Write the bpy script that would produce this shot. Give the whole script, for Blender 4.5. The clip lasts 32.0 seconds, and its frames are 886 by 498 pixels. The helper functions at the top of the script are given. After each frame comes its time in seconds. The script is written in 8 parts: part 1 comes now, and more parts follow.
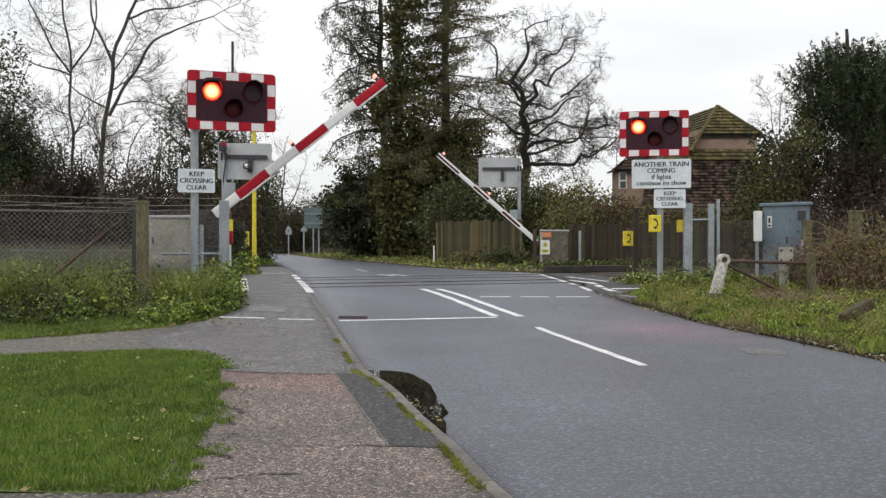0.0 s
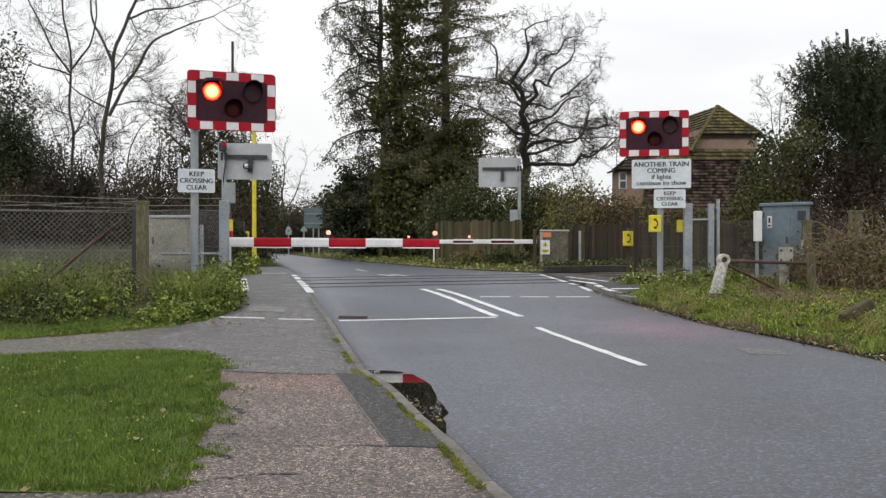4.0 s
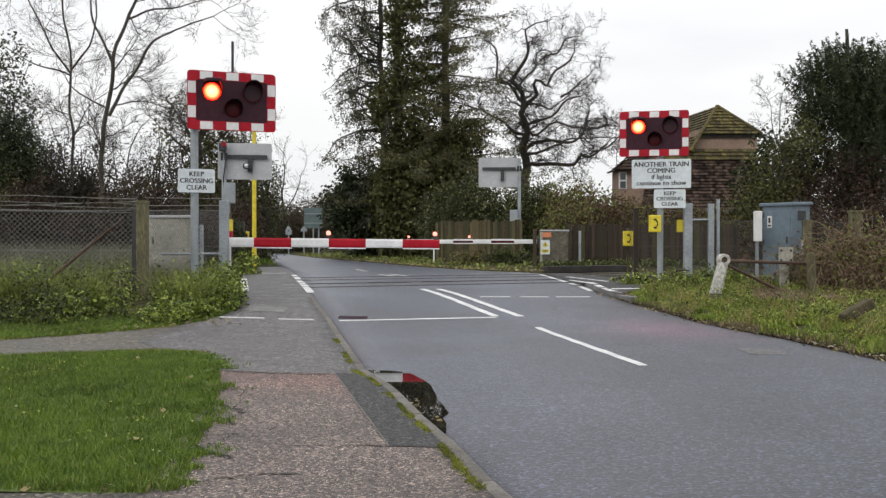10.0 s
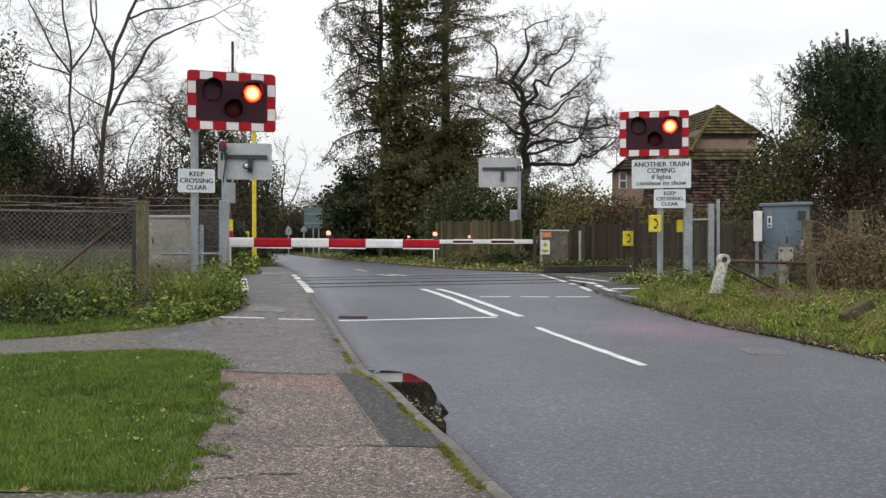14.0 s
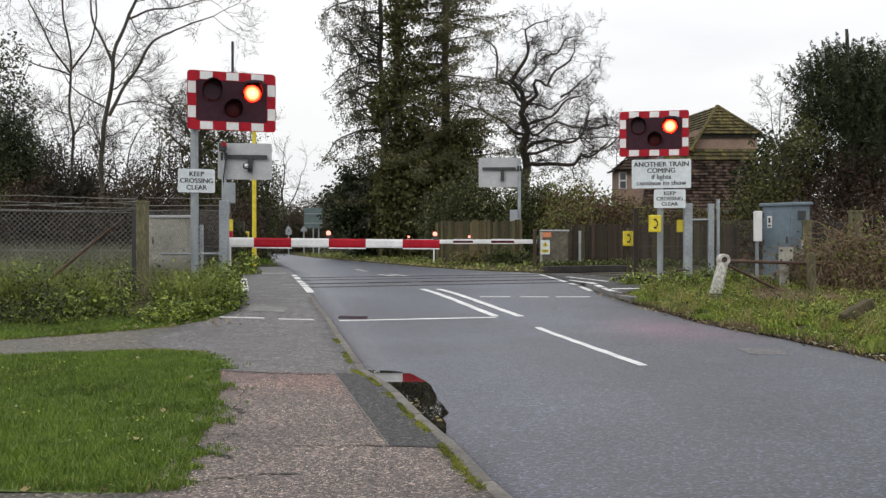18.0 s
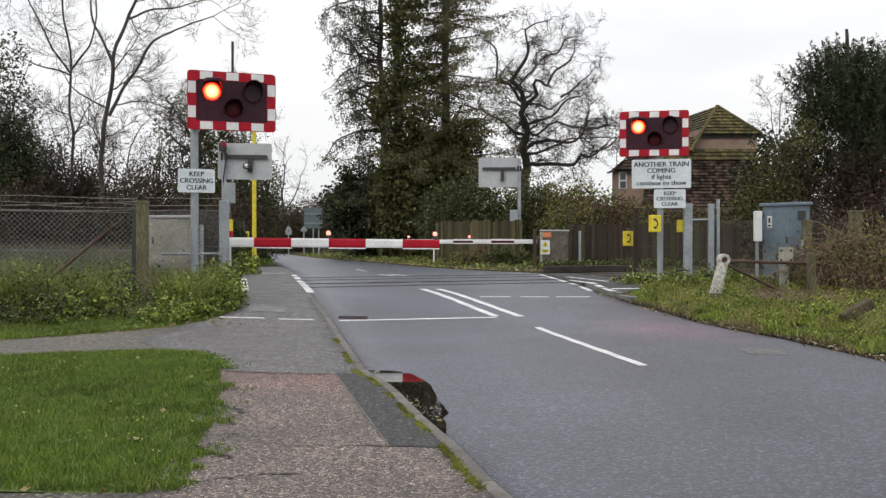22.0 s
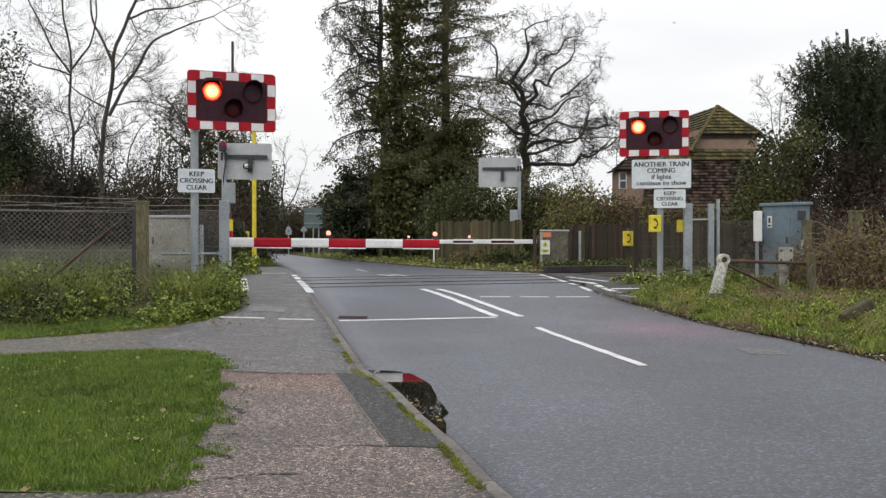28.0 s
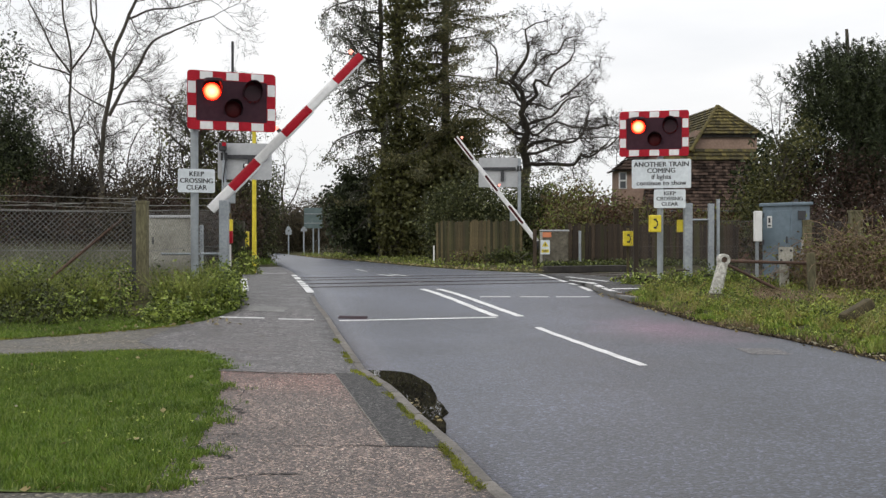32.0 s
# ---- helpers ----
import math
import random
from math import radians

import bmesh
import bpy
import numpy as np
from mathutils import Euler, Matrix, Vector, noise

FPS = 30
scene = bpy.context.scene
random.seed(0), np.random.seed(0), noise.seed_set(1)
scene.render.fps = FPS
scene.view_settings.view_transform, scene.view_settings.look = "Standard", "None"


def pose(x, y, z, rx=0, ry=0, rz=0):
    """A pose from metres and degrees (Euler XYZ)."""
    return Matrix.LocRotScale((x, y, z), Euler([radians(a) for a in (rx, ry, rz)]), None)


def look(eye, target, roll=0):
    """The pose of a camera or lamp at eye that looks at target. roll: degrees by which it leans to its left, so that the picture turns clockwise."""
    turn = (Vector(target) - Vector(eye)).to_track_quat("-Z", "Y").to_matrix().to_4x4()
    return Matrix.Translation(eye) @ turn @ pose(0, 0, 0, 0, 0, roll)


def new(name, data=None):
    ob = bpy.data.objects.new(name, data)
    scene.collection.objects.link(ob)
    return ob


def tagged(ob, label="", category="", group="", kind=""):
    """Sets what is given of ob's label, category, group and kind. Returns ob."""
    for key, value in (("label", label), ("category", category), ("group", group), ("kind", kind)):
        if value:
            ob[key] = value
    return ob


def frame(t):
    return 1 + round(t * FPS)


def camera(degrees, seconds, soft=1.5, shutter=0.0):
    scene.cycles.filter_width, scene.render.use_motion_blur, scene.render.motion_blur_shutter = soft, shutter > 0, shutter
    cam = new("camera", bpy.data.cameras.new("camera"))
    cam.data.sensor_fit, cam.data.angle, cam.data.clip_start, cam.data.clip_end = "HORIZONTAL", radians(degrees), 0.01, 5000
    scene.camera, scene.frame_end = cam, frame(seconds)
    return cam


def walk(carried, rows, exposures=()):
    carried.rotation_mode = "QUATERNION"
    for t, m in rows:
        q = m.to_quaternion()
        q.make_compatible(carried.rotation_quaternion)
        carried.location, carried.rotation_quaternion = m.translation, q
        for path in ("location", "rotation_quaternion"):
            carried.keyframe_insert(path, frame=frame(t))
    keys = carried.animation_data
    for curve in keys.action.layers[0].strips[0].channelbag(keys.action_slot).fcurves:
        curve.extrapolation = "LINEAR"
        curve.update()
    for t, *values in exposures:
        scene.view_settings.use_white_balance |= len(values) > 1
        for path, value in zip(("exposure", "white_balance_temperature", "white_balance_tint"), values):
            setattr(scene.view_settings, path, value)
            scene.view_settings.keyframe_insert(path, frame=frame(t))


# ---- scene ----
cam = camera(49.5, 32.0, soft=1.4, shutter=0.5)
EYE = (0.0, 0.0, 1.2)
VIEW = look(EYE, (0.0, 1000.0, 1.2 - 7.65))
walk(cam, [(0.0, VIEW), (32.0, VIEW)], [(0.0, 0.0), (32.0, 0.0)])

# ---- sky and sun: a bright overcast afternoon ----
world = bpy.data.worlds.new("overcast_sky")
scene.world = world
world.use_nodes = True
wn, wl = world.node_tree.nodes, world.node_tree.links
wn.clear()
w_out = wn.new("ShaderNodeOutputWorld")
w_bg = wn.new("ShaderNodeBackground")
w_sky = wn.new("ShaderNodeTexSky")
w_sky.sky_type = "NISHITA"
w_sky.sun_disc = False
w_sky.sun_elevation = radians(28)
w_sky.sun_rotation = radians(215)
w_gain = wn.new("ShaderNodeMixRGB")
w_gain.blend_type = "MULTIPLY"
w_gain.inputs[0].default_value = 1.0
w_gain.inputs[2].default_value = (0.055, 0.055, 0.055, 1)
w_co = wn.new("ShaderNodeTexCoord")
w_map = wn.new("ShaderNodeMapping")
w_map.inputs["Scale"].default_value = (1.0, 1.0, 4.0)
w_cloud = wn.new("ShaderNodeTexNoise")
w_cloud.inputs["Scale"].default_value = 1.7
w_cloud.inputs["Detail"].default_value = 6
w_ramp = wn.new("ShaderNodeValToRGB")
w_ramp.color_ramp.elements[0].position = 0.36
w_ramp.color_ramp.elements[0].color = (0.83, 0.85, 0.885, 1)
w_ramp.color_ramp.elements[1].position = 0.62
w_ramp.color_ramp.elements[1].color = (1.022, 1.02, 1.022, 1)
w_mix = wn.new("ShaderNodeMixRGB")
w_mix.inputs[0].default_value = 0.93
wl.new(w_sky.outputs[0], w_gain.inputs[1])
wl.new(w_co.outputs["Generated"], w_map.inputs[0])
wl.new(w_map.outputs[0], w_cloud.inputs["Vector"])
wl.new(w_cloud.outputs[0], w_ramp.inputs[0])
wl.new(w_gain.outputs[0], w_mix.inputs[1])
wl.new(w_ramp.outputs[0], w_mix.inputs[2])
# an overcast sky is brighter overhead than at the horizon
w_sep = wn.new("ShaderNodeSeparateXYZ")
w_up = wn.new("ShaderNodeMapRange")
w_up.inputs["From Min"].default_value, w_up.inputs["From Max"].default_value = 0.12, 0.9
w_up.inputs["To Min"].default_value, w_up.inputs["To Max"].default_value = 1.0, 1.75
wl.new(w_co.outputs["Generated"], w_sep.inputs[0])
wl.new(w_sep.outputs[2], w_up.inputs["Value"])
wl.new(w_mix.outputs[0], w_bg.inputs[0])
wl.new(w_up.outputs[0], w_bg.inputs[1])
wl.new(w_bg.outputs[0], w_out.inputs[0])

sun_data = bpy.data.lights.new("sun", "SUN")
sun_data.energy = 0.7
sun_data.angle = radians(25)
sun_data.color = (1.0, 0.95, 0.88)
sun = new("sun", sun_data)
sun.matrix_world = look((-14, -18, 14), (0, 0, 0))


# ---- materials ----
def tex_nodes(m):
    return m.node_tree.nodes, m.node_tree.links


def mat(name, c1, c2, scale=8.0, rough=0.7, bump=0.15, metal=0.0, big=0.6, big_amount=0.35, piece=0.0, island=0.0, spec=0.5, rough2=None, detail=6.0, stretch=None):
    """Two-colour grain with broad stains, fine relief and optional change from piece to piece."""
    m = bpy.data.materials.new(name)
    m.use_nodes = True
    n, l = tex_nodes(m)
    b = n["Principled BSDF"]
    co = n.new("ShaderNodeTexCoord")
    src = co.outputs["Object"]
    if stretch:
        mp = n.new("ShaderNodeMapping")
        mp.inputs["Scale"].default_value = stretch
        l.new(src, mp.inputs[0])
        src = mp.outputs[0]
    t = n.new("ShaderNodeTexNoise")
    t.inputs["Scale"].default_value = scale
    t.inputs["Detail"].default_value = detail
    t.inputs["Roughness"].default_value = 0.65
    l.new(src, t.inputs["Vector"])
    r = n.new("ShaderNodeValToRGB")
    r.color_ramp.elements[0].position, r.color_ramp.elements[1].position = 0.32, 0.68
    r.color_ramp.elements[0].color, r.color_ramp.elements[1].color = (*c1, 1), (*c2, 1)
    l.new(t.outputs[0], r.inputs[0])
    col = r.outputs[0]
    t2 = n.new("ShaderNodeTexNoise")
    t2.inputs["Scale"].default_value = big
    t2.inputs["Detail"].default_value = 4
    l.new(src, t2.inputs["Vector"])
    r2 = n.new("ShaderNodeValToRGB")
    lo = 1 - big_amount
    r2.color_ramp.elements[0].position, r2.color_ramp.elements[1].position = 0.3, 0.7
    r2.color_ramp.elements[0].color, r2.color_ramp.elements[1].color = (lo, lo, lo, 1), (1, 1, 1, 1)
    l.new(t2.outputs[0], r2.inputs[0])
    mx = n.new("ShaderNodeMixRGB")
    mx.blend_type = "MULTIPLY"
    mx.inputs[0].default_value = 1.0
    l.new(col, mx.inputs[1])
    l.new(r2.outputs[0], mx.inputs[2])
    col = mx.outputs[0]
    if piece or island:
        if piece:
            rnd = n.new("ShaderNodeObjectInfo").outputs["Random"]
        else:
            rnd = n.new("ShaderNodeNewGeometry").outputs["Random Per Island"]
        mr = n.new("ShaderNodeMapRange")
        k = piece or island
        mr.inputs["To Min"].default_value, mr.inputs["To Max"].default_value = 1 - k, 1 + k
        l.new(rnd, mr.inputs["Value"])
        hs = n.new("ShaderNodeHueSaturation")
        l.new(mr.outputs[0], hs.inputs["Value"])
        l.new(col, hs.inputs["Color"])
        col = hs.outputs[0]
    l.new(col, b.inputs["Base Color"])
    b.inputs["Metallic"].default_value = metal
    b.inputs["Specular IOR Level"].default_value = spec
    if rough2 is None:
        b.inputs["Roughness"].default_value = rough
    else:
        mr = n.new("ShaderNodeMapRange")
        mr.inputs["From Min"].default_value, mr.inputs["From Max"].default_value = 0.35, 0.65
        mr.inputs["To Min"].default_value, mr.inputs["To Max"].default_value = rough, rough2
        l.new(t2.outputs[0], mr.inputs["Value"])
        l.new(mr.outputs[0], b.inputs["Roughness"])
    if bump:
        bp = n.new("ShaderNodeBump")
        bp.inputs["Strength"].default_value = bump
        bp.inputs["Distance"].default_value = 0.02
        l.new(t.outputs[0], bp.inputs["Height"])
        l.new(bp.outputs[0], b.inputs["Normal"])
    return m


def foliage(name, c1, c2, island=0.45, rough=0.55, through_light=0.25, c3=None, share=0.3, scale=2.6, big=0.8, patch=0.42):
    """Leaves: change from leaf to leaf, patches of tint, a share of leaves in a third colour, some light passing through."""
    m = mat(name, c1, c2, scale=scale, rough=rough, bump=0, big=big, big_amount=patch, island=island, spec=0.3)
    n, l = tex_nodes(m)
    b, out = n["Principled BSDF"], n["Material Output"]
    src = b.inputs["Base Color"].links[0].from_socket
    if c3:
        wn_ = n.new("ShaderNodeTexWhiteNoise")
        wn_.noise_dimensions = "1D"
        l.new(n.new("ShaderNodeNewGeometry").outputs["Random Per Island"], wn_.inputs["W"])
        lt = n.new("ShaderNodeMath")
        lt.operation = "LESS_THAN"
        lt.inputs[1].default_value = share
        l.new(wn_.outputs["Value"], lt.inputs[0])
        mx = n.new("ShaderNodeMixRGB")
        l.new(lt.outputs[0], mx.inputs[0])
        l.new(src, mx.inputs[1])
        mx.inputs[2].default_value = (*c3, 1)
        src = mx.outputs[0]
        l.new(src, b.inputs["Base Color"])
    tr = n.new("ShaderNodeBsdfTranslucent")
    l.new(src, tr.inputs[0])
    ms = n.new("ShaderNodeMixShader")
    ms.inputs[0].default_value = through_light
    l.new(b.outputs[0], ms.inputs[1])
    l.new(tr.outputs[0], ms.inputs[2])
    l.new(ms.outputs[0], out.inputs[0])
    return m


def lamp_glass(name, core, rim, power, radius):
    """A lit lens: hot in the middle, deep colour to its rim."""
    m = bpy.data.materials.new(name)
    m.use_nodes = True
    n, l = tex_nodes(m)
    b = n["Principled BSDF"]
    co = n.new("ShaderNodeTexCoord")
    ln = n.new("ShaderNodeVectorMath")
    ln.operation = "LENGTH"
    l.new(co.outputs["Object"], ln.inputs[0])
    mr = n.new("ShaderNodeMapRange")
    mr.inputs["From Max"].default_value = radius
    l.new(ln.outputs["Value"], mr.inputs["Value"])
    r = n.new("ShaderNodeValToRGB")
    r.color_ramp.elements[0].position, r.color_ramp.elements[1].position = 0.30, 0.95
    r.color_ramp.elements[0].color, r.color_ramp.elements[1].color = (*core, 1), (*rim, 1)
    l.new(mr.outputs[0], r.inputs[0])
    l.new(r.outputs[0], b.inputs["Emission Color"])
    b.inputs["Emission Strength"].default_value = power
    b.inputs["Base Color"].default_value = (0.3, 0.02, 0.01, 1)
    b.inputs["Roughness"].default_value = 0.2
    return m


def livery(name, centres):
    """Cream coach paint, with green rounded ends at the given (x, z, radius)."""
    m = mat(name, (0.76, 0.745, 0.67), (0.83, 0.815, 0.75), scale=2.0, rough=0.3, bump=0.0, big=0.5, big_amount=0.15)
    n, l = tex_nodes(m)
    b = n["Principled BSDF"]
    base = b.inputs["Base Color"].links[0].from_socket
    co = n.new("ShaderNodeTexCoord")
    sep = n.new("ShaderNodeSeparateXYZ")
    l.new(co.outputs["Object"], sep.inputs[0])
    for x, z, rad in centres:
        cb = n.new("ShaderNodeCombineXYZ")
        l.new(sep.outputs[0], cb.inputs[0])
        l.new(sep.outputs[2], cb.inputs[2])
        d = n.new("ShaderNodeVectorMath")
        d.operation = "DISTANCE"
        l.new(cb.outputs[0], d.inputs[0])
        d.inputs[1].default_value = (x, 0, z)
        lt = n.new("ShaderNodeMath")
        lt.operation = "LESS_THAN"
        l.new(d.outputs["Value"], lt.inputs[0])
        lt.inputs[1].default_value = rad
        mx = n.new("ShaderNodeMixRGB")
        l.new(lt.outputs[0], mx.inputs[0])
        l.new(base, mx.inputs[1])
        mx.inputs[2].default_value = (0.085, 0.40, 0.205, 1)
        base = mx.outputs[0]
    l.new(base, b.inputs["Base Color"])
    return m


def stony(name, dark, light, tint, cell, rough, rough2, bump, big=0.7, spec=0.5, blush=None, amount=0.3, mottle=0.25, blot=None, dry_sheen=None):
    """Asphalt with its stones showing: single stones of chance lightness, broad stains, tints and painted sheen."""
    m = mat(name, dark, light, scale=90, rough=rough, rough2=rough2, bump=0, big=big, big_amount=amount, spec=spec)
    n, l = tex_nodes(m)
    b = n["Principled BSDF"]
    base = b.inputs["Base Color"].links[0].from_socket
    co = n.new("ShaderNodeTexCoord")
    vo = n.new("ShaderNodeTexVoronoi")
    vo.inputs["Scale"].default_value = 1 / cell
    l.new(co.outputs["Object"], vo.inputs["Vector"])
    sp = n.new("ShaderNodeSeparateColor")
    l.new(vo.outputs["Color"], sp.inputs[0])
    rp = n.new("ShaderNodeValToRGB")
    e = rp.color_ramp.elements
    e[0].position, e[0].color = 0.0, (0.42, 0.42, 0.43, 1)
    e[1].position, e[1].color = 1.0, (*tint, 1)
    mid = rp.color_ramp.elements.new(0.72)
    mid.color = (1.0, 0.98, 0.96, 1)
    l.new(sp.outputs[0], rp.inputs[0])
    mx = n.new("ShaderNodeMixRGB")
    mx.blend_type = "MULTIPLY"
    mx.inputs[0].default_value = 1.0
    l.new(base, mx.inputs[1])
    l.new(rp.outputs[0], mx.inputs[2])
    col = mx.outputs[0]
    # worn and open patches a few hands wide
    mo = n.new("ShaderNodeTexNoise")
    mo.inputs["Scale"].default_value = 26
    mo.inputs["Detail"].default_value = 5
    mo.inputs["Roughness"].default_value = 0.75
    l.new(co.outputs["Object"], mo.inputs["Vector"])
    mm = n.new("ShaderNodeMapRange")
    mm.inputs["From Min"].default_value, mm.inputs["From Max"].default_value = 0.3, 0.7
    mm.inputs["To Min"].default_value, mm.inputs["To Max"].default_value = 1 - mottle, 1 + mottle
    l.new(mo.outputs[0], mm.inputs["Value"])
    mv = n.new("ShaderNodeHueSaturation")
    l.new(mm.outputs[0], mv.inputs["Value"])
    l.new(col, mv.inputs["Color"])
    col = mv.outputs[0]
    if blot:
        # a ragged-edged ellipse tinted pinker and paler
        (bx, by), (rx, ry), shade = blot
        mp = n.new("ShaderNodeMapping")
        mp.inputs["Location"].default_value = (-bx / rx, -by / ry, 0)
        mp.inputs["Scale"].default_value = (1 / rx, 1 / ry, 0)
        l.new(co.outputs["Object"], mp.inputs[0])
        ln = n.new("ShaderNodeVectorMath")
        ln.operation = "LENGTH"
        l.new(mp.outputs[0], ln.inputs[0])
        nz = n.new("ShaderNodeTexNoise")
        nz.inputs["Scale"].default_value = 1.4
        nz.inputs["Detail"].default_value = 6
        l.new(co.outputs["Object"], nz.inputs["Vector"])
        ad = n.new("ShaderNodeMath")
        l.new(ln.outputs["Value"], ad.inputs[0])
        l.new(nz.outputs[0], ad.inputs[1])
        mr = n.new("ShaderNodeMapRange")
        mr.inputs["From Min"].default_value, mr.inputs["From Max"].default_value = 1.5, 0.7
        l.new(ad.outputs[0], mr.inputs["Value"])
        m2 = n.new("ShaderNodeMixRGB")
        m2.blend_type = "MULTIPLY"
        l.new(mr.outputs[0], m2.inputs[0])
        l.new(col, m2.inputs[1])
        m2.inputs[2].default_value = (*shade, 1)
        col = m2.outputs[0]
    if dry_sheen:
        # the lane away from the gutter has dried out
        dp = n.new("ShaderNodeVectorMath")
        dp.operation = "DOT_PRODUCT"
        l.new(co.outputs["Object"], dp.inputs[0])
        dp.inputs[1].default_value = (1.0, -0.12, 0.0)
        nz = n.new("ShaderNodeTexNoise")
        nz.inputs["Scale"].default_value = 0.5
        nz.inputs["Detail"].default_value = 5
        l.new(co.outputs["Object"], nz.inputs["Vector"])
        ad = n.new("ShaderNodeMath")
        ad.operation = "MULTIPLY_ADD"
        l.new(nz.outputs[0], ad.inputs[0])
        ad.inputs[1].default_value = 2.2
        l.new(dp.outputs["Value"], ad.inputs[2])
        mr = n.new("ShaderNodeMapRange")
        mr.inputs["From Min"].default_value, mr.inputs["From Max"].default_value = dry_sheen[0] + 1.1, dry_sheen[1] + 1.1
        mr.inputs["To Min"].default_value, mr.inputs["To Max"].default_value = rough, dry_sheen[2]
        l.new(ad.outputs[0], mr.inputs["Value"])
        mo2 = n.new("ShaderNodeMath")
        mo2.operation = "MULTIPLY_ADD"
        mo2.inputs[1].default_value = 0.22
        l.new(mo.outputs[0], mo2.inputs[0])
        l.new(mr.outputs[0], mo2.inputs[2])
        # damp road's sky sheen put into the colour: paler towards the crossing
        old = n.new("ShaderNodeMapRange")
        old.inputs["From Min"].default_value, old.inputs["From Max"].default_value = dry_sheen[0] + 1.1, dry_sheen[1] + 1.1
        old.inputs["To Min"].default_value, old.inputs["To Max"].default_value = dry_sheen[3], 1.0
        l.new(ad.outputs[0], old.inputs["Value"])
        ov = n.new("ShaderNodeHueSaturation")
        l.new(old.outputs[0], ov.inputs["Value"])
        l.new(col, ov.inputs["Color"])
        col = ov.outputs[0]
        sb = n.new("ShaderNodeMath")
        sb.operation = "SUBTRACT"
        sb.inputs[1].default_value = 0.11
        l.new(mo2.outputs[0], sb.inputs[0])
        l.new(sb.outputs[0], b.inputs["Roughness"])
    if blush:
        # the surfacing turns redder along its far end
        sy = n.new("ShaderNodeSeparateXYZ")
        l.new(co.outputs["Object"], sy.inputs[0])
        nz = n.new("ShaderNodeTexNoise")
        nz.inputs["Scale"].default_value = 1.6
        l.new(co.outputs["Object"], nz.inputs["Vector"])
        ad = n.new("ShaderNodeMath")
        l.new(sy.outputs[1], ad.inputs[0])
        l.new(nz.outputs[0], ad.inputs[1])
        mr = n.new("ShaderNodeMapRange")
        mr.inputs["From Min"].default_value, mr.inputs["From Max"].default_value = blush[0] + 0.5, blush[1] + 0.5
        l.new(ad.outputs[0], mr.inputs["Value"])
        m2 = n.new("ShaderNodeMixRGB")
        m2.blend_type = "MULTIPLY"
        l.new(mr.outputs[0], m2.inputs[0])
        l.new(col, m2.inputs[1])
        m2.inputs[2].default_value = (1.22, 0.93, 0.91, 1)
        col = m2.outputs[0]
    l.new(col, b.inputs["Base Color"])
    bp = n.new("ShaderNodeBump")
    bp.inputs["Strength"].default_value = bump
    bp.inputs["Distance"].default_value = 0.01
    bp.invert = True
    l.new(vo.outputs["Distance"], bp.inputs["Height"])
    l.new(bp.outputs[0], b.inputs["Normal"])
    return m


M_ROAD = stony("damp_asphalt", (0.024, 0.027, 0.038), (0.070, 0.079, 0.107), (2.7, 2.7, 2.8), 0.017, 0.46, 0.58, 0.45, big=0.4, spec=1.0, amount=0.55, mottle=0.36, blot=((3.15, 13.0), (1.25, 2.1), (2.5, 1.35, 1.45)), dry_sheen=(-1.2, 1.7, 0.68, 1.5))
M_PAVE = stony("aggregate_asphalt", (0.088, 0.072, 0.069), (0.225, 0.186, 0.172), (3.3, 3.0, 2.6), 0.0125, 0.6, 0.8, 0.9, big=1.3, amount=0.5, blush=(6.6, 8.3), mottle=0.38)
M_PAVE_GREY = stony("worn_grey_asphalt", (0.056, 0.056, 0.061), (0.205, 0.199, 0.202), (2.5, 2.4, 2.3), 0.022, 0.42, 0.75, 0.9, big=2.6, amount=0.62, mottle=0.42)
M_PATH = stony("mossy_path_asphalt", (0.058, 0.054, 0.044), (0.190, 0.176, 0.145), (2.4, 2.3, 2.1), 0.022, 0.5, 0.8, 0.8, big=1.6, amount=0.6, mottle=0.45)
M_PATCH = stony("patched_asphalt", (0.046, 0.046, 0.048), (0.090, 0.089, 0.089), (2.2, 2.2, 2.1), 0.014, 0.75, 0.9, 0.6, big=1.0, spec=0.3, mottle=0.3)
M_KERB = mat("kerb_concrete", (0.105, 0.095, 0.083), (0.235, 0.215, 0.19), scale=30, rough=0.8, bump=0.3, big=3.0, big_amount=0.5, piece=0.15)
M_CONC = mat("weathered_concrete", (0.28, 0.27, 0.22), (0.50, 0.48, 0.42), scale=25, rough=0.85, bump=0.4, big=3.0, big_amount=0.45)
M_PAINT = mat("road_paint", (0.55, 0.55, 0.54), (0.80, 0.80, 0.80), scale=40, rough=0.6, bump=0.2, big=3, big_amount=0.25)
M_SOIL = mat("grassy_soil", (0.036, 0.034, 0.016), (0.085, 0.080, 0.032), scale=9, rough=0.95, bump=0.5, big=0.5, big_amount=0.4, spec=0.15)
M_LAWN = mat("lawn_soil", (0.08, 0.115, 0.02), (0.13, 0.18, 0.035), scale=14, rough=0.9, bump=0.5, big=0.7, big_amount=0.3)
M_GRASS = foliage("grass_blades", (0.072, 0.136, 0.013), (0.172, 0.252, 0.034), island=0.4, c3=(0.22, 0.27, 0.065), share=0.12, scale=7, big=1.3)
M_VERGEGRASS = foliage("rough_bank_grass", (0.100, 0.175, 0.018), (0.245, 0.335, 0.048), island=0.45, c3=(0.36, 0.38, 0.09), share=0.2, scale=5, big=1.5)
M_WILD = foliage("verge_grass", (0.125, 0.165, 0.030), (0.30, 0.325, 0.085), island=0.5)
M_WEED = foliage("weed_leaves", (0.085, 0.135, 0.022), (0.25, 0.30, 0.06), island=0.5, c3=(0.42, 0.48, 0.13), share=0.22, scale=5)
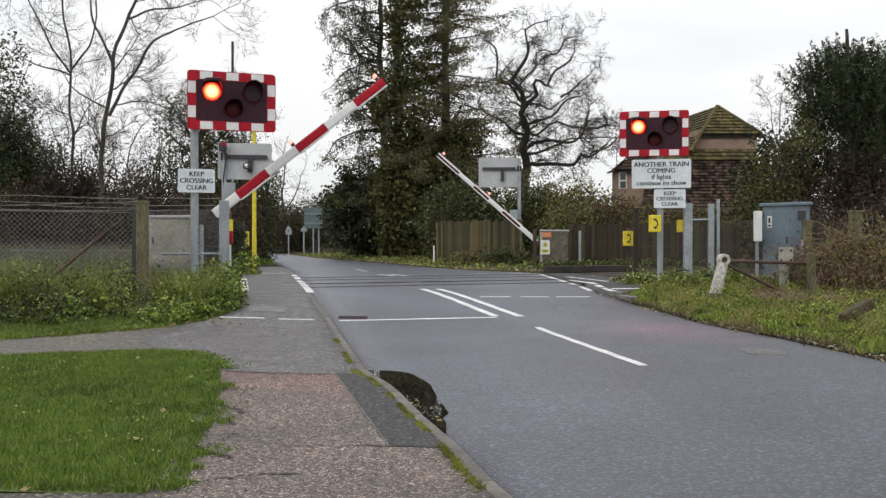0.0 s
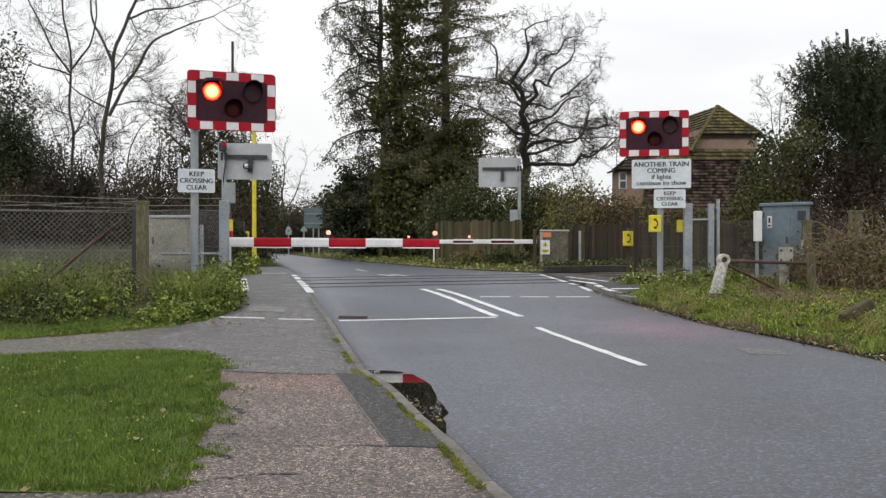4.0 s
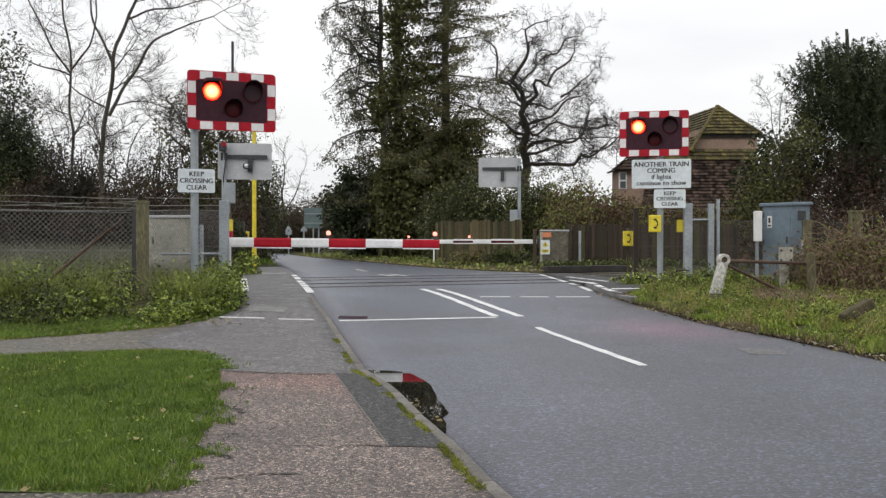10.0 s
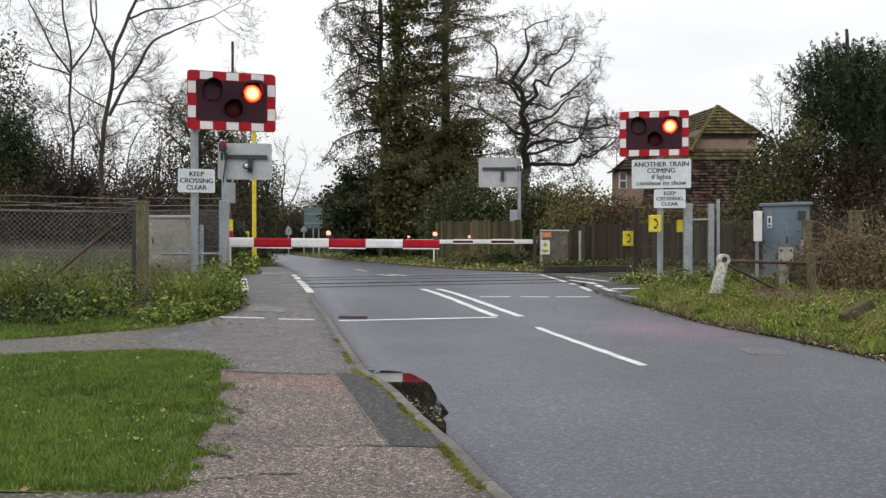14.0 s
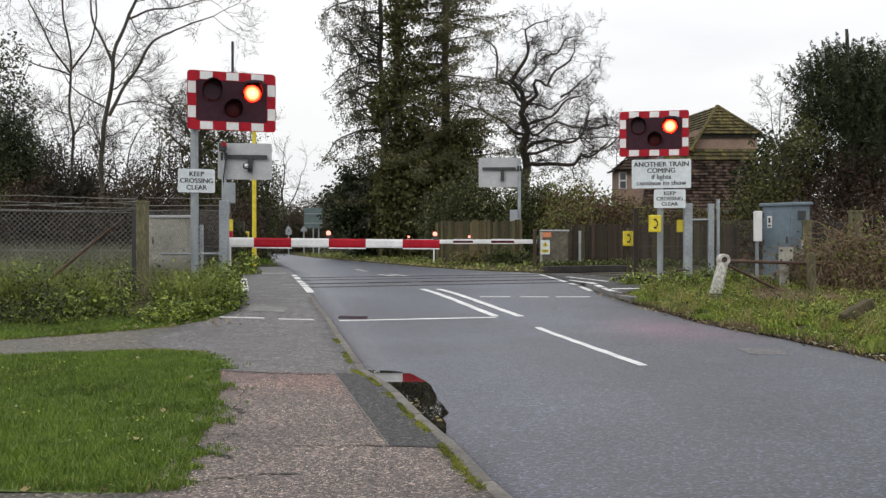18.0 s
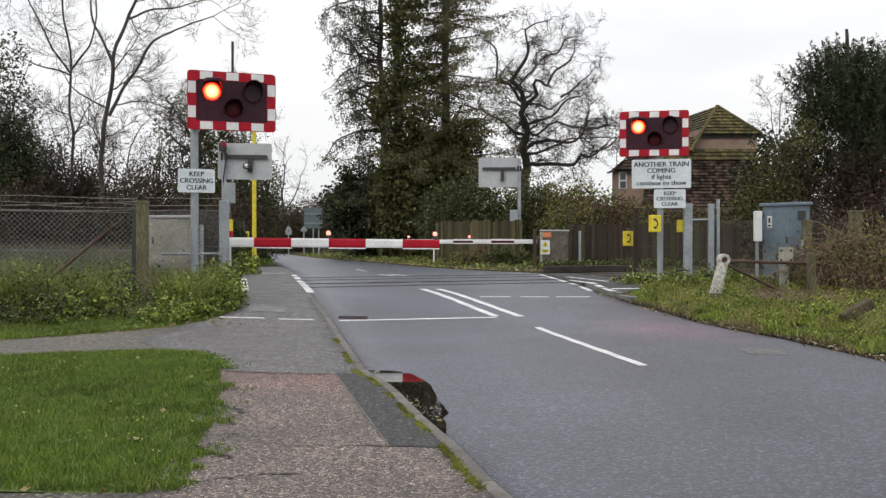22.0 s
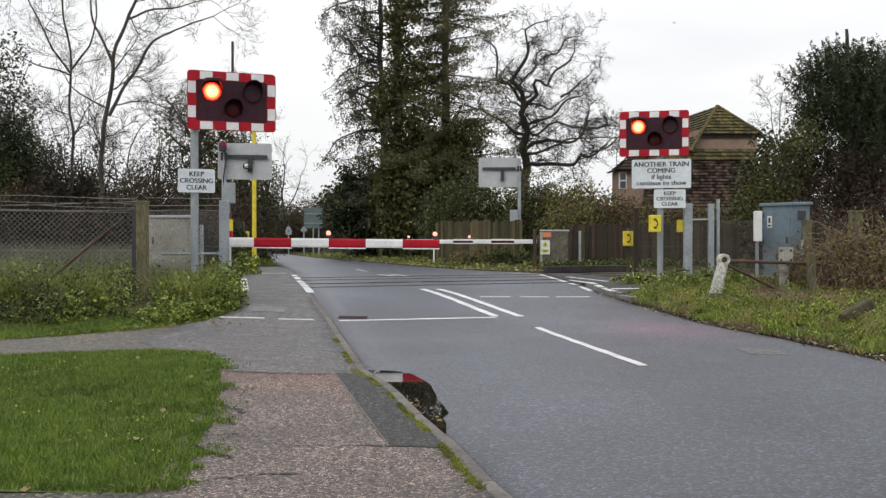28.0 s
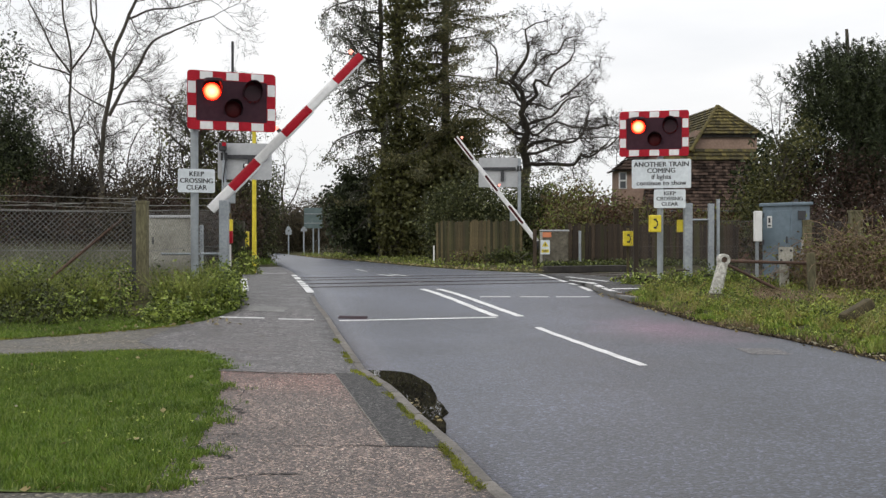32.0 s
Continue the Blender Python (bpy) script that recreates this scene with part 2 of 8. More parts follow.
M_BROADLEAF = foliage("broad_weed_leaves", (0.13, 0.195, 0.028), (0.36, 0.43, 0.090), island=0.5, c3=(0.045, 0.068, 0.015), share=0.32, scale=5)
M_VERGELEAF = foliage("olive_verge_leaves", (0.15, 0.18, 0.026), (0.37, 0.385, 0.070), island=0.5, c3=(0.18, 0.12, 0.055), share=0.15, scale=5)
M_STEM = foliage("bramble_stems", (0.15, 0.095, 0.062), (0.36, 0.25, 0.165), island=0.4, through_light=0.0)
M_COVER = mat("worn_cover_plate", (0.13, 0.13, 0.125), (0.22, 0.22, 0.21), scale=30, rough=0.7, bump=0.3, big=3, big_amount=0.4)
M_MOSS = foliage("bright_moss", (0.13, 0.155, 0.020), (0.29, 0.30, 0.045), island=0.4)
# nettle green, darkened for the shade in the hollows of the bank
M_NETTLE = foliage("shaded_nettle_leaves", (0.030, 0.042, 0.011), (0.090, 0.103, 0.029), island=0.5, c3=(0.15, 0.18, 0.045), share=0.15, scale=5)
M_STRAW = foliage("straw_coloured_grass", (0.20, 0.165, 0.055), (0.44, 0.37, 0.15), island=0.4, c3=(0.20, 0.23, 0.05), share=0.25)
M_DRY = foliage("dead_stems", (0.15, 0.105, 0.065), (0.36, 0.265, 0.17), island=0.4)
M_LINESIDE = foliage("pale_lineside_grass", (0.10, 0.095, 0.065), (0.25, 0.235, 0.17), island=0.45, c3=(0.11, 0.13, 0.05), share=0.3)
M_DEBRIS = foliage("rotting_leaf_debris", (0.035, 0.026, 0.016), (0.13, 0.095, 0.06), island=0.5, c3=(0.26, 0.21, 0.13), share=0.12)
M_LITTER = foliage("fallen_leaves", (0.20, 0.15, 0.06), (0.50, 0.43, 0.22), island=0.5)
M_PALELEAF = foliage("pale_fallen_leaves", (0.34, 0.30, 0.20), (0.62, 0.57, 0.42), island=0.35)
# strong light and dark patches put clump shading into the leaf colour
M_EVERGREEN = foliage("evergreen_leaves", (0.020, 0.029, 0.013), (0.064, 0.080, 0.031), island=0.5, c3=(0.085, 0.104, 0.045), share=0.14, big=1.5, patch=0.58)
M_CONIFER = foliage("conifer_needles", (0.050, 0.058, 0.024), (0.150, 0.143, 0.058), island=0.5, c3=(0.17, 0.145, 0.065), share=0.16, big=1.2, patch=0.5)
M_IVY = foliage("ivy_leaves", (0.052, 0.060, 0.019), (0.165, 0.160, 0.052), island=0.5, big=1.2, patch=0.5)
M_SILVER = foliage("thin_grey_leaves", (0.062, 0.070, 0.044), (0.165, 0.170, 0.115), island=0.5)
M_HEDGE = foliage("autumn_hedge_leaves", (0.075, 0.060, 0.026), (0.21, 0.15, 0.072), island=0.5, c3=(0.17, 0.20, 0.045), share=0.30)
M_HEDGE_GREEN = foliage("green_hedge_leaves", (0.034, 0.046, 0.016), (0.10, 0.108, 0.038), island=0.5, c3=(0.20, 0.21, 0.09), share=0.14)
M_HEDGE_RED = foliage("russet_hedge_leaves", (0.062, 0.034, 0.021), (0.165, 0.095, 0.055), island=0.5, c3=(0.115, 0.13, 0.035), share=0.22)
M_SCRUB = foliage("winter_scrub", (0.042, 0.035, 0.021), (0.115, 0.092, 0.052), island=0.5)
M_RUST_LEAF = foliage("red_brown_leaves", (0.036, 0.022, 0.015), (0.095, 0.056, 0.038), island=0.5, big=1.2, patch=0.55)
M_BARK = mat("grey_bark", (0.036, 0.031, 0.023), (0.098, 0.084, 0.063), scale=12, rough=0.9, bump=0.5, big=1.5, big_amount=0.4)
M_TWIG = mat("dark_twigs", (0.028, 0.023, 0.018), (0.070, 0.058, 0.045), scale=10, rough=0.9, bump=0, big=1.0, big_amount=0.3)
M_GALV = mat("galvanised_steel", (0.30, 0.33, 0.36), (0.44, 0.475, 0.50), scale=18, rough=0.5, bump=0.1, metal=0.3, big=2, big_amount=0.3)
M_GREYPAINT = mat("grey_painted_metal", (0.42, 0.43, 0.44), (0.50, 0.51, 0.52), scale=10, rough=0.5, bump=0.05, big=2, big_amount=0.25)
M_POST = mat("grey_signal_post_paint", (0.27, 0.30, 0.32), (0.36, 0.39, 0.41), scale=14, rough=0.5, bump=0.05, big=2, big_amount=0.3)
M_CABINET = mat("blue_grey_cabinet_paint", (0.125, 0.17, 0.205), (0.175, 0.23, 0.275), scale=7, rough=0.5, bump=0.08, big=1.5, big_amount=0.35)
M_DARKMETAL = mat("dark_metal", (0.025, 0.026, 0.03), (0.05, 0.05, 0.055), scale=15, rough=0.5, bump=0.1, big=2, big_amount=0.3)
M_RUST = mat("rusted_pipe", (0.05, 0.03, 0.022), (0.13, 0.075, 0.05), scale=25, rough=0.85, bump=0.4, big=4, big_amount=0.4)
M_BOARD = mat("black_signal_board", (0.038, 0.012, 0.022), (0.055, 0.020, 0.030), scale=12, rough=0.6, bump=0.05, big=2, big_amount=0.3, spec=0.2)
M_RED = mat("red_reflective_sheet", (0.34, 0.006, 0.016), (0.45, 0.011, 0.027), scale=14, rough=0.45, bump=0.05, big=3, big_amount=0.2, spec=0.2)
# boom red darkened: the low light on the far boom is in it
M_RED_SHADED = mat("shaded_red_band", (0.045, 0.008, 0.010), (0.085, 0.012, 0.015), scale=14, rough=0.5, bump=0.05, big=3, big_amount=0.2, spec=0.2)
M_WHITE = mat("white_reflective_sheet", (0.70, 0.70, 0.70), (0.82, 0.82, 0.82), scale=14, rough=0.45, bump=0.05, big=3, big_amount=0.15)
M_SIGN = mat("white_sign_face", (0.60, 0.65, 0.68), (0.71, 0.76, 0.79), scale=12, rough=0.45, bump=0.03, big=3, big_amount=0.15)
M_LETTER = mat("black_lettering", (0.02, 0.02, 0.022), (0.035, 0.035, 0.04), scale=20, rough=0.6, bump=0, big=3, big_amount=0.2)
M_YELLOW = mat("yellow_paint", (0.66, 0.52, 0.02), (0.80, 0.66, 0.05), scale=12, rough=0.45, bump=0.05, big=3, big_amount=0.2)
M_HOOD = mat("dark_lamp_hood", (0.020, 0.009, 0.014), (0.036, 0.016, 0.022), scale=20, rough=0.7, bump=0.05, big=3, big_amount=0.2, spec=0.15)
M_SHUT = mat("lid_like_unlit_lens", (0.026, 0.010, 0.016), (0.045, 0.016, 0.022), scale=40, rough=0.4, bump=0.2, big=5, big_amount=0.2, spec=0.2)
M_AMBER = mat("unlit_amber_lens", (0.045, 0.004, 0.006), (0.075, 0.008, 0.009), scale=40, rough=0.4, bump=0.2, big=5, big_amount=0.2, spec=0.15)
M_LIT = lamp_glass("lit_red_lens", (1.0, 0.095, 0.040), (1.0, 0.0065, 0.0008), 20.0, 0.136)
M_BOOM_LIT = lamp_glass("lit_boom_lens", (1.0, 0.55, 0.45), (1.0, 0.30, 0.22), 2.2, 0.045)
M_WOODPOST = mat("mossy_post", (0.075, 0.070, 0.038), (0.25, 0.225, 0.125), scale=16, rough=0.9, bump=0.5, big=3, big_amount=0.5, stretch=(2.5, 2.5, 0.6))
M_FENCE = mat("weathered_fence_board", (0.054, 0.046, 0.019), (0.165, 0.125, 0.060), scale=14, rough=0.9, bump=0.3, big=2, big_amount=0.5, piece=0.45, stretch=(6, 6, 0.8))
M_FENCE_DARK = mat("dark_fence_board", (0.026, 0.018, 0.011), (0.082, 0.056, 0.034), scale=14, rough=0.9, bump=0.3, big=2, big_amount=0.5, piece=0.5, stretch=(6, 6, 0.8))
M_FENCE_ALGAE = mat("algae_stained_fence_board", (0.036, 0.034, 0.013), (0.095, 0.088, 0.032), scale=14, rough=0.9, bump=0.3, big=2, big_amount=0.5, piece=0.4, stretch=(6, 6, 0.8))
M_WIRE = mat("fence_wire", (0.14, 0.14, 0.138), (0.265, 0.26, 0.255), scale=20, rough=0.6, bump=0, metal=0.2, big=3, big_amount=0.3)
M_RAIL = mat("rail_steel", (0.10, 0.085, 0.075), (0.18, 0.16, 0.14), scale=20, rough=0.45, bump=0.1, metal=0.6, big=3, big_amount=0.3)
M_BALLAST = mat("track_ballast", (0.06, 0.052, 0.045), (0.19, 0.17, 0.15), scale=22, rough=0.9, bump=0.8, big=1.0, big_amount=0.3)
M_RUBBER = mat("dark_crossing_panel", (0.026, 0.024, 0.024), (0.055, 0.052, 0.051), scale=25, rough=0.65, bump=0.2, big=2, big_amount=0.3)
M_TILE = mat("mossy_roof_tile", (0.028, 0.020, 0.016), (0.105, 0.072, 0.056), scale=5, rough=0.9, bump=0.3, big=0.8, big_amount=0.45, island=0.8, spec=0.1)
M_TILE_MOSS = mat("moss_covered_roof_tile", (0.042, 0.032, 0.015), (0.165, 0.135, 0.036), scale=5, rough=0.9, bump=0.3, big=0.8, big_amount=0.5, island=0.6)
M_MACHINE = mat("weathered_machine_paint", (0.085, 0.078, 0.055), (0.20, 0.175, 0.13), scale=9, rough=0.8, bump=0.2, big=2.5, big_amount=0.5)
M_OLDWHITE = mat("flaking_white_paint", (0.24, 0.23, 0.19), (0.80, 0.79, 0.73), scale=16, rough=0.8, bump=0.5, big=5, big_amount=0.35)
M_WIRE_DARK = mat("rusted_dark_wire", (0.045, 0.038, 0.032), (0.095, 0.082, 0.070), scale=20, rough=0.8, bump=0, big=3, big_amount=0.3)
M_BARB = mat("weathered_barbed_wire", (0.16, 0.15, 0.14), (0.30, 0.29, 0.27), scale=20, rough=0.7, bump=0, big=3, big_amount=0.3)
M_BRICK = mat("brown_brick", (0.16, 0.085, 0.06), (0.28, 0.16, 0.11), scale=9, rough=0.85, bump=0.3, big=1.5, big_amount=0.3)
M_RENDER = mat("pinkish_brick_wall", (0.27, 0.18, 0.135), (0.37, 0.26, 0.20), scale=9, rough=0.85, bump=0.2, big=1.5, big_amount=0.25)
M_GLASS = mat("dark_window_glass", (0.015, 0.018, 0.022), (0.03, 0.034, 0.04), scale=3, rough=0.06, bump=0, big=1, big_amount=0.2, spec=0.6)
M_FRAME = mat("white_window_frame", (0.68, 0.68, 0.66), (0.78, 0.78, 0.76), scale=8, rough=0.5, bump=0, big=2, big_amount=0.15)
M_WATER = mat("puddle_water", (0.012, 0.011, 0.010), (0.020, 0.018, 0.015), scale=3, rough=0.015, bump=0, big=1, big_amount=0.1, spec=0.7)
M_ROOF_COACH = mat("pale_coach_roof", (0.40, 0.44, 0.46), (0.52, 0.56, 0.57), scale=3, rough=0.45, bump=0, big=0.6, big_amount=0.25, stretch=(0.3, 2, 2))
# paler patches in the colour stand for reflections in the glass
M_COACH_GLASS = mat("coach_window_glass", (0.010, 0.016, 0.022), (0.075, 0.088, 0.10), scale=1.0, rough=0.05, bump=0, big=0.45, big_amount=0.6, spec=0.3, detail=1.0, stretch=(0.8, 1, 1.6))
M_SLATE = mat("slate_door_paint", (0.012, 0.030, 0.034), (0.020, 0.042, 0.046), scale=4, rough=0.3, bump=0, big=1, big_amount=0.2)
M_DOORYELLOW = mat("yellow_door_panel", (0.50, 0.38, 0.02), (0.62, 0.48, 0.05), scale=4, rough=0.35, bump=0, big=1, big_amount=0.25)
M_FRONTYELLOW = mat("yellow_coach_end", (0.62, 0.34, 0.01), (0.72, 0.42, 0.02), scale=4, rough=0.35, bump=0, big=1, big_amount=0.2)
M_DOORGREY = mat("grey_door_surround", (0.30, 0.31, 0.31), (0.38, 0.39, 0.38), scale=4, rough=0.35, bump=0, big=1, big_amount=0.2)
M_DOORPINK = mat("pink_door_surround", (0.52, 0.27, 0.22), (0.60, 0.33, 0.27), scale=4, rough=0.35, bump=0, big=1, big_amount=0.2)
M_UNDER = mat("sooty_underframe", (0.018, 0.016, 0.015), (0.05, 0.042, 0.036), scale=6, rough=0.85, bump=0.3, big=1, big_amount=0.4)
M_STRIPE = mat("dark_red_line", (0.12, 0.05, 0.05), (0.18, 0.08, 0.08), scale=4, rough=0.4, bump=0, big=1, big_amount=0.2)
M_COACHGREEN = mat("green_coach_paint", (0.07, 0.36, 0.18), (0.09, 0.42, 0.22), scale=4, rough=0.3, bump=0, big=1, big_amount=0.2)
M_TAIL = lamp_glass("lit_tail_lamp", (1.0, 0.10, 0.06), (1.0, 0.03, 0.02), 2.0, 0.12)
M_SOOT = mat("sooty_running_gear", (0.006, 0.0055, 0.005), (0.022, 0.018, 0.016), scale=6, rough=0.85, bump=0.3, big=1, big_amount=0.4)
# coach green paled on the dome: sky sheen is in the colour
M_MINT = mat("green_dome_with_sheen", (0.20, 0.48, 0.34), (0.26, 0.54, 0.40), scale=3, rough=0.3, bump=0, big=0.6, big_amount=0.2)
M_WINDOW_GLOW = lamp_glass("amber_window_glow", (1.0, 0.42, 0.08), (1.0, 0.25, 0.03), 0.8, 0.5)
M_BIRD = mat("dark_feathers", (0.02, 0.02, 0.02), (0.05, 0.05, 0.05), scale=9, rough=0.8, bump=0, big=2, big_amount=0.2)
M_SIGNGREEN = mat("green_sign_back", (0.10, 0.15, 0.15), (0.15, 0.20, 0.20), scale=6, rough=0.5, bump=0, big=2, big_amount=0.3)
M_ORANGE = mat("orange_label", (0.60, 0.20, 0.09), (0.70, 0.26, 0.12), scale=6, rough=0.5, bump=0, big=2, big_amount=0.2)
M_STONECHIP = foliage("pale_stone_chips", (0.20, 0.17, 0.14), (0.55, 0.50, 0.44), island=0.4, through_light=0.0)


# ---- mesh helpers ----
def link_mesh(name, me, material, parent=None, label=""):
    if material is not None:
        me.materials.append(material)
    ob = new(name, me)
    if parent is not None:
        ob.parent = parent
    if label:
        tagged(ob, label)
    return ob


def part(name, bm, material, parent=None, label="", smooth=False):
    me = bpy.data.meshes.new(name)
    if smooth:
        for f in bm.faces:
            f.smooth = True
    bm.to_mesh(me)
    bm.free()
    return link_mesh(name, me, material, parent, label)


def np_mesh(name, verts, faces, smooth=False):
    """A mesh from arrays: verts (n, 3), faces (m, k)."""
    verts = np.asarray(verts, dtype=np.float32)
    faces = np.asarray(faces, dtype=np.int32)
    me = bpy.data.meshes.new(name)
    m, k = faces.shape
    me.vertices.add(len(verts))
    me.vertices.foreach_set("co", verts.ravel())
    me.loops.add(m * k)
    me.loops.foreach_set("vertex_index", faces.ravel())
    me.polygons.add(m)
    me.polygons.foreach_set("loop_start", np.arange(0, m * k, k, dtype=np.int32))
    if smooth:
        me.polygons.foreach_set("use_smooth", np.ones(m, dtype=bool))
    me.update(calc_edges=True)
    return me


def empty(name, m, label, category, group="", kind=""):
    ob = new(name)
    ob.empty_display_size = 0.2
    ob.matrix_world = m
    return tagged(ob, label, category, group, kind)


def add_box(bm, x, y, z, sx, sy, sz, rot=None, bevel=0.0):
    """A box centred at x, y, z."""
    m = Matrix.Translation((x, y, z)) @ (rot if rot else Matrix.Identity(4)) @ Matrix.Diagonal((sx, sy, sz, 1))
    vs = bmesh.ops.create_cube(bm, size=1.0, matrix=m)["verts"]
    if bevel:
        es = list({e for v in vs for e in v.link_edges})
        bmesh.ops.bevel(bm, geom=es, offset=bevel, segments=2, affect="EDGES", profile=0.6)
    return bm


def box(x, y, z, sx, sy, sz, rot=None, bevel=0.0):
    return add_box(bmesh.new(), x, y, z, sx, sy, sz, rot, bevel)


def add_rod(bm, a, b, r, r2=None, sides=10):
    a, b = Vector(a), Vector(b)
    d = b - a
    q = d.to_track_quat("Z", "Y").to_matrix().to_4x4()
    bmesh.ops.create_cone(bm, cap_ends=True, segments=sides, radius1=r, radius2=r if r2 is None else r2, depth=d.length,
                          matrix=Matrix.Translation((a + b) / 2) @ q)
    return bm


def rod(a, b, r, r2=None, sides=10):
    return add_rod(bmesh.new(), a, b, r, r2, sides)


def rounded_plate(w, h, d, rad, seg=5):
    """A plate in the xz plane, centred, with rounded corners and thickness d along y."""
    bm = bmesh.new()
    vs = []
    for cx, cz, a0 in ((w / 2 - rad, h / 2 - rad, 0), (-w / 2 + rad, h / 2 - rad, 90), (-w / 2 + rad, -h / 2 + rad, 180), (w / 2 - rad, -h / 2 + rad, 270)):
        for i in range(seg + 1):
            a = radians(a0 + 90 * i / seg)
            vs.append(bm.verts.new((cx + rad * math.cos(a), -d / 2, cz + rad * math.sin(a))))
    f = bm.faces.new(vs)
    r = bmesh.ops.extrude_face_region(bm, geom=[f])
    for v in r["geom"]:
        if isinstance(v, bmesh.types.BMVert):
            v.co.y += d
    bmesh.ops.recalc_face_normals(bm, faces=bm.faces)
    return bm


def lettering(name, text, size, material, parent, x, y, z, mirror=False):
    """Raised letters on a plate that faces -y, centred at x, z."""
    cu = bpy.data.curves.new(name, "FONT")
    cu.body, cu.size, cu.extrude, cu.align_x, cu.align_y, cu.resolution_u = text, size, 0.001, "CENTER", "CENTER", 3
    cu.offset = 0.0
    tmp = bpy.data.objects.new(name, cu)
    scene.collection.objects.link(tmp)
    me = bpy.data.meshes.new_from_object(tmp.evaluated_get(bpy.context.evaluated_depsgraph_get()))
    bpy.data.objects.remove(tmp)
    bold = bmesh.new()
    bold.from_mesh(me)
    both = bmesh.ops.duplicate(bold, geom=bold.verts[:] + bold.edges[:] + bold.faces[:])
    bmesh.ops.translate(bold, vec=(size * 0.055, 0, 0.0005), verts=[g for g in both["geom"] if isinstance(g, bmesh.types.BMVert)])
    bold.to_mesh(me)
    bold.free()
    me.transform(Matrix.Translation((x - size * 0.0275, y, z)) @ Matrix.Rotation(radians(90), 4, "X"))
    me.materials.clear()
    return link_mesh(name, me, material, parent)


# ---- lie of the land: the road climbs gently on to the crossing ----
SKEW = radians(23.0)
DX, DY = math.cos(SKEW), math.sin(SKEW)


def across(x, y):
    """Metres across the railway, from the viewer's side."""
    return -DY * x + DX * y


def land(x, y):
    t = np.clip((across(x, y) - 11.0) / 6.5, 0, 1)
    return 0.3 * t * t * (3 - 2 * t)


def on_track(q, n, z=0.0):
    """A place q metres along and n metres across the railway."""
    return Vector((DX * q - DY * n, DY * q + DX * n, z))


KERB_Y = [-30, 0, 4.30, 4.64, 5.08, 5.74, 6.34, 6.95, 7.57, 8.0, 8.49, 9.3, 10.17, 12.1, 13.48, 15.38, 19.4, 23.6, 28.3, 41, 64, 90, 130]
KERB_X = [3.6, 1.36, 0.31, 0.235, 0.15, 0.027, -0.13, -0.25, -0.383, -0.50, -0.67, -0.81, -0.965, -1.30, -1.57, -2.0, -2.76, -3.55, -4.45, -7.3, -11.6, -22, -46]
EDGE_Y = [-30, 6, 9.6, 11.9, 13.0, 15.4, 16.4, 18.0, 19.9, 24, 27.3, 29.4, 33.3, 42.5, 52.8, 73, 90, 130]
EDGE_X = [7.5, 4.6, 4.45, 4.2, 3.98, 3.6, 3.3, 2.95, 2.85, 2.8, 2.75, 1.4, -0.45, -3.3, -6.95, -12.3, -18, -41]


def kerb_x(y):
    return np.interp(y, KERB_Y, KERB_X)


def edge_x(y):
    return np.interp(y, EDGE_Y, EDGE_X)


def sheet(name, ys, left, right, lift, cols, material, skirt=0.25, along_x=False):
    """A surface between two lines, draped over the land; lift(s, a, b) is its height over it."""
    ys = np.asarray(ys, dtype=float)
    s = np.linspace(0, 1, cols)
    A, S = np.meshgrid(ys, s, indexing="ij")
    L, R = left(A), right(A)
    B = L + (R - L) * S
    X, Y = (A, B) if along_x else (B, A)
    Z = land(X, Y) + lift(S, X, Y)
    if skirt:
        pad = lambda Q: np.concatenate([Q[:, :1], Q, Q[:, -1:]], axis=1)
        X, Y, Z = pad(X), pad(Y), pad(Z)
        Z[:, 0] -= skirt
        Z[:, -1] -= skirt
    rows, k = X.shape
    v = np.stack([X, Y, Z], axis=-1).reshape(-1, 3)
    i = np.arange(rows - 1)[:, None] * k + np.arange(k - 1)[None, :]
    i = i.ravel()
    f = np.stack([i, i + 1, i + k + 1, i + k], axis=1)
    if along_x:
        f = f[:, ::-1]
    ob = link_mesh(name, np_mesh(name, v, f, smooth=False), material)
    return ob


def flat_lift(h):
    return lambda s, x, y: h + 0 * x


# ---- foliage helpers ----
def leaf_mesh(name, centres, size, rng, flat=0.0, slim=0.5):
    """Small kite-shaped leaves at the centres, each turned at random."""
    c = np.asarray(centres, dtype=float)
    k = len(c)
    u = rng.normal(size=(k, 3))
    u[:, 2] *= 1 - flat
    u /= np.linalg.norm(u, axis=1)[:, None] + 1e-9
    w = rng.normal(size=(k, 3))
    v = np.cross(u, w)
    v /= np.linalg.norm(v, axis=1)[:, None] + 1e-9
    sz = size * rng.uniform(0.6, 1.4, size=(k, 1))
    a, b = u * sz * 0.5, v * sz * 0.5 * slim
    verts = np.stack([c - a, c + b, c + a, c - b], axis=1).reshape(-1, 3)
    faces = np.arange(4 * k).reshape(k, 4)
    return np_mesh(name, verts, faces)


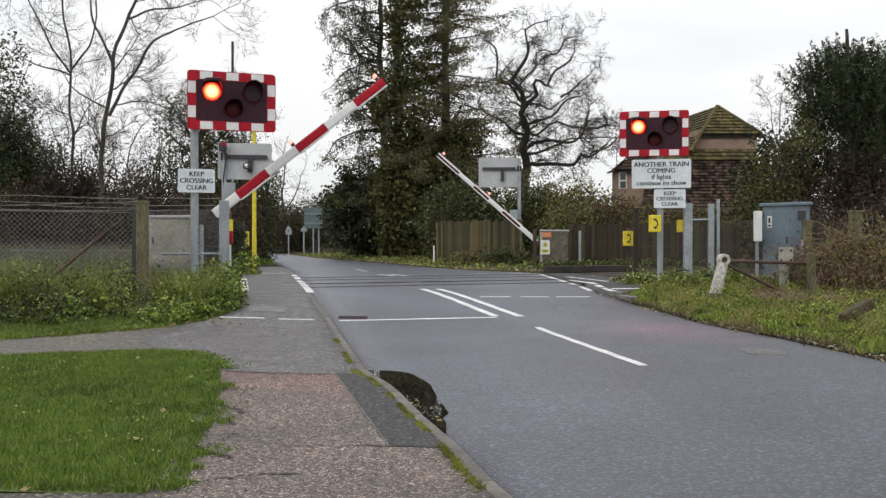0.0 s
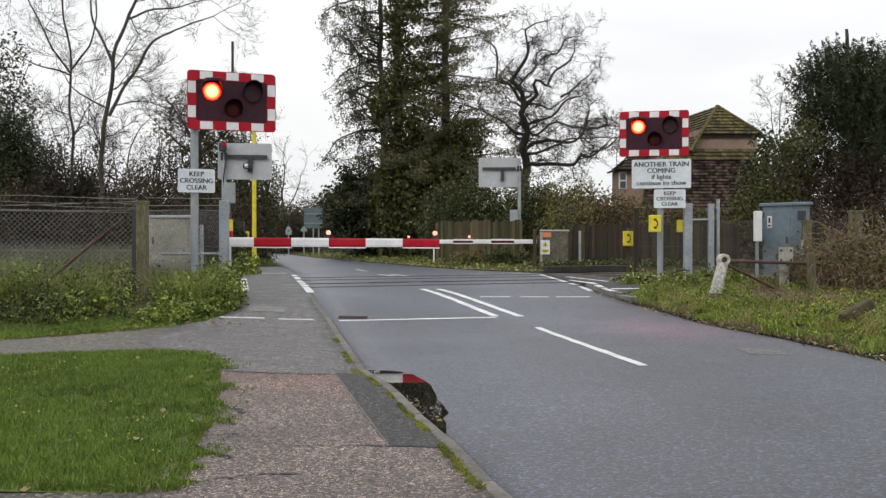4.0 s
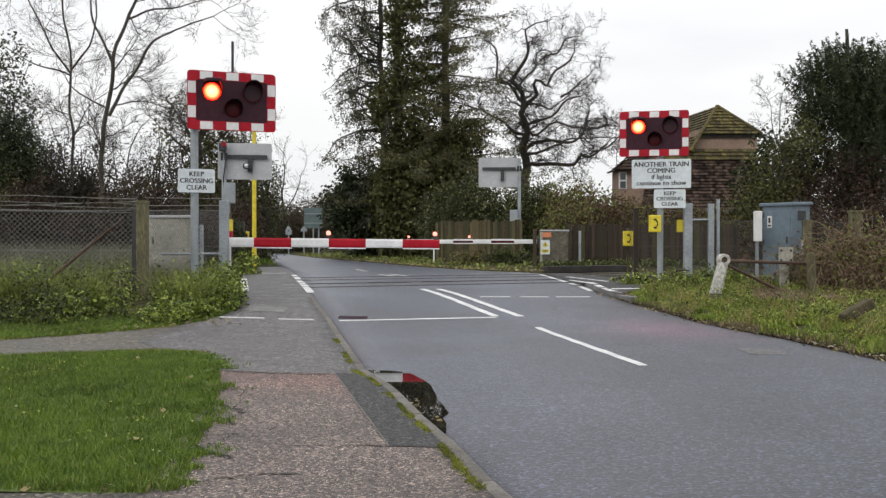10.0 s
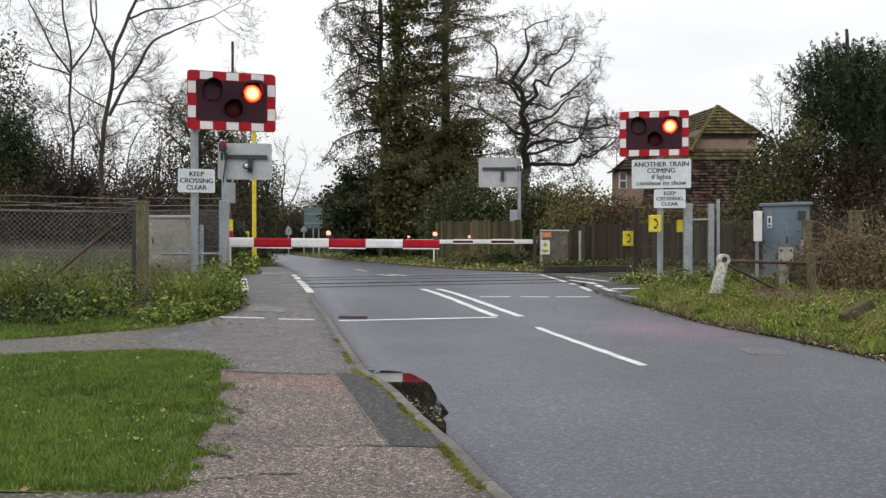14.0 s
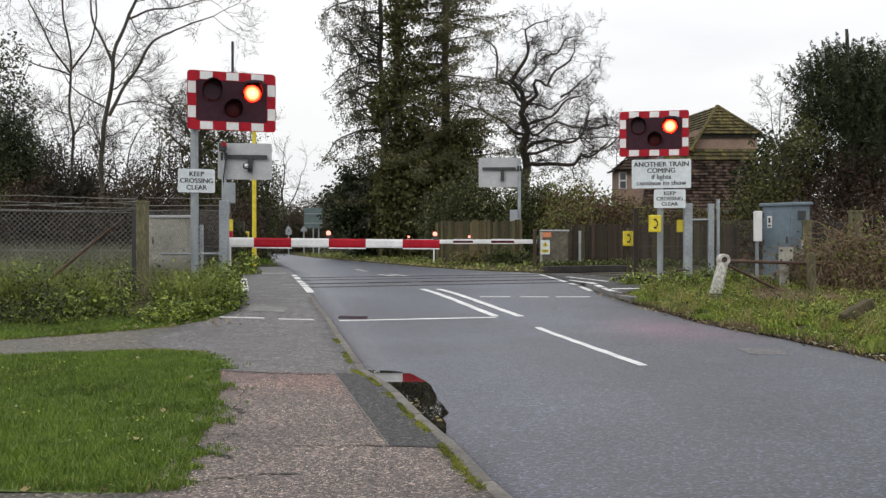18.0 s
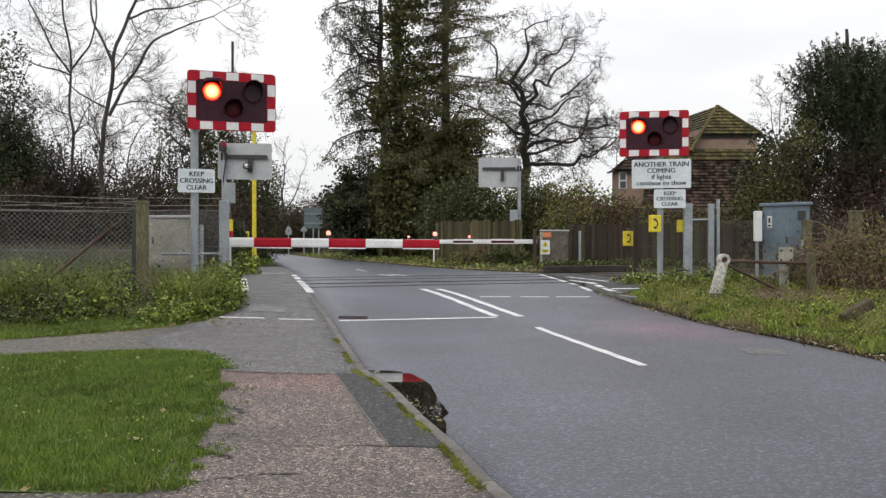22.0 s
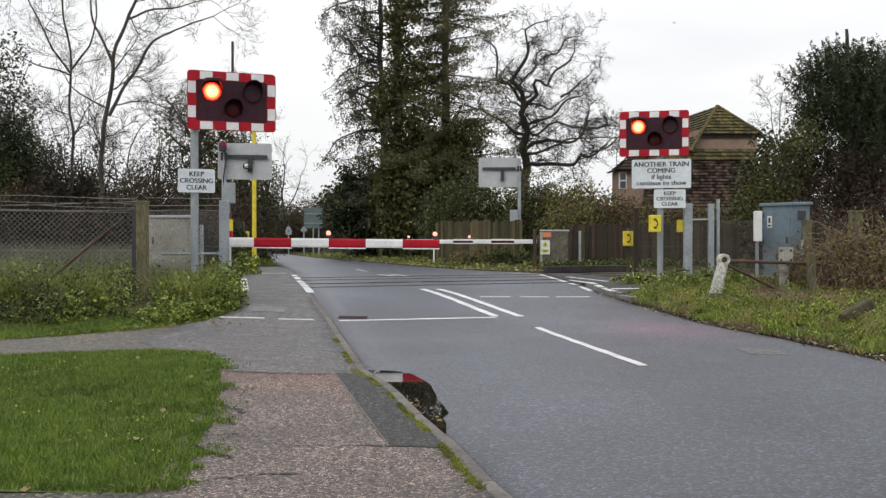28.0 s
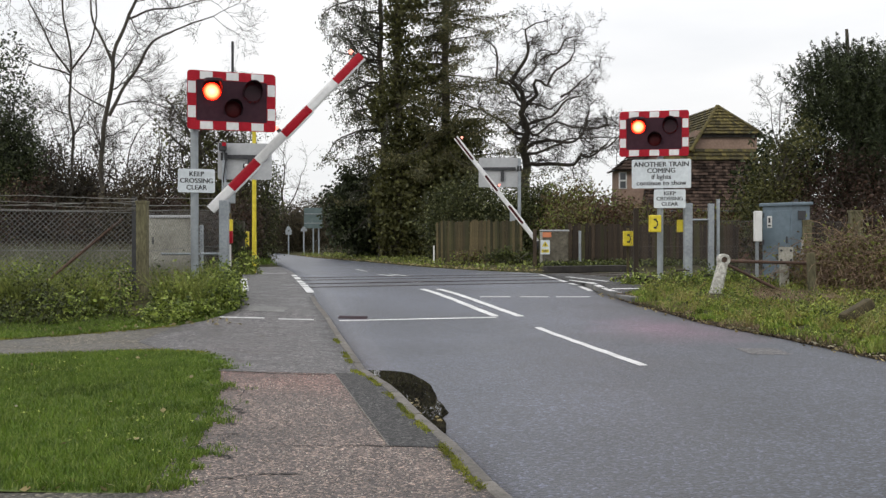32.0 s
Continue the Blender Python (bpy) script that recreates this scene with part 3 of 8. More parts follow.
def blade_mesh(name, pts, height, width, rng, lean=0.5):
    """Grass: one bent blade of two triangles at each point."""
    p = np.asarray(pts, dtype=float)
    k = len(p)
    a = rng.uniform(0, 2 * np.pi, k)
    h = height * rng.uniform(0.5, 1.3, k)
    side = np.stack([np.cos(a), np.sin(a), 0 * a], 1) * (width * rng.uniform(0.6, 1.3, k))[:, None]
    b = rng.uniform(0, 2 * np.pi, k)
    tip = np.stack([np.cos(b) * h * lean * rng.uniform(0, 1, k), np.sin(b) * h * lean * rng.uniform(0, 1, k), h], 1)
    mid = tip * np.array([0.35, 0.35, 0.6])
    verts = np.stack([p - side, p + side, p + mid + side * 0.6, p + tip, p + mid - side * 0.6], 1).reshape(-1, 3)
    i = np.arange(k) * 5
    faces = np.concatenate([np.stack([i, i + 1, i + 2, i + 4], 1), np.stack([i + 4, i + 2, i + 3, i + 3], 1)])
    quads, tris = faces[:k], np.stack([i + 4, i + 2, i + 3], 1)
    me = bpy.data.meshes.new(name)
    me.vertices.add(len(verts))
    me.vertices.foreach_set("co", verts.astype(np.float32).ravel())
    loops = np.concatenate([quads.ravel(), tris.ravel()]).astype(np.int32)
    me.loops.add(len(loops))
    me.loops.foreach_set("vertex_index", loops)
    me.polygons.add(2 * k)
    me.polygons.foreach_set("loop_start", np.concatenate([np.arange(k) * 4, 4 * k + np.arange(k) * 3]).astype(np.int32))
    me.update(calc_edges=True)
    return me


def tube_mesh(name, segs, sides=5):
    """Tapered tubes: rows of x0 y0 z0 x1 y1 z1 r0 r1."""
    s = np.asarray(segs, dtype=float)
    p, q, r0, r1 = s[:, 0:3], s[:, 3:6], s[:, 6], s[:, 7]
    d = q - p
    d /= np.linalg.norm(d, axis=1)[:, None] + 1e-9
    ref = np.where(np.abs(d[:, 2:3]) < 0.9, np.array([[0.0, 0, 1]]), np.array([[1.0, 0, 0]]))
    u = np.cross(d, ref)
    u /= np.linalg.norm(u, axis=1)[:, None] + 1e-9
    v = np.cross(d, u)
    ang = np.arange(sides) * 2 * np.pi / sides
    ring = u[:, None, :] * np.cos(ang)[None, :, None] + v[:, None, :] * np.sin(ang)[None, :, None]
    verts = np.concatenate([p[:, None] + ring * r0[:, None, None], q[:, None] + ring * r1[:, None, None]], axis=1).reshape(-1, 3)
    base = np.arange(len(s))[:, None] * 2 * sides
    i = np.arange(sides)
    j = (i + 1) % sides
    faces = np.stack([base + i, base + j, base + sides + j, base + sides + i], axis=-1).reshape(-1, 4)
    return np_mesh(name, verts, faces, smooth=True)


def limb(line, r0, r1, rng, wob=0.06):
    """A limb curving through the given points with small bends: rows x y z r and samples (place, heading, radius, share)."""
    p = np.asarray([tuple(q) for q in line], dtype=float)
    p = np.concatenate([2 * p[:1] - p[1:2], p, 2 * p[-1:] - p[-2:-1]])
    fine = []
    for a, b, c, d in zip(p[:-3], p[1:-2], p[2:-1], p[3:]):
        k = max(3, int(np.linalg.norm(c - b) / 0.3))
        t = (np.arange(k) / k)[:, None]
        fine.append(0.5 * (2 * b + (c - a) * t + (2 * a - 5 * b + 4 * c - d) * t ** 2 + (3 * b - a - 3 * c + d) * t ** 3))
    fine = np.concatenate(fine + [p[-2:-1]])
    k = len(fine) - 1
    drift = rng.normal(size=(k + 5, 3))
    drift = (drift[:-4] + 2 * drift[1:-3] + 3 * drift[2:-2] + 2 * drift[3:-1] + drift[4:]) / 4.4
    fine = fine + drift * wob * np.minimum(1, np.arange(k + 1) / 3)[:, None]
    rad = r0 + (r1 - r0) * np.arange(k + 1) / k
    rows = [(*q, r) for q, r in zip(fine, rad)]
    samples = [(Vector(fine[i + 1]), Vector(fine[i + 1] - fine[i]).normalized(), rad[i + 1], (i + 1) / k) for i in range(k)]
    return rows, samples


def chain_mesh(name, lines, sides=8):
    """Limbs as unbroken tapered tubes: lines of rows x y z r."""
    verts, faces = [], []
    for line in lines:
        s = np.asarray(line, dtype=float)
        p, r = s[:, :3], s[:, 3]
        d = np.gradient(p, axis=0)
        d /= np.linalg.norm(d, axis=1)[:, None] + 1e-9
        ref = np.array([0.0, 1, 0]) if abs(d[0, 1]) < 0.8 else np.array([1.0, 0, 0])
        u = np.cross(d, ref)
        u /= np.linalg.norm(u, axis=1)[:, None] + 1e-9
        v = np.cross(d, u)
        base = sum(len(x) for x in verts)
        ang = np.arange(sides) * 2 * np.pi / sides
        ring = p[:, None] + (u[:, None] * np.cos(ang)[None, :, None] + v[:, None] * np.sin(ang)[None, :, None]) * r[:, None, None]
        verts.append(ring.reshape(-1, 3))
        k = len(s)
        i = np.arange(sides)
        j = (i + 1) % sides
        o = base + np.arange(k - 1)[:, None] * sides
        faces.append(np.stack([o + i, o + j, o + sides + j, o + sides + i], -1).reshape(-1, 4))
    return np_mesh(name, np.concatenate(verts), np.concatenate(faces), smooth=True)


def grow(rows, ends, p, d, length, r, level, rng, wiggle=0.25, up=0.08, kids=3):
    """Branches of branches, down to twigs."""
    steps = 4 if level > 0 else 3
    q = p
    for i in range(steps):
        d = (d + Vector(rng.normal(size=3) * wiggle) + Vector((0, 0, up))).normalized()
        e = q + d * length / steps
        ra, rb = r * (1 - 0.55 * i / steps), r * (1 - 0.55 * (i + 1) / steps)
        rows.append((*q, *e, ra, rb))
        q = e
        if level > 0 and i > 0:
            for _ in range(kids if i == steps - 1 else max(1, kids - 2)):
                side = Vector(rng.normal(size=3))
                nd = (d + side.normalized() * rng.uniform(0.5, 1.1)).normalized()
                grow(rows, ends, q, nd, length * rng.uniform(0.5, 0.75), rb * 0.72 + 0.0025, level - 1, rng, wiggle, up, kids)
    if level == 0:
        ends.append(q)


def blob(rng, k, centre, radii, hollow=0.35, lumpy=0.35):
    """Places scattered in an uneven lump, thicker towards its skin."""
    d = rng.normal(size=(k, 3))
    d /= np.linalg.norm(d, axis=1)[:, None]
    bump = 1 + lumpy * (np.sin(d[:, 0] * 5 + centre[0]) * np.sin(d[:, 1] * 4 + centre[1]) + np.sin(d[:, 2] * 6 + centre[0] * 2) * np.cos(d[:, 0] * 7)) * 0.5
    rad = (hollow + (1 - hollow) * rng.uniform(0, 1, k) ** 0.5) * bump
    return np.asarray(centre) + d * rad[:, None] * np.asarray(radii)


def shoots(rng, k, centre, radii, length, per):
    """Upright leafy shoots standing out of a lump, thinning to their tips."""
    d = rng.normal(size=(k, 3))
    d[:, 2] = np.abs(d[:, 2]) * 1.2 - 0.35
    d /= np.linalg.norm(d, axis=1)[:, None]
    foot = np.asarray(centre) + d * np.asarray(radii) * rng.uniform(0.7, 1.0, (k, 1))
    way = d * np.array([0.75, 0.75, 0.3]) + np.array([0, 0, 0.75]) + rng.normal(size=(k, 3)) * 0.12
    way /= np.linalg.norm(way, axis=1)[:, None]
    ln = length * rng.uniform(0.5, 1.3, k)
    t = rng.uniform(0, 1, (k, per)) ** 0.85
    off = rng.normal(size=(k, per, 3)) * (0.13 * (1 - 0.8 * t) * ln[:, None])[:, :, None]
    return (foot[:, None, :] + way[:, None, :] * (t * ln[:, None])[:, :, None] + off).reshape(-1, 3)


def clumps(rng, k, centre, radii, per, spread):
    """Clumps of leaves spread over a lump: an uneven outline with gaps."""
    c = blob(rng, k, centre, radii)
    o = rng.normal(size=(k, per, 3)) * spread
    return (c[:, None, :] + o).reshape(-1, 3)


# ---- ground, road, pavement ----
def axis_steps(near, far, step):
    a = [0.0]
    while a[-1] < far:
        a.append(a[-1] + (step if a[-1] < near else (a[-1] - near) * 0.22 + step))
    return a


pos = axis_steps(40, 2500, 1.0)
gx = np.array(sorted({-v for v in pos} | set(pos)))
gy = gx + 20
GX, GY = np.meshgrid(gx, gy, indexing="ij")
GZ = land(GX, GY) - 0.06
gk = GX.shape[1]
gi = (np.arange(GX.shape[0] - 1)[:, None] * gk + np.arange(gk - 1)[None, :]).ravel()
ground = link_mesh("ground", np_mesh("ground", np.stack([GX, GY, GZ], -1).reshape(-1, 3), np.stack([gi, gi + gk, gi + gk + 1, gi + 1], 1)), M_SOIL)
tagged(ground, "rough grassy ground on both sides of the road", "ground", kind="structure")

road_ys = np.concatenate([np.arange(-30, 0, 2.0), np.arange(0, 40, 0.4), np.arange(40, 131, 2.0)])
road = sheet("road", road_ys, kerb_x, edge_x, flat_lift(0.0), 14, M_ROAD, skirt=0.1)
tagged(road, "damp grey asphalt road leading over the crossing", "road", kind="structure")

PAVE_Y = [-30, 4.1, 5.0, 6.0, 7.1, 8.4, 9.6, 10.6, 12.2, 12.8, 14.0, 17.7, 22, 28.3, 34.0]
PAVE_X = [0.2, -1.29, -1.40, -1.55, -1.72, -2.05, -2.6, -3.4, -3.4, -3.12, -2.98, -3.68, -4.6, -5.9, -7.2]


def pave_x(y):
    return np.interp(y, PAVE_Y, PAVE_X)


def pave_top(x, y):
    """Height of the footway over the land: it falls a little towards the kerb."""
    back = kerb_x(y) - 0.08
    return 0.087 - 0.037 * np.clip((x - pave_x(y)) / (back - pave_x(y)), 0, 1)


def crossing_top(x, y):
    """The footway sinks to the level of the rails."""
    return 0.010 + (pave_top(x, y) - 0.010) * np.interp(y, [13.6, 16.6], [1, 0])


near_y = np.concatenate([np.arange(-30, 2, 2.0), np.arange(2, 8.31, 0.35)])
pavement = sheet("pavement", near_y, pave_x, lambda y: kerb_x(y) - 0.08, lambda s, x, y: pave_top(x, y), 8, M_PAVE)
tagged(pavement, "worn pinkish aggregate asphalt footway with cracks", "pavement", kind="structure")
far_y = np.concatenate([np.arange(8.31, 34.0, 0.4), [34.0]])
pavement_2 = sheet("pavement_crossing", far_y, pave_x, lambda y: kerb_x(y) - np.where(y > 16.2, 0.0, 0.08), lambda s, x, y: crossing_top(x, y), 8, M_PAVE_GREY)
tagged(pavement_2, "grey asphalt footway running over the railway", "pavement", kind="structure")


def path_lo(x):
    return np.interp(x, [-30, -14, -4.3, -3.0, -2.4, -2.0], [4.5, 7.6, 9.35, 9.75, 9.6, 8.7])


def path_hi(x):
    return np.interp(x, [-30, -14, -5.0, -4.26, -3.47, -3.1, -2.0], [6.0, 8.9, 10.83, 11.4, 12.2, 12.6, 12.6])


xs = np.arange(-30, -1.99, 0.35)
side_path = sheet("side_path", xs, path_lo, path_hi, lambda s, x, y: np.where(x > pave_x(y), pave_top(x, y) - 0.004, 0.083), 6, M_PATH, along_x=True)
tagged(side_path, "grey asphalt path branching off past the lawn", "path", kind="structure")
lawn_bed = sheet("lawn", np.arange(4.262, 9.74, 0.25), lambda y: np.interp(y, [4.5, 7.6, 9.35, 9.75], [-30, -14, -4.3, -3.0]), lambda y: np.interp(y, [4.2, 5.0, 5.6, 7.1, 8.4, 9.6], [-1.22, -1.32, -1.45, -1.72, -2.03, -2.4]),
                 lambda s, x, y: 0.085 + 0.02 * np.sin(x * 2.1) * np.sin(y * 1.7), 24, M_LAWN)
tagged(lawn_bed, "short mown green lawn beside the footway", "lawn", kind="structure")
verge_l = sheet("verge_railway", np.arange(-30, -3.0, 0.5), path_hi, lambda x: np.minimum(18.0 + x * 0.42, 17.3), lambda s, x, y: 0.075 + 0.06 * s, 10, M_SOIL, along_x=True)
tagged(verge_l, "overgrown grass bank between path and railway fence", "verge", kind="structure")


def apron_x(y):
    """Where the roadside bank begins: past the paved apron by the rails."""
    return np.where(np.asarray(y) > 17.3, np.interp(y, [17.3, 18.0, 19.0, 23.0, 26.0], [3.2, 3.65, 4.1, 4.3, 3.6]), edge_x(y))


apron = sheet("apron", np.arange(17.4, 26.1, 0.3), lambda y: edge_x(y) + 0.02, apron_x, lambda s, x, y: np.interp(y, [17.4, 19.2, 20.2], [0.085, 0.085, 0.03]), 4, M_PATCH)
tagged(apron, "dark asphalt apron between the kerb and the rails", "pavement", kind="structure")
vy = np.arange(-20, 21.0, 0.4)
verge_r = sheet("verge_roadside", vy, apron_x, lambda y: edge_x(y) + np.interp(y, [-20, 12, 17, 21], [14, 12, 7, 3]),
                lambda s, x, y: 0.02 + 0.20 * np.minimum(1, (x - edge_x(y)) / 2.5) ** 0.7 * np.interp(y, [15, 19], [1, 0.35]) + 0.03 * np.sin(x * 3) * np.sin(y * 2.3), 24, M_SOIL)
tagged(verge_r, "uneven grass bank along the road edge", "verge", kind="structure")
verge_far = sheet("verge_far", np.arange(27.5, 110, 1.0), edge_x, lambda y: edge_x(y) + 9, lambda s, x, y: np.where(across(x, y) > 25.6, 0.12 * np.minimum(1, s * 6), -0.2), 8, M_SOIL)
tagged(verge_far, "leafy bank on the bend beyond the crossing", "verge", kind="structure")
verge_far_l = sheet("verge_bend", np.arange(34, 110, 1.0), lambda y: kerb_x(y) - 14, kerb_x, lambda s, x, y: 0.10 * np.minimum(1, (1 - s) * 6), 8, M_SOIL)
tagged(verge_far_l, "green grass on the inside of the bend", "verge", kind="structure")

front = sheet("path_front", np.append(np.arange(-6, 4.1, 0.5), 4.26), lambda y: -30 + 0 * y, lambda y: pave_x(y) + 0.05, flat_lift(0.084), 12, M_PATH)
tagged(front, "grey asphalt path along the front of the lawn", "path", kind="structure")

# dark reinstatement strip along the kerb
def seam_x(y):
    return -0.295 - 0.2143 * (y - 5.33)


patch_y = np.arange(5.35, 8.36, 0.25)
repair = sheet("patch", patch_y, seam_x, lambda y: kerb_x(y) - 0.084, lambda s, x, y: pave_top(x, y) + 0.004, 4, M_PATCH, skirt=0.0)
tagged(repair, "dark asphalt repair strip along the kerb", "pavement patch", kind="structure")
seal = sheet("patch_seal", patch_y, lambda y: seam_x(y) - 0.007, lambda y: seam_x(y) + 0.002, lambda s, x, y: pave_top(x, y) + 0.005, 2, M_KERB, skirt=0.0)
tagged(seal, "pale worn seal along the repair strip", "pavement seam", kind="structure")


def kerb_stones():
    """Kerb stones, butted with narrow joints."""
    base = empty("kerb", Matrix.Identity(4), "weathered grey concrete kerb stones edging the footway", "kerb", kind="structure")
    y = -8.0
    while y < 16.3:
        step = 0.9 if y < 7.0 or y > 9.0 else 0.45
        a = Vector((float(kerb_x(y)), y, 0))
        b = Vector((float(kerb_x(y + step)), y + step, 0))
        mid, d = (a + b) / 2, (b - a)
        turn = math.atan2(d.y, d.x)
        low = float(np.interp(y, [13.0, 15.8], [0.056, 0.012]))
        bm = box(0, 0.04, 0, d.length - 0.008, 0.08, 0.25, bevel=0.016)
        ob = part("kerb_stone", bm, M_KERB, base)
        slope = math.atan2(float(land(b.x, b.y) - land(a.x, a.y)), d.length)
        ob.matrix_local = Matrix.Translation((mid.x, mid.y, float(land(mid.x, mid.y)) + low - 0.125 + random.uniform(-0.004, 0.004))) @ Euler((0, -slope, turn)).to_matrix().to_4x4()
        y += step
    return base


kerb_stones()


def line_on_road(name, a, b, width, lift=0.005, base=None, material=M_PAINT):
    """A painted line from a to b, draped over the road, or over the footway where no lift is given."""
    a, b = Vector((*a, 0)), Vector((*b, 0))
    d = b - a
    k = max(2, int(d.length / 0.3))
    side = Vector((-d.y, d.x, 0)).normalized() * width / 2
    verts, faces = [], []
    for i in range(k + 1):
        p = a + d * i / k
        for s in (-1, 1):
            q = p + side * s
            wob = 0.006 * math.sin(i * 2.3 + s)
            verts.append((q.x + wob, q.y, float(land(q.x, q.y)) + (lift if lift else float(crossing_top(q.x, q.y)) + 0.005)))
    for i in range(k):
        faces.append((2 * i, 2 * i + 2, 2 * i + 3, 2 * i + 1))
    ob = link_mesh(name, np_mesh(name, verts, faces), material)
    return tagged(ob, "white painted line on the asphalt", "road marking", kind="structure")


def markings():
    line_on_road("centre_dash", (1.94, 9.27), (1.31, 13.3), 0.10)
    line_on_road("double_line", (-0.41, 18.3), (0.80, 14.5), 0.13)
    line_on_road("double_line", (-0.10, 18.35), (1.18, 14.55), 0.13)
    line_on_road("stop_line", (-1.47, 13.62), (0.80, 14.38), 0.10)
    for a, b in (((0.66, 16.95), (1.21, 17.07)), ((1.37, 17.1), (1.9, 17.21)), ((2.04, 17.24), (2.67, 17.38))):
        line_on_road("give_way_dash", a, b, 0.10)
    line_on_road("centre_dash", (-2.83, 31.2), (-2.28, 28.9), 0.10)
    line_on_road("double_line", (-1.80, 26.4), (-1.15, 24.7), 0.12)
    line_on_road("double_line", (-1.50, 26.6), (-0.85, 24.9), 0.12)
    line_on_road("centre_dash", (-1.02, 21.3), (-0.5, 21.25), 0.12)
    for a, b in (((-3.04, 13.1), (-2.45, 13.2)), ((-2.26, 13.18), (-1.78, 13.28))):
        line_on_road("footway_dash", a, b, 0.09, None)
    for a, b in (((-5.3, 27.0), (-4.4, 27.0)), ((-6.1, 27.3), (-5.5, 27.3))):
        line_on_road("footway_dash", a, b, 0.25, 0.016)
    # edge of the footway over the rails
    for a, b in ((17.0, 18.9), (19.1, 19.8), (20.0, 20.7), (21.0, 21.8), (22.6, 24.0), (24.5, 25.6)):
        line_on_road("footway_edge_line", (float(kerb_x(a)) - 0.04, a), (float(kerb_x(b)) - 0.04, b), 0.14, 0.016)
    for a, b in ((17.2, 18.3), (18.6, 19.6), (20.2, 21.4), (22.0, 23.0)):
        line_on_road("footway_edge_line", (float(pave_x(a)) + 0.03, a), (float(pave_x(b)) + 0.03, b), 0.15, 0.016)
    # far-side edge of the carriageway over the rails
    for a, b in ((18.4, 19.5), (19.8, 20.7), (21.1, 22.7), (23.2, 24.7), (25.1, 26.3)):
        line_on_road("carriageway_edge_line", (float(edge_x(a)) - 0.1, a), (float(edge_x(b)) - 0.1, b), 0.11)
    for a, b in (((1.9, 27.2), (2.5, 27.4)), ((0.9, 26.8), (1.4, 26.9))):
        line_on_road("give_way_dash", a, b, 0.14)
    # low kerb and paint where the carriageway leaves the rails
    kerb2 = empty("edge_kerb", Matrix.Identity(4), "low weathered kerb at the edge of the carriageway", "kerb", kind="structure")
    for i in range(1, 5):
        y0 = 15.9 + 0.72 * i
        a, b = Vector((float(edge_x(y0)) + 0.06, y0, 0)), Vector((float(edge_x(y0 + 0.7)) + 0.06, y0 + 0.7, 0))
        m, d = (a + b) / 2, b - a
        part("kerb_stone", box(m.x, m.y, float(land(m.x, m.y)) + 0.012, d.length + 0.02, 0.12, 0.16, Matrix.Rotation(math.atan2(d.y, d.x), 4, "Z"), bevel=0.015), M_COVER, kerb2)
    for a, b in ((17.3, 17.95), (17.98, 18.7), (18.74, 19.3)):
        line_on_road("kerb_top_line", (float(edge_x(a)) + 0.08, a), (float(edge_x(b)) + 0.08, b), 0.13, 0.097)
    line_on_road("apron_line", (3.17, 18.05), (3.72, 18.25), 0.12, 0.09)
    line_on_road("apron_line", (2.98, 19.1), (2.66, 20.2), 0.12, 0.09)
    line_on_road("apron_line", (3.05, 23.7), (3.6, 20.9), 0.11, 0.035)
    # shallow cover plate in the footway
    cover = sheet("cover_plate", [13.9, 14.2, 14.55], lambda y: -2.86 - 0.12 * (y - 13.9), lambda y: -2.30 - 0.12 * (y - 13.9), lambda s, x, y: crossing_top(x, y) + 0.005, 3, M_COVER, skirt=0.0)
    tagged(cover, "worn rectangular cover plate set in the footway", "cover plate", kind="structure")
    gully = sheet("gutter_grate", [13.85, 14.0, 14.14], lambda y: -1.52 + 0.0 * y, lambda y: -1.10 + 0.0 * y, flat_lift(0.006), 3, M_HOOD, skirt=0.0)
    tagged(gully, "dark iron grate in the gutter by the stop line", "drain cover", kind="structure")
    drain = sheet("gully_grate", [10.2, 10.5, 10.8], lambda y: 3.28 + 0 * y, lambda y: 3.72 + 0 * y, flat_lift(0.003), 3, M_PAVE_GREY, skirt=0.0)
    tagged(drain, "dark iron gully cover near the verge", "drain cover", kind="structure")


markings()


def puddle():
    """Standing water against the kerb."""
    bm = bmesh.new()
    vs = []
    k = 64
    for i in range(k):
        t = i / (k - 1)
        y = 8.95 - 3.0 * t
        vs.append((float(kerb_x(y)) + 0.004, y))
    for i in range(1, k - 1):
        t = i / (k - 1)
        y = 5.95 + 3.0 * t
        w = float(np.interp(y, [6.0, 6.14, 6.29, 6.51, 6.69, 6.94, 7.26, 7.68, 8.0, 8.24, 8.5, 8.69, 8.82, 8.92], [0.05, 0.106, 0.135, 0.165, 0.235, 0.264, 0.276, 0.34, 0.40, 0.432, 0.445, 0.425, 0.36, 0.24]))
        w += 0.009 * math.sin(t * 51 + 1) * max(0.0, 1 - t * 1.8)
        vs.append((float(kerb_x(y)) + max(0.01, w), y))
    bm.faces.new([bm.verts.new((x, y, 0.004)) for x, y in vs])
    bmesh.ops.triangulate(bm, faces=bm.faces)
    bmesh.ops.recalc_face_normals(bm, faces=bm.faces)
    ob = part("puddle", bm, M_WATER)
    tagged(ob, "dark still puddle in the gutter against the kerb", "puddle", kind="structure")


puddle()


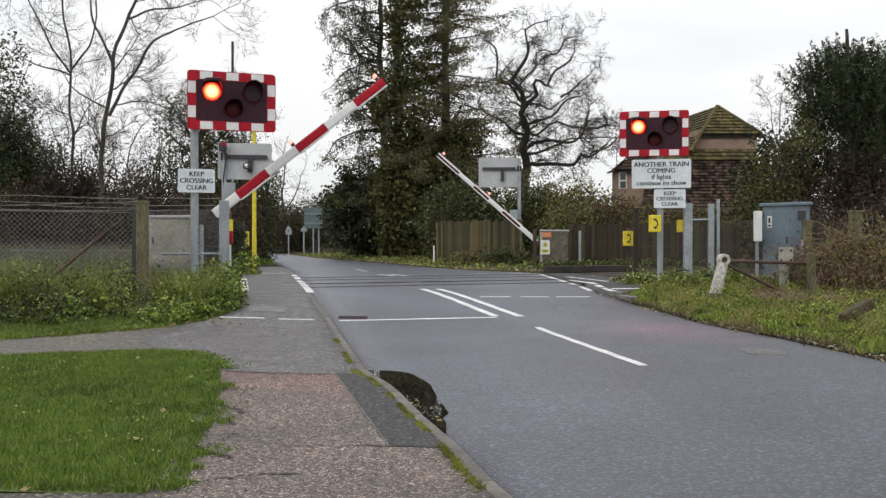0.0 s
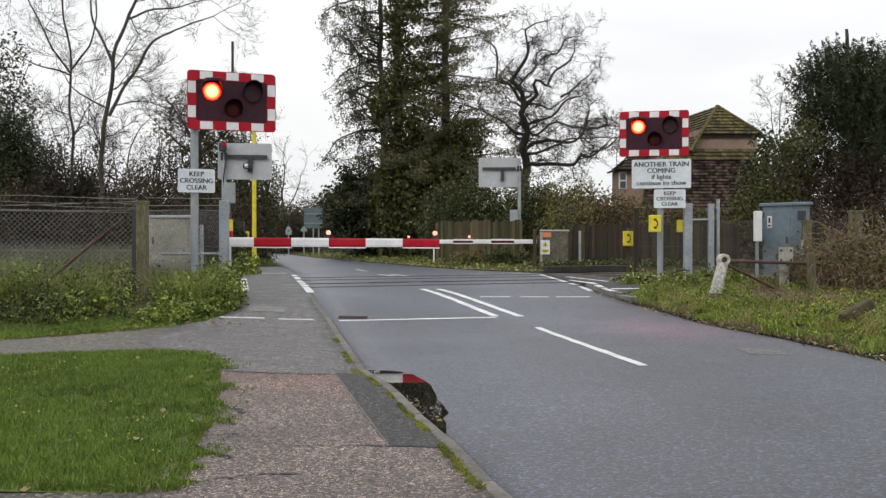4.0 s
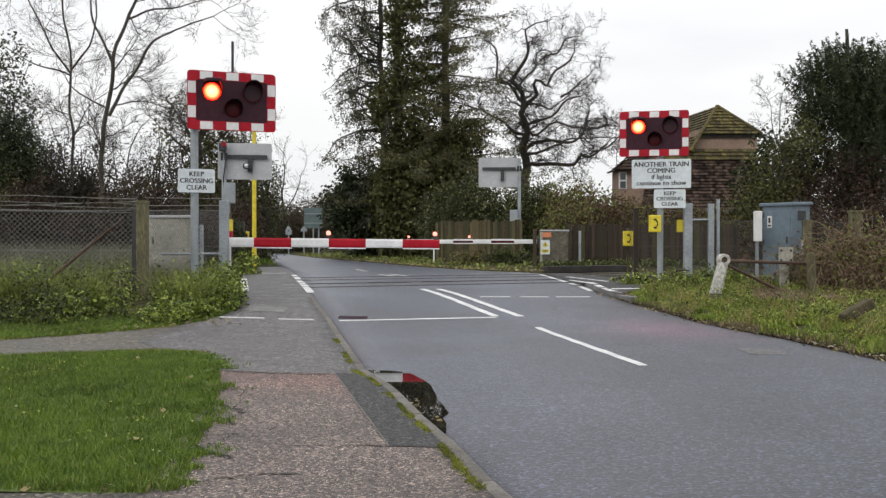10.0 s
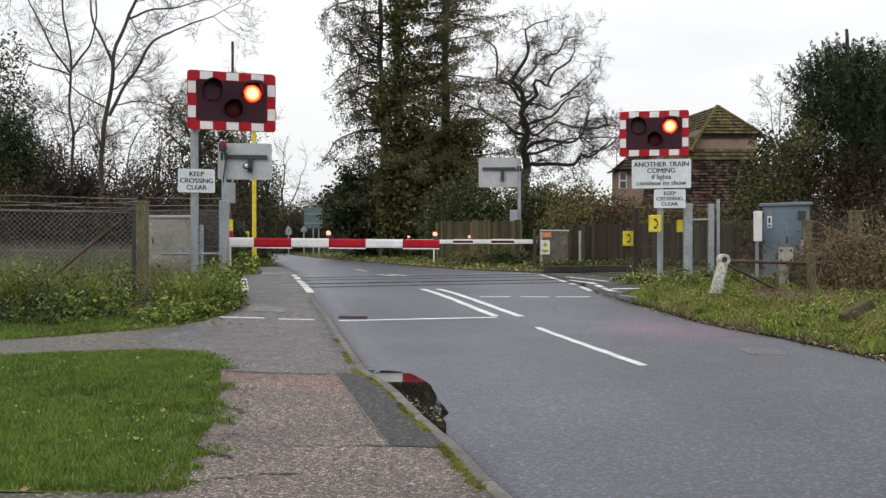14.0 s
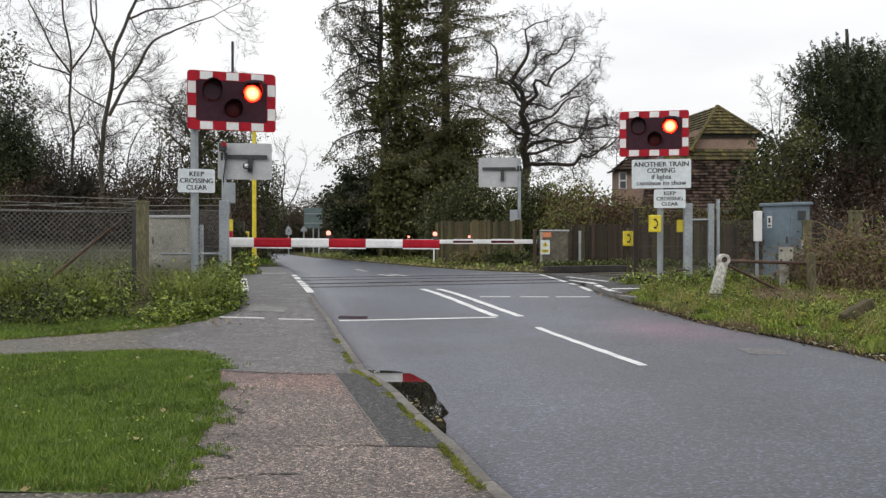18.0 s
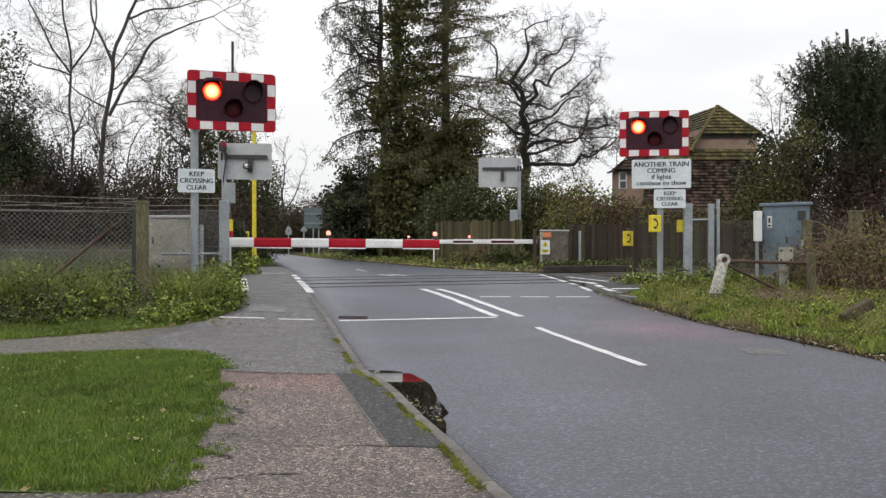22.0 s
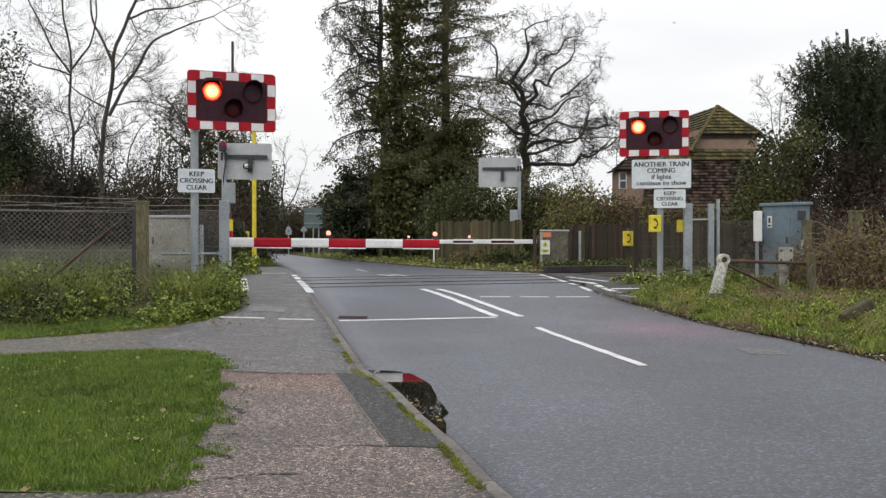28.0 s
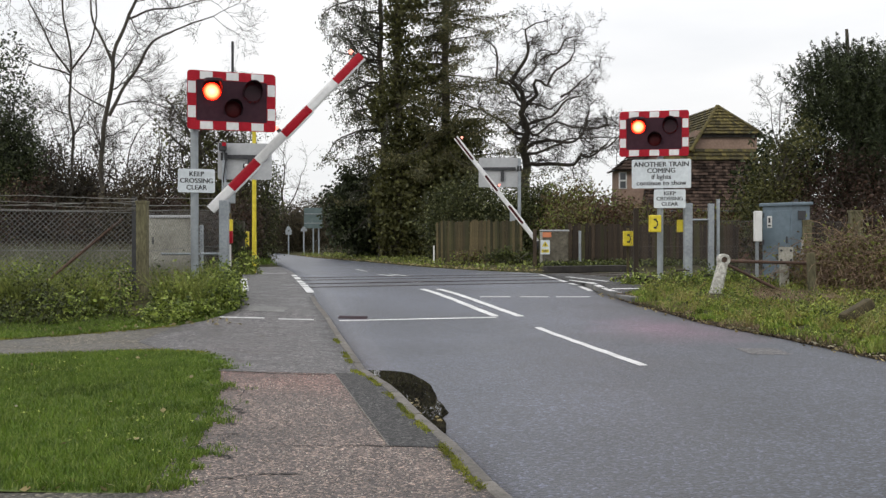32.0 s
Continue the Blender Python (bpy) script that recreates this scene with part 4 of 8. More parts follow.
# ---- the railway ----
def railway():
    for name, n0 in (("track_near", 19.2), ("track_far", 22.6)):
        base = empty(name, Matrix.Translation((0, 0, 0)), "railway track with worn steel rails crossing the road", "railway track", kind="structure")
        for dn in (-0.75, 0.75):
            a, b = on_track(-900, n0 + dn, 0.272), on_track(900, n0 + dn, 0.272)
            rot = Matrix.Rotation(SKEW, 4, "Z")
            c = (a + b) / 2
            part("rail", box(c.x, c.y, 0.245, 1800, 0.07, 0.13, rot), M_RAIL, base)
            for off in (-0.085, 0.085):
                g = on_track(8.3, n0 + dn + off, 0.3055)
                part("flangeway", box(g.x, g.y, 0.281, 9.0, 0.11, 0.05, rot), M_HOOD if n0 < 20 and dn > 0 else M_RUBBER, base)
    rot = Matrix.Rotation(SKEW, 4, "Z")
    for q, ln in ((-446.4, 900), (463.2, 900)):
        c = on_track(q, 20.9)
        bed = part("ballast", box(c.x, c.y, 0.20, ln, 7.6, 0.13, rot), M_BALLAST)
        tagged(bed, "brown stone ballast under the tracks", "ballast", kind="structure")
    for n0 in (20.55, 21.25):
        for q in (-446.6, 464.0):
            c = on_track(q, n0)
            ob = part("conductor_rail", box(c.x, c.y, 0.36, 898, 0.08, 0.12, rot), M_RAIL)
            tagged(ob, "rusty electric conductor rail beside the track", "rail", kind="structure")
    # low dark trough beam by the far track
    c = on_track(15.5, 25.2)
    ob = part("trough_beam", box(c.x, c.y, 0.37, 3.0, 0.35, 0.20, rot, bevel=0.02), M_UNDER)
    tagged(ob, "low dark timber beam beside the far track", "beam")


railway()


# ---- crossing signals ----
# lens drawn a little large, so its shape takes in the lamp's bloom
LENS_R = 0.136


def crossing_signal(x, y, yaw, post_dx, board_z, group):
    """A flashing-light signal: post, chequered board, two hooded red lamps, one amber; added lids blank the reds."""
    z0 = float(land(x, y))
    base = empty("crossing_signal", Matrix.Translation((x, y, z0)) @ Matrix.Rotation(radians(yaw), 4, "Z"),
                 "crossing light signal, black board with red and white border", "crossing signal", group)
    bz = board_z - z0
    part("post", rod((0, 0.06, -0.05), (0, 0.06, bz + 0.2), 0.062, sides=16), M_POST, base, "grey painted post", smooth=False)
    w, h, rim = 1.41, 0.945, 0.148
    cx = post_dx
    board = part("board", rounded_plate(w - 0.01, h - 0.01, 0.03, 0.06), M_BOARD, base)
    board.location = (cx, -0.03, bz)
    # border pieces, red and white in turn
    top = [0.21, 0.233, 0.223, 0.227, 0.21, 0.23, 0.21]
    x0 = -w / 2
    for edge in (1, -1):
        px = x0
        for i, lw in enumerate(top):
            lw = lw * w / sum(top)
            if i in (0, len(top) - 1):
                # rounded corner piece
                sx = -1 if i == 0 else 1
                cbm, rad = bmesh.new(), 0.06
                loop = [(cx + sx * (w / 2 - lw), edge * (h / 2 - rim)), (cx + sx * w / 2, edge * (h / 2 - rim))]
                loop += [(cx + sx * (w / 2 - rad + rad * math.cos(radians(15 * k))), edge * (h / 2 - rad + rad * math.sin(radians(15 * k)))) for k in range(7)]
                loop += [(cx + sx * (w / 2 - lw), edge * h / 2)]
                f = cbm.faces.new([cbm.verts.new((qx, -0.052, bz + qz)) for qx, qz in loop])
                for v in bmesh.ops.extrude_face_region(cbm, geom=[f])["geom"]:
                    if isinstance(v, bmesh.types.BMVert):
                        v.co.y += 0.006
                bmesh.ops.recalc_face_normals(cbm, faces=cbm.faces)
                part("border_piece", cbm, M_RED, base)
            else:
                red = part("border_piece", box(cx + px + lw / 2, -0.049, bz + edge * (h / 2 - rim / 2), lw - 0.002, 0.006, rim - 0.004), M_RED, base)
                if i in (1, 3, 5):
                    part("reflector", box(cx + px + lw / 2, -0.054, bz + edge * (h / 2 - rim / 2), lw - 0.012, 0.004, rim - 0.026, bevel=0.001), M_WHITE, red, "white reflector square")
            px += lw
    for edge in (1, -1):
        pz = h / 2 - rim
        for i, lh in enumerate((0.025, 0.195, 0.195, 0.195, 0.039)):
            red = part("border_piece", box(cx + edge * (w / 2 - rim / 2 + 0.002), -0.049, bz + pz - lh / 2, rim - 0.004, 0.006, lh - 0.002), M_RED, base)
            if i in (1, 3):
                part("reflector", box(cx + edge * (w / 2 - rim / 2 + 0.002), -0.054, bz + pz - lh / 2, rim - 0.026, 0.004, lh - 0.008, bevel=0.001), M_WHITE, red, "white reflector square")
            pz -= lh
    lids = []
    for lx, lz, kind_of in ((-0.32, 0.145, "red"), (0.325, 0.145, "red"), (0.015, -0.125, "amber")):
        lens = bmesh.new()
        bmesh.ops.create_uvsphere(lens, u_segments=28, v_segments=14, radius=LENS_R, matrix=Matrix.Diagonal((1, 0.22, 1, 1)))
        bmesh.ops.delete(lens, geom=[v for v in lens.verts if v.co.y > 0.002], context="VERTS")
        lamp = part("lamp_lens", lens, M_LIT if kind_of == "red" else M_AMBER, base, "round %s signal lens" % kind_of, smooth=True)
        lamp.location = (cx + lx, -0.05, bz + lz)
        # hood: the upper part of a tube
        hood = bmesh.new()
        k, depth, up_by = 20, 0.22, 0.040 if kind_of == "red" else 0.0
        rows = []
        for i in range(k + 1):
            a = radians(-35 + 250 * i / k)
            dd = depth * (0.35 + 0.65 * max(0, math.sin(a)))
            rows.append([hood.verts.new((math.cos(a) * rr, yy, math.sin(a) * rr)) for rr, yy in ((LENS_R + up_by * max(0, math.sin(a)) + 0.014, -0.0), (LENS_R + up_by * max(0, math.sin(a)) + 0.014, -dd), (LENS_R + up_by * max(0, math.sin(a)) + 0.008, -dd), (LENS_R + up_by * max(0, math.sin(a)) + 0.008, 0.0))])
        for a, b in zip(rows[:-1], rows[1:]):
            for c in range(3):
                hood.faces.new((a[c], b[c], b[c + 1], a[c + 1]))
        bmesh.ops.recalc_face_normals(hood, faces=hood.faces)
        ob = part("hood", hood, M_HOOD, base, "dark lamp hood")
        ob.location = (cx + lx, -0.05, bz + lz)
        if kind_of == "red":
            # added lid: hides the ever-lit lens between flashes
            lid = bmesh.new()
            rim = []
            for rr, yy in ((LENS_R * 1.05, 0.045), (LENS_R * 1.05, 0.003), (LENS_R * 0.97, -0.002), (LENS_R * 0.90, 0.002), (0.0005, 0.000)):
                rim.append([lid.verts.new((rr * math.cos(radians(a)), yy, rr * math.sin(radians(a)) - LENS_R - 0.040)) for a in range(0, 360, 12)])
            for r0, r1 in zip(rim[:-1], rim[1:]):
                for i in range(30):
                    lid.faces.new((r0[i], r0[(i + 1) % 30], r1[(i + 1) % 30], r1[i]))
            lid.faces.new(rim[-1])
            bmesh.ops.recalc_face_normals(lid, faces=lid.faces)
            ob = part("lamp_lid", lid, M_SHUT, base, "dark red lid added to blank the lamp between flashes")
            ob.location = (cx + lx, -0.092, bz + lz + LENS_R + 0.040)
            lids.append(ob)
    for dz in (-0.3, 0.3):
        part("bracket", box(cx / 2, 0.02, bz + dz, abs(cx) + 0.3, 0.05, 0.05), M_GALV, base)
    return base, lids


def sign_plate(base, cx, z, w, h, lines, size, name="sign"):
    plate = part(name, rounded_plate(w, h, 0.012, 0.03), M_SIGN, base, "white sign plate with black lettering")
    plate.location = (cx, -0.035, z)
    step = h * 0.86 / len(lines)
    for i, t in enumerate(lines):
        if t:
            lettering("lettering", t, size, M_LETTER, plate, 0, -0.009, h * 0.43 - step * (i + 0.52))
    part("clamp", box(cx, 0.0, z, 0.16, 0.06, 0.05), M_GALV, base)


signal_left, lids_left = crossing_signal(-3.96, 15.35, 21, 0.58, 3.46, "signals facing the road")
zl = float(land(-3.96, 15.35))
sign_plate(signal_left, 0.02, 2.17 - zl, 0.575, 0.375, ("KEEP", "CROSSING", "CLEAR"), 0.108)
part("rod", rod((0.60, 0.02, 3.94 - zl), (0.60, 0.02, 4.44 - zl), 0.021, sides=8), M_LETTER, signal_left, "thin dark rod")
signal_right, lids_right = crossing_signal(4.52, 20.0, -13, -0.13, 3.445, "signals facing the road")
zr = float(land(4.52, 20.0))
sign_plate(signal_right, 0.02, 2.61 - zr, 1.2, 0.6, ("ANOTHER TRAIN", "COMING", "if lights", "continue to show"), 0.142)
sign_plate(signal_right, 0.19, 2.09 - zr, 0.64, 0.385, ("KEEP", "CROSSING", "CLEAR"), 0.112)


def signal_seen_from_behind(x, y, board_px, board_z, w, h, yaw, extra):
    z0 = float(land(x, y))
    base = empty("crossing_signal", Matrix.Translation((x, y, z0)) @ Matrix.Rotation(radians(yaw), 4, "Z"),
                 "back of a crossing light signal, grey board on a grey post", "crossing signal", "signals facing away")
    bz = board_z - z0
    part("post", rod((0, 0.0, -0.05), (0, 0.0, bz + h * 0.47), 0.062, sides=14), M_GALV, base)
    ob = part("board", rounded_plate(w, h, 0.03, 0.05), M_GREYPAINT, base, "plain grey back of the board")
    ob.location = (board_px, 0.10, bz)
    part("cross_bar", box(board_px + (0.0 if extra else 0.02), 0.03, bz + h * 0.12, w * 0.84, 0.05, 0.10), M_DARKMETAL, base, "dark horizontal bracket")
    part("stem", box(board_px + 0.1 * w, 0.02, bz - h * 0.12, 0.13, 0.06, 0.36), M_DARKMETAL, base, "dark bracket stem")
    part("clip", box(0, 0.02, bz + h * 0.12, 0.17, 0.16, 0.2), M_DARKMETAL, base)
    if extra:
        part("lamp_housing", rod((board_px + 0.02, -0.08, bz - 0.13), (board_px + 0.14, -0.2, bz - 0.16), 0.09, 0.06, sides=14), M_DARKMETAL, base)
        part("bell", rod((board_px + 0.03, -0.2, bz - 0.13), (board_px + 0.1, -0.24, bz - 0.15), 0.05, 0.05, sides=12), M_WHITE, base, "small white lens")
        part("warning_bell", box(-0.02, -0.12, bz + 0.36, 0.2, 0.18, 0.22, bevel=0.03), M_DARKMETAL, base, "dark warning bell housing")
        part("bell_cap", box(0.02, -0.22, bz + 0.42, 0.11, 0.05, 0.1, bevel=0.015), M_RED, base)
    part("junction_box", box(0.15 if extra else -0.2, -0.1, bz - (0.86 if extra else 1.65), 0.3, 0.2, 0.55, bevel=0.02), M_POST, base, "small grey junction box")
    if extra:
        cable = [(0.02 + 0.03 * math.sin(i * 0.9), -0.09, bz + 0.3 - 0.16 * i, 0.016) for i in range(9)]
        link_mesh("cable", chain_mesh("cable", [cable], 6), M_LETTER, base, "black cable hanging down the post")
        part("conduit", rod((0.1, -0.06, bz - 1.1), (0.1, -0.06, bz - 1.9), 0.07, 0.06, sides=10), M_POST, base)
    return base


signal_seen_from_behind(-5.83, 25.6, 0.54, 3.35, 1.42, 0.97, 8, True)
signal_seen_from_behind(2.78, 35.0, -0.76, 3.73, 1.45, 1.08, -4, False)


# ---- barriers ----
def barrier(x, y, sign, length, h0, h1, label, bands, first_white, lamps_at):
    """A boom in red and white bands on its pivot; local +x runs along the boom. Returns the keyed arm."""
    z = 1.2
    arm = empty("barrier_boom", Matrix.Translation((x, y, z)), label, "barrier boom")
    edges = bands
    for i, (a, b) in enumerate(zip(edges[:-1], edges[1:])):
        ha, hb = h0 + (h1 - h0) * a / length, h0 + (h1 - h0) * b / length
        bm = bmesh.new()
        ring = []
        for xx, hh in ((a, ha), (b, hb)):
            q = []
            for yy, zz in ((-0.035, -hh / 2), (0.035, -hh / 2), (0.045, -hh * 0.3), (0.045, hh * 0.3), (0.035, hh / 2), (-0.035, hh / 2), (-0.045, hh * 0.3), (-0.045, -hh * 0.3)):
                q.append(bm.verts.new((sign * xx, yy, zz)))
            ring.append(q)
        for k in range(8):
            bm.faces.new((ring[0][k], ring[0][(k + 1) % 8], ring[1][(k + 1) % 8], ring[1][k]))
        bm.faces.new(ring[0])
        bm.faces.new(ring[1])
        bmesh.ops.recalc_face_normals(bm, faces=bm.faces)
        white = (i % 2 == 0) == first_white
        part("white_band" if white else "red_band", bm, M_WHITE if white else M_RED if sign > 0 else M_RED_SHADED, arm)
        # thin white lower edge
        if sign < 0 and not white:
            part("edge_strip", box(sign * (a + b) / 2, 0, (ha + hb) / 4 - 0.012, b - a, 0.098, 0.055), M_WHITE, arm)
            part("edge_strip", box(sign * (a + b) / 2, 0, -(ha + hb) / 4 + 0.012, b - a, 0.098, 0.03), M_WHITE, arm)
        if not white and sign > 0:
            part("edge_strip", box(sign * (a + b) / 2, 0, -(ha + hb) / 4 - 0.012, b - a, 0.07, 0.022), M_WHITE, arm)
    for lx in lamps_at:
        part("lamp_base", rod((sign * lx, 0, h1 * 0.4), (sign * lx, 0, h0 * 0.5 + 0.05), 0.035, sides=12), M_DARKMETAL, arm)
        bm = bmesh.new()
        bmesh.ops.create_uvsphere(bm, u_segments=14, v_segments=8, radius=0.042)
        lens = part("boom_lamp", bm, M_BOOM_LIT, arm, "small lit red lamp", smooth=True)
        lens.location = (sign * lx, 0, h0 * 0.5 + 0.085)
    part("counterweight", box(-sign * 0.35, 0, 0, 0.7, 0.14, 0.26, bevel=0.03), M_DARKMETAL, arm)
    return arm


BOOM_NEAR_AT = (-4.58, 16.7)
BOOM_FAR_AT = (3.08, 31.5)
boom_near = barrier(*BOOM_NEAR_AT, 1, 4.52, 0.17, 0.145, "red and white banded barrier boom with small red lamps", [0.78, 1.30, 1.95, 2.60, 3.24, 3.88, 4.52], True, (2.59, 4.44))
boom_far = barrier(*BOOM_FAR_AT, -1, 4.33, 0.15, 0.13, "red and white banded barrier boom seen from behind", [0.0, 0.75, 1.5, 2.1, 2.75, 3.4, 4.33], True, (2.22, 4.2))


def barrier_machine(x, y, w, d, h, material, label):
    z0 = float(land(x, y))
    base = empty("barrier_machine", Matrix.Translation((x, y, z0)), label, "barrier machine", "barrier machines")
    part("housing", box(0, 0, h / 2, w, d, h, bevel=0.03), material, base)
    part("lid", box(0, 0, h + 0.01, w + 0.05, d + 0.05, 0.05, bevel=0.015), M_GREYPAINT, base)
    part("door_panel", box(0.02, -d / 2 - 0.008, h * 0.5, w * 0.8, 0.012, h * 0.8, bevel=0.004), material, base)
    part("hinge", box(-w * 0.36, -d / 2 - 0.02, h * 0.7, 0.03, 0.03, 0.12), M_DARKMETAL, base)
    part("hinge", box(-w * 0.36, -d / 2 - 0.02, h * 0.25, 0.03, 0.03, 0.12), M_DARKMETAL, base)
    return base


m1 = barrier_machine(-4.63, 16.42, 0.74, 0.36, 1.32, M_CONC, "pale grey barrier machine cabinet behind the mesh fence")
m2 = barrier_machine(3.62, 31.3, 0.85, 0.6, 1.25, M_MACHINE, "brown barrier machine housing with warning labels")
part("corner_post", box(-0.45, -0.30, 0.6, 0.08, 0.08, 1.24, bevel=0.01), M_CONC, m2, "pale corner post")
part("label_plate", box(-0.28, -0.33, 1.12, 0.3, 0.01, 0.16), M_ORANGE, m2, "orange label")
part("text_bar", box(-0.33, -0.369, 0.60, 0.24, 0.006, 0.10), M_YELLOW, m2, "yellow text panel")
part("text_line", box(-0.33, -0.374, 0.62, 0.18, 0.004, 0.018), M_LETTER, m2)
part("text_line", box(-0.33, -0.374, 0.58, 0.14, 0.004, 0.018), M_LETTER, m2)
part("warning_mark", box(-0.33, -0.376, 0.80, 0.03, 0.004, 0.09), M_LETTER, m2, "black warning mark")
part("warning_plate", box(-0.33, -0.36, 0.72, 0.3, 0.012, 0.46), M_SIGN, m2, "white plate with yellow warning triangle")
tri = bmesh.new()
tri.faces.new([tri.verts.new(p) for p in ((-0.44, -0.372, 0.74), (-0.22, -0.372, 0.74), (-0.33, -0.372, 0.92))])
part("triangle", tri, M_YELLOW, m2)
part("side_post", box(-0.45, -0.2, 0.62, 0.12, 0.1, 1.25, bevel=0.01), M_WOODPOST, m2)


# ---- posts, fences, cabinets by the crossing ----
def post_thing(name, x, y, w, d, h, material, label, category, lean=(0, 0), sink=0.1, cap=False, group=""):
    z0 = float(land(x, y))
    bm = box(0, 0, (h - sink) / 2, w, d, h + sink, bevel=min(w, d) * 0.12)
    if cap:
        add_box(bm, 0, 0, h + 0.01, w * 1.12, d * 1.12, 0.05, bevel=0.012)
    ob = part(name, bm, material)
    ob.matrix_world = Matrix.Translation((x, y, z0)) @ Euler((radians(lean[0]), radians(lean[1]), 0)).to_matrix().to_4x4()
    return tagged(ob, label, category, group)


def mesh_fence(name, a, b, height, low, cell, label, posts, wire=0.0045, material=M_WIRE):
    """A chain-link fence: every wire a slim strand; a and b are ground points."""
    a, b = Vector((*a, 0)), Vector((*b, 0))
    length = (b - a).length
    base = empty(name, Matrix.Identity(4), label, "wire fence")
    segs = []

    def at(s, h):
        p = a + (b - a) * (s / length)
        return (p.x, p.y, float(land(p.x, p.y)) + h)
    span = height - low
    k = int(length / cell) + int(span / cell) + 1
    for i in range(-int(span / cell), k):
        for sgn in (1, -1):
            s0 = i * cell if sgn == 1 else i * cell + span
            s1 = s0 + sgn * span
            h0, h1 = low, height
            lo, hi = (s0, s1) if s0 < s1 else (s1, s0)
            if hi < 0 or lo > length:
                continue

            def cut(s):
                return h0 + (h1 - h0) * (s - s0) / (s1 - s0)
            e0, e1 = min(max(s0, 0), length), min(max(s1, 0), length)
            segs.append((*at(e0, cut(e0)), *at(e1, cut(e1)), wire, wire))
    link_mesh("mesh", tube_mesh("mesh", segs, 3), material, base, "rusty chain-link mesh")
    for h in (height, (low + height) / 2):
        n = 8
        line = [(*at(length * i / n, h), wire * 1.6) for i in range(n + 1)]
        link_mesh("line_wire", chain_mesh("line_wire", [line], 4), material, base)
    for s, hh, ww, mtl in posts:
        p = at(s, 0)
        part("fence_post", box(p[0], p[1] + 0.06, p[2] + hh / 2, ww, ww, hh, bevel=0.01), mtl, base)
    return base


post_thing("gate_post", -4.565, 14.6, 0.16, 0.15, 1.57, M_WOODPOST, "tall square mossy timber fence post", "post", cap=True)
post_thing("steel_post", -4.735, 14.75, 0.07, 0.06, 1.66, M_DARKMETAL, "slim dark steel post strapped beside the timber post", "post")
mesh_fence("chain_link_fence", (-4.75, 14.75), (-13.5, 12.0), 1.42, 0.25, 0.078, "chain-link railway fence overgrown at its foot",
           [(2.35, 1.45, 0.09, M_CONC), (4.8, 1.5, 0.09, M_CONC)])
mesh_fence("chain_link_fence", (-4.55, 14.7), (-3.9, 17.2), 1.45, 0.2, 0.075, "short chain-link fence joining the posts by the barrier", [(1.7, 1.2, 0.06, M_GALV)], wire=0.0028)
wires = empty("barbed_wire", Matrix.Identity(4), "slack strands of barbed wire above the mesh fence", "barbed wire")
for hh in (1.45, 1.50, 1.55, 1.59, 1.64):
    rows = []
    for i in range(24):
        t0, t1 = i / 24, (i + 1) / 24
        sag = lambda t: -(0.03 + 0.05 * math.sin(hh * 50) ** 2) * math.sin(math.pi * ((t * 3 + hh * 7) % 1.0))
        rows.append((-4.7 - 8.8 * t0, 14.72 - 2.7 * t0, 0.25 + hh + sag(t0), -4.7 - 8.8 * t1, 14.72 - 2.7 * t1, 0.25 + hh + sag(t1), 0.006, 0.006))
        m = t0
        rows.append((-4.7 - 8.8 * m - 0.03, 14.7 - 2.7 * m, 0.23 + hh + sag(m), -4.7 - 8.8 * m + 0.03, 14.7 - 2.7 * m, 0.28 + hh + sag(m), 0.004, 0.004))
    link_mesh("strand", tube_mesh("strand", rows, 3), M_BARB, wires)
for hh in (1.5, 1.62):
    rows = [(-4.55 + 0.65 * i / 6, 14.7 + 2.5 * i / 6, 0.25 + hh + 0.1 * i / 6, -4.55 + 0.65 * (i + 1) / 6, 14.7 + 2.5 * (i + 1) / 6, 0.25 + hh + 0.1 * (i + 1) / 6, 0.006, 0.006) for i in range(6)]
    link_mesh("strand", tube_mesh("strand", rows, 3), M_BARB, wires)
ob = part("brace_post", rod((-4.92, 14.75, 1.55), (-5.85, 14.2, 0.62), 0.022, 0.024, sides=8), M_RUST)
tagged(ob, "rusty diagonal brace leaning against the fence post", "brace")
post_thing("steel_post", -3.62, 15.9, 0.15, 0.12, 1.62, M_GALV, "square grey galvanised post by the footway", "post")
ob = part("fence_rail", rod((-4.55, 15.5, 1.0), (-3.7, 15.95, 1.0), 0.02, sides=8), M_GALV)
tagged(ob, "thin grey tubular rail between two posts", "rail")


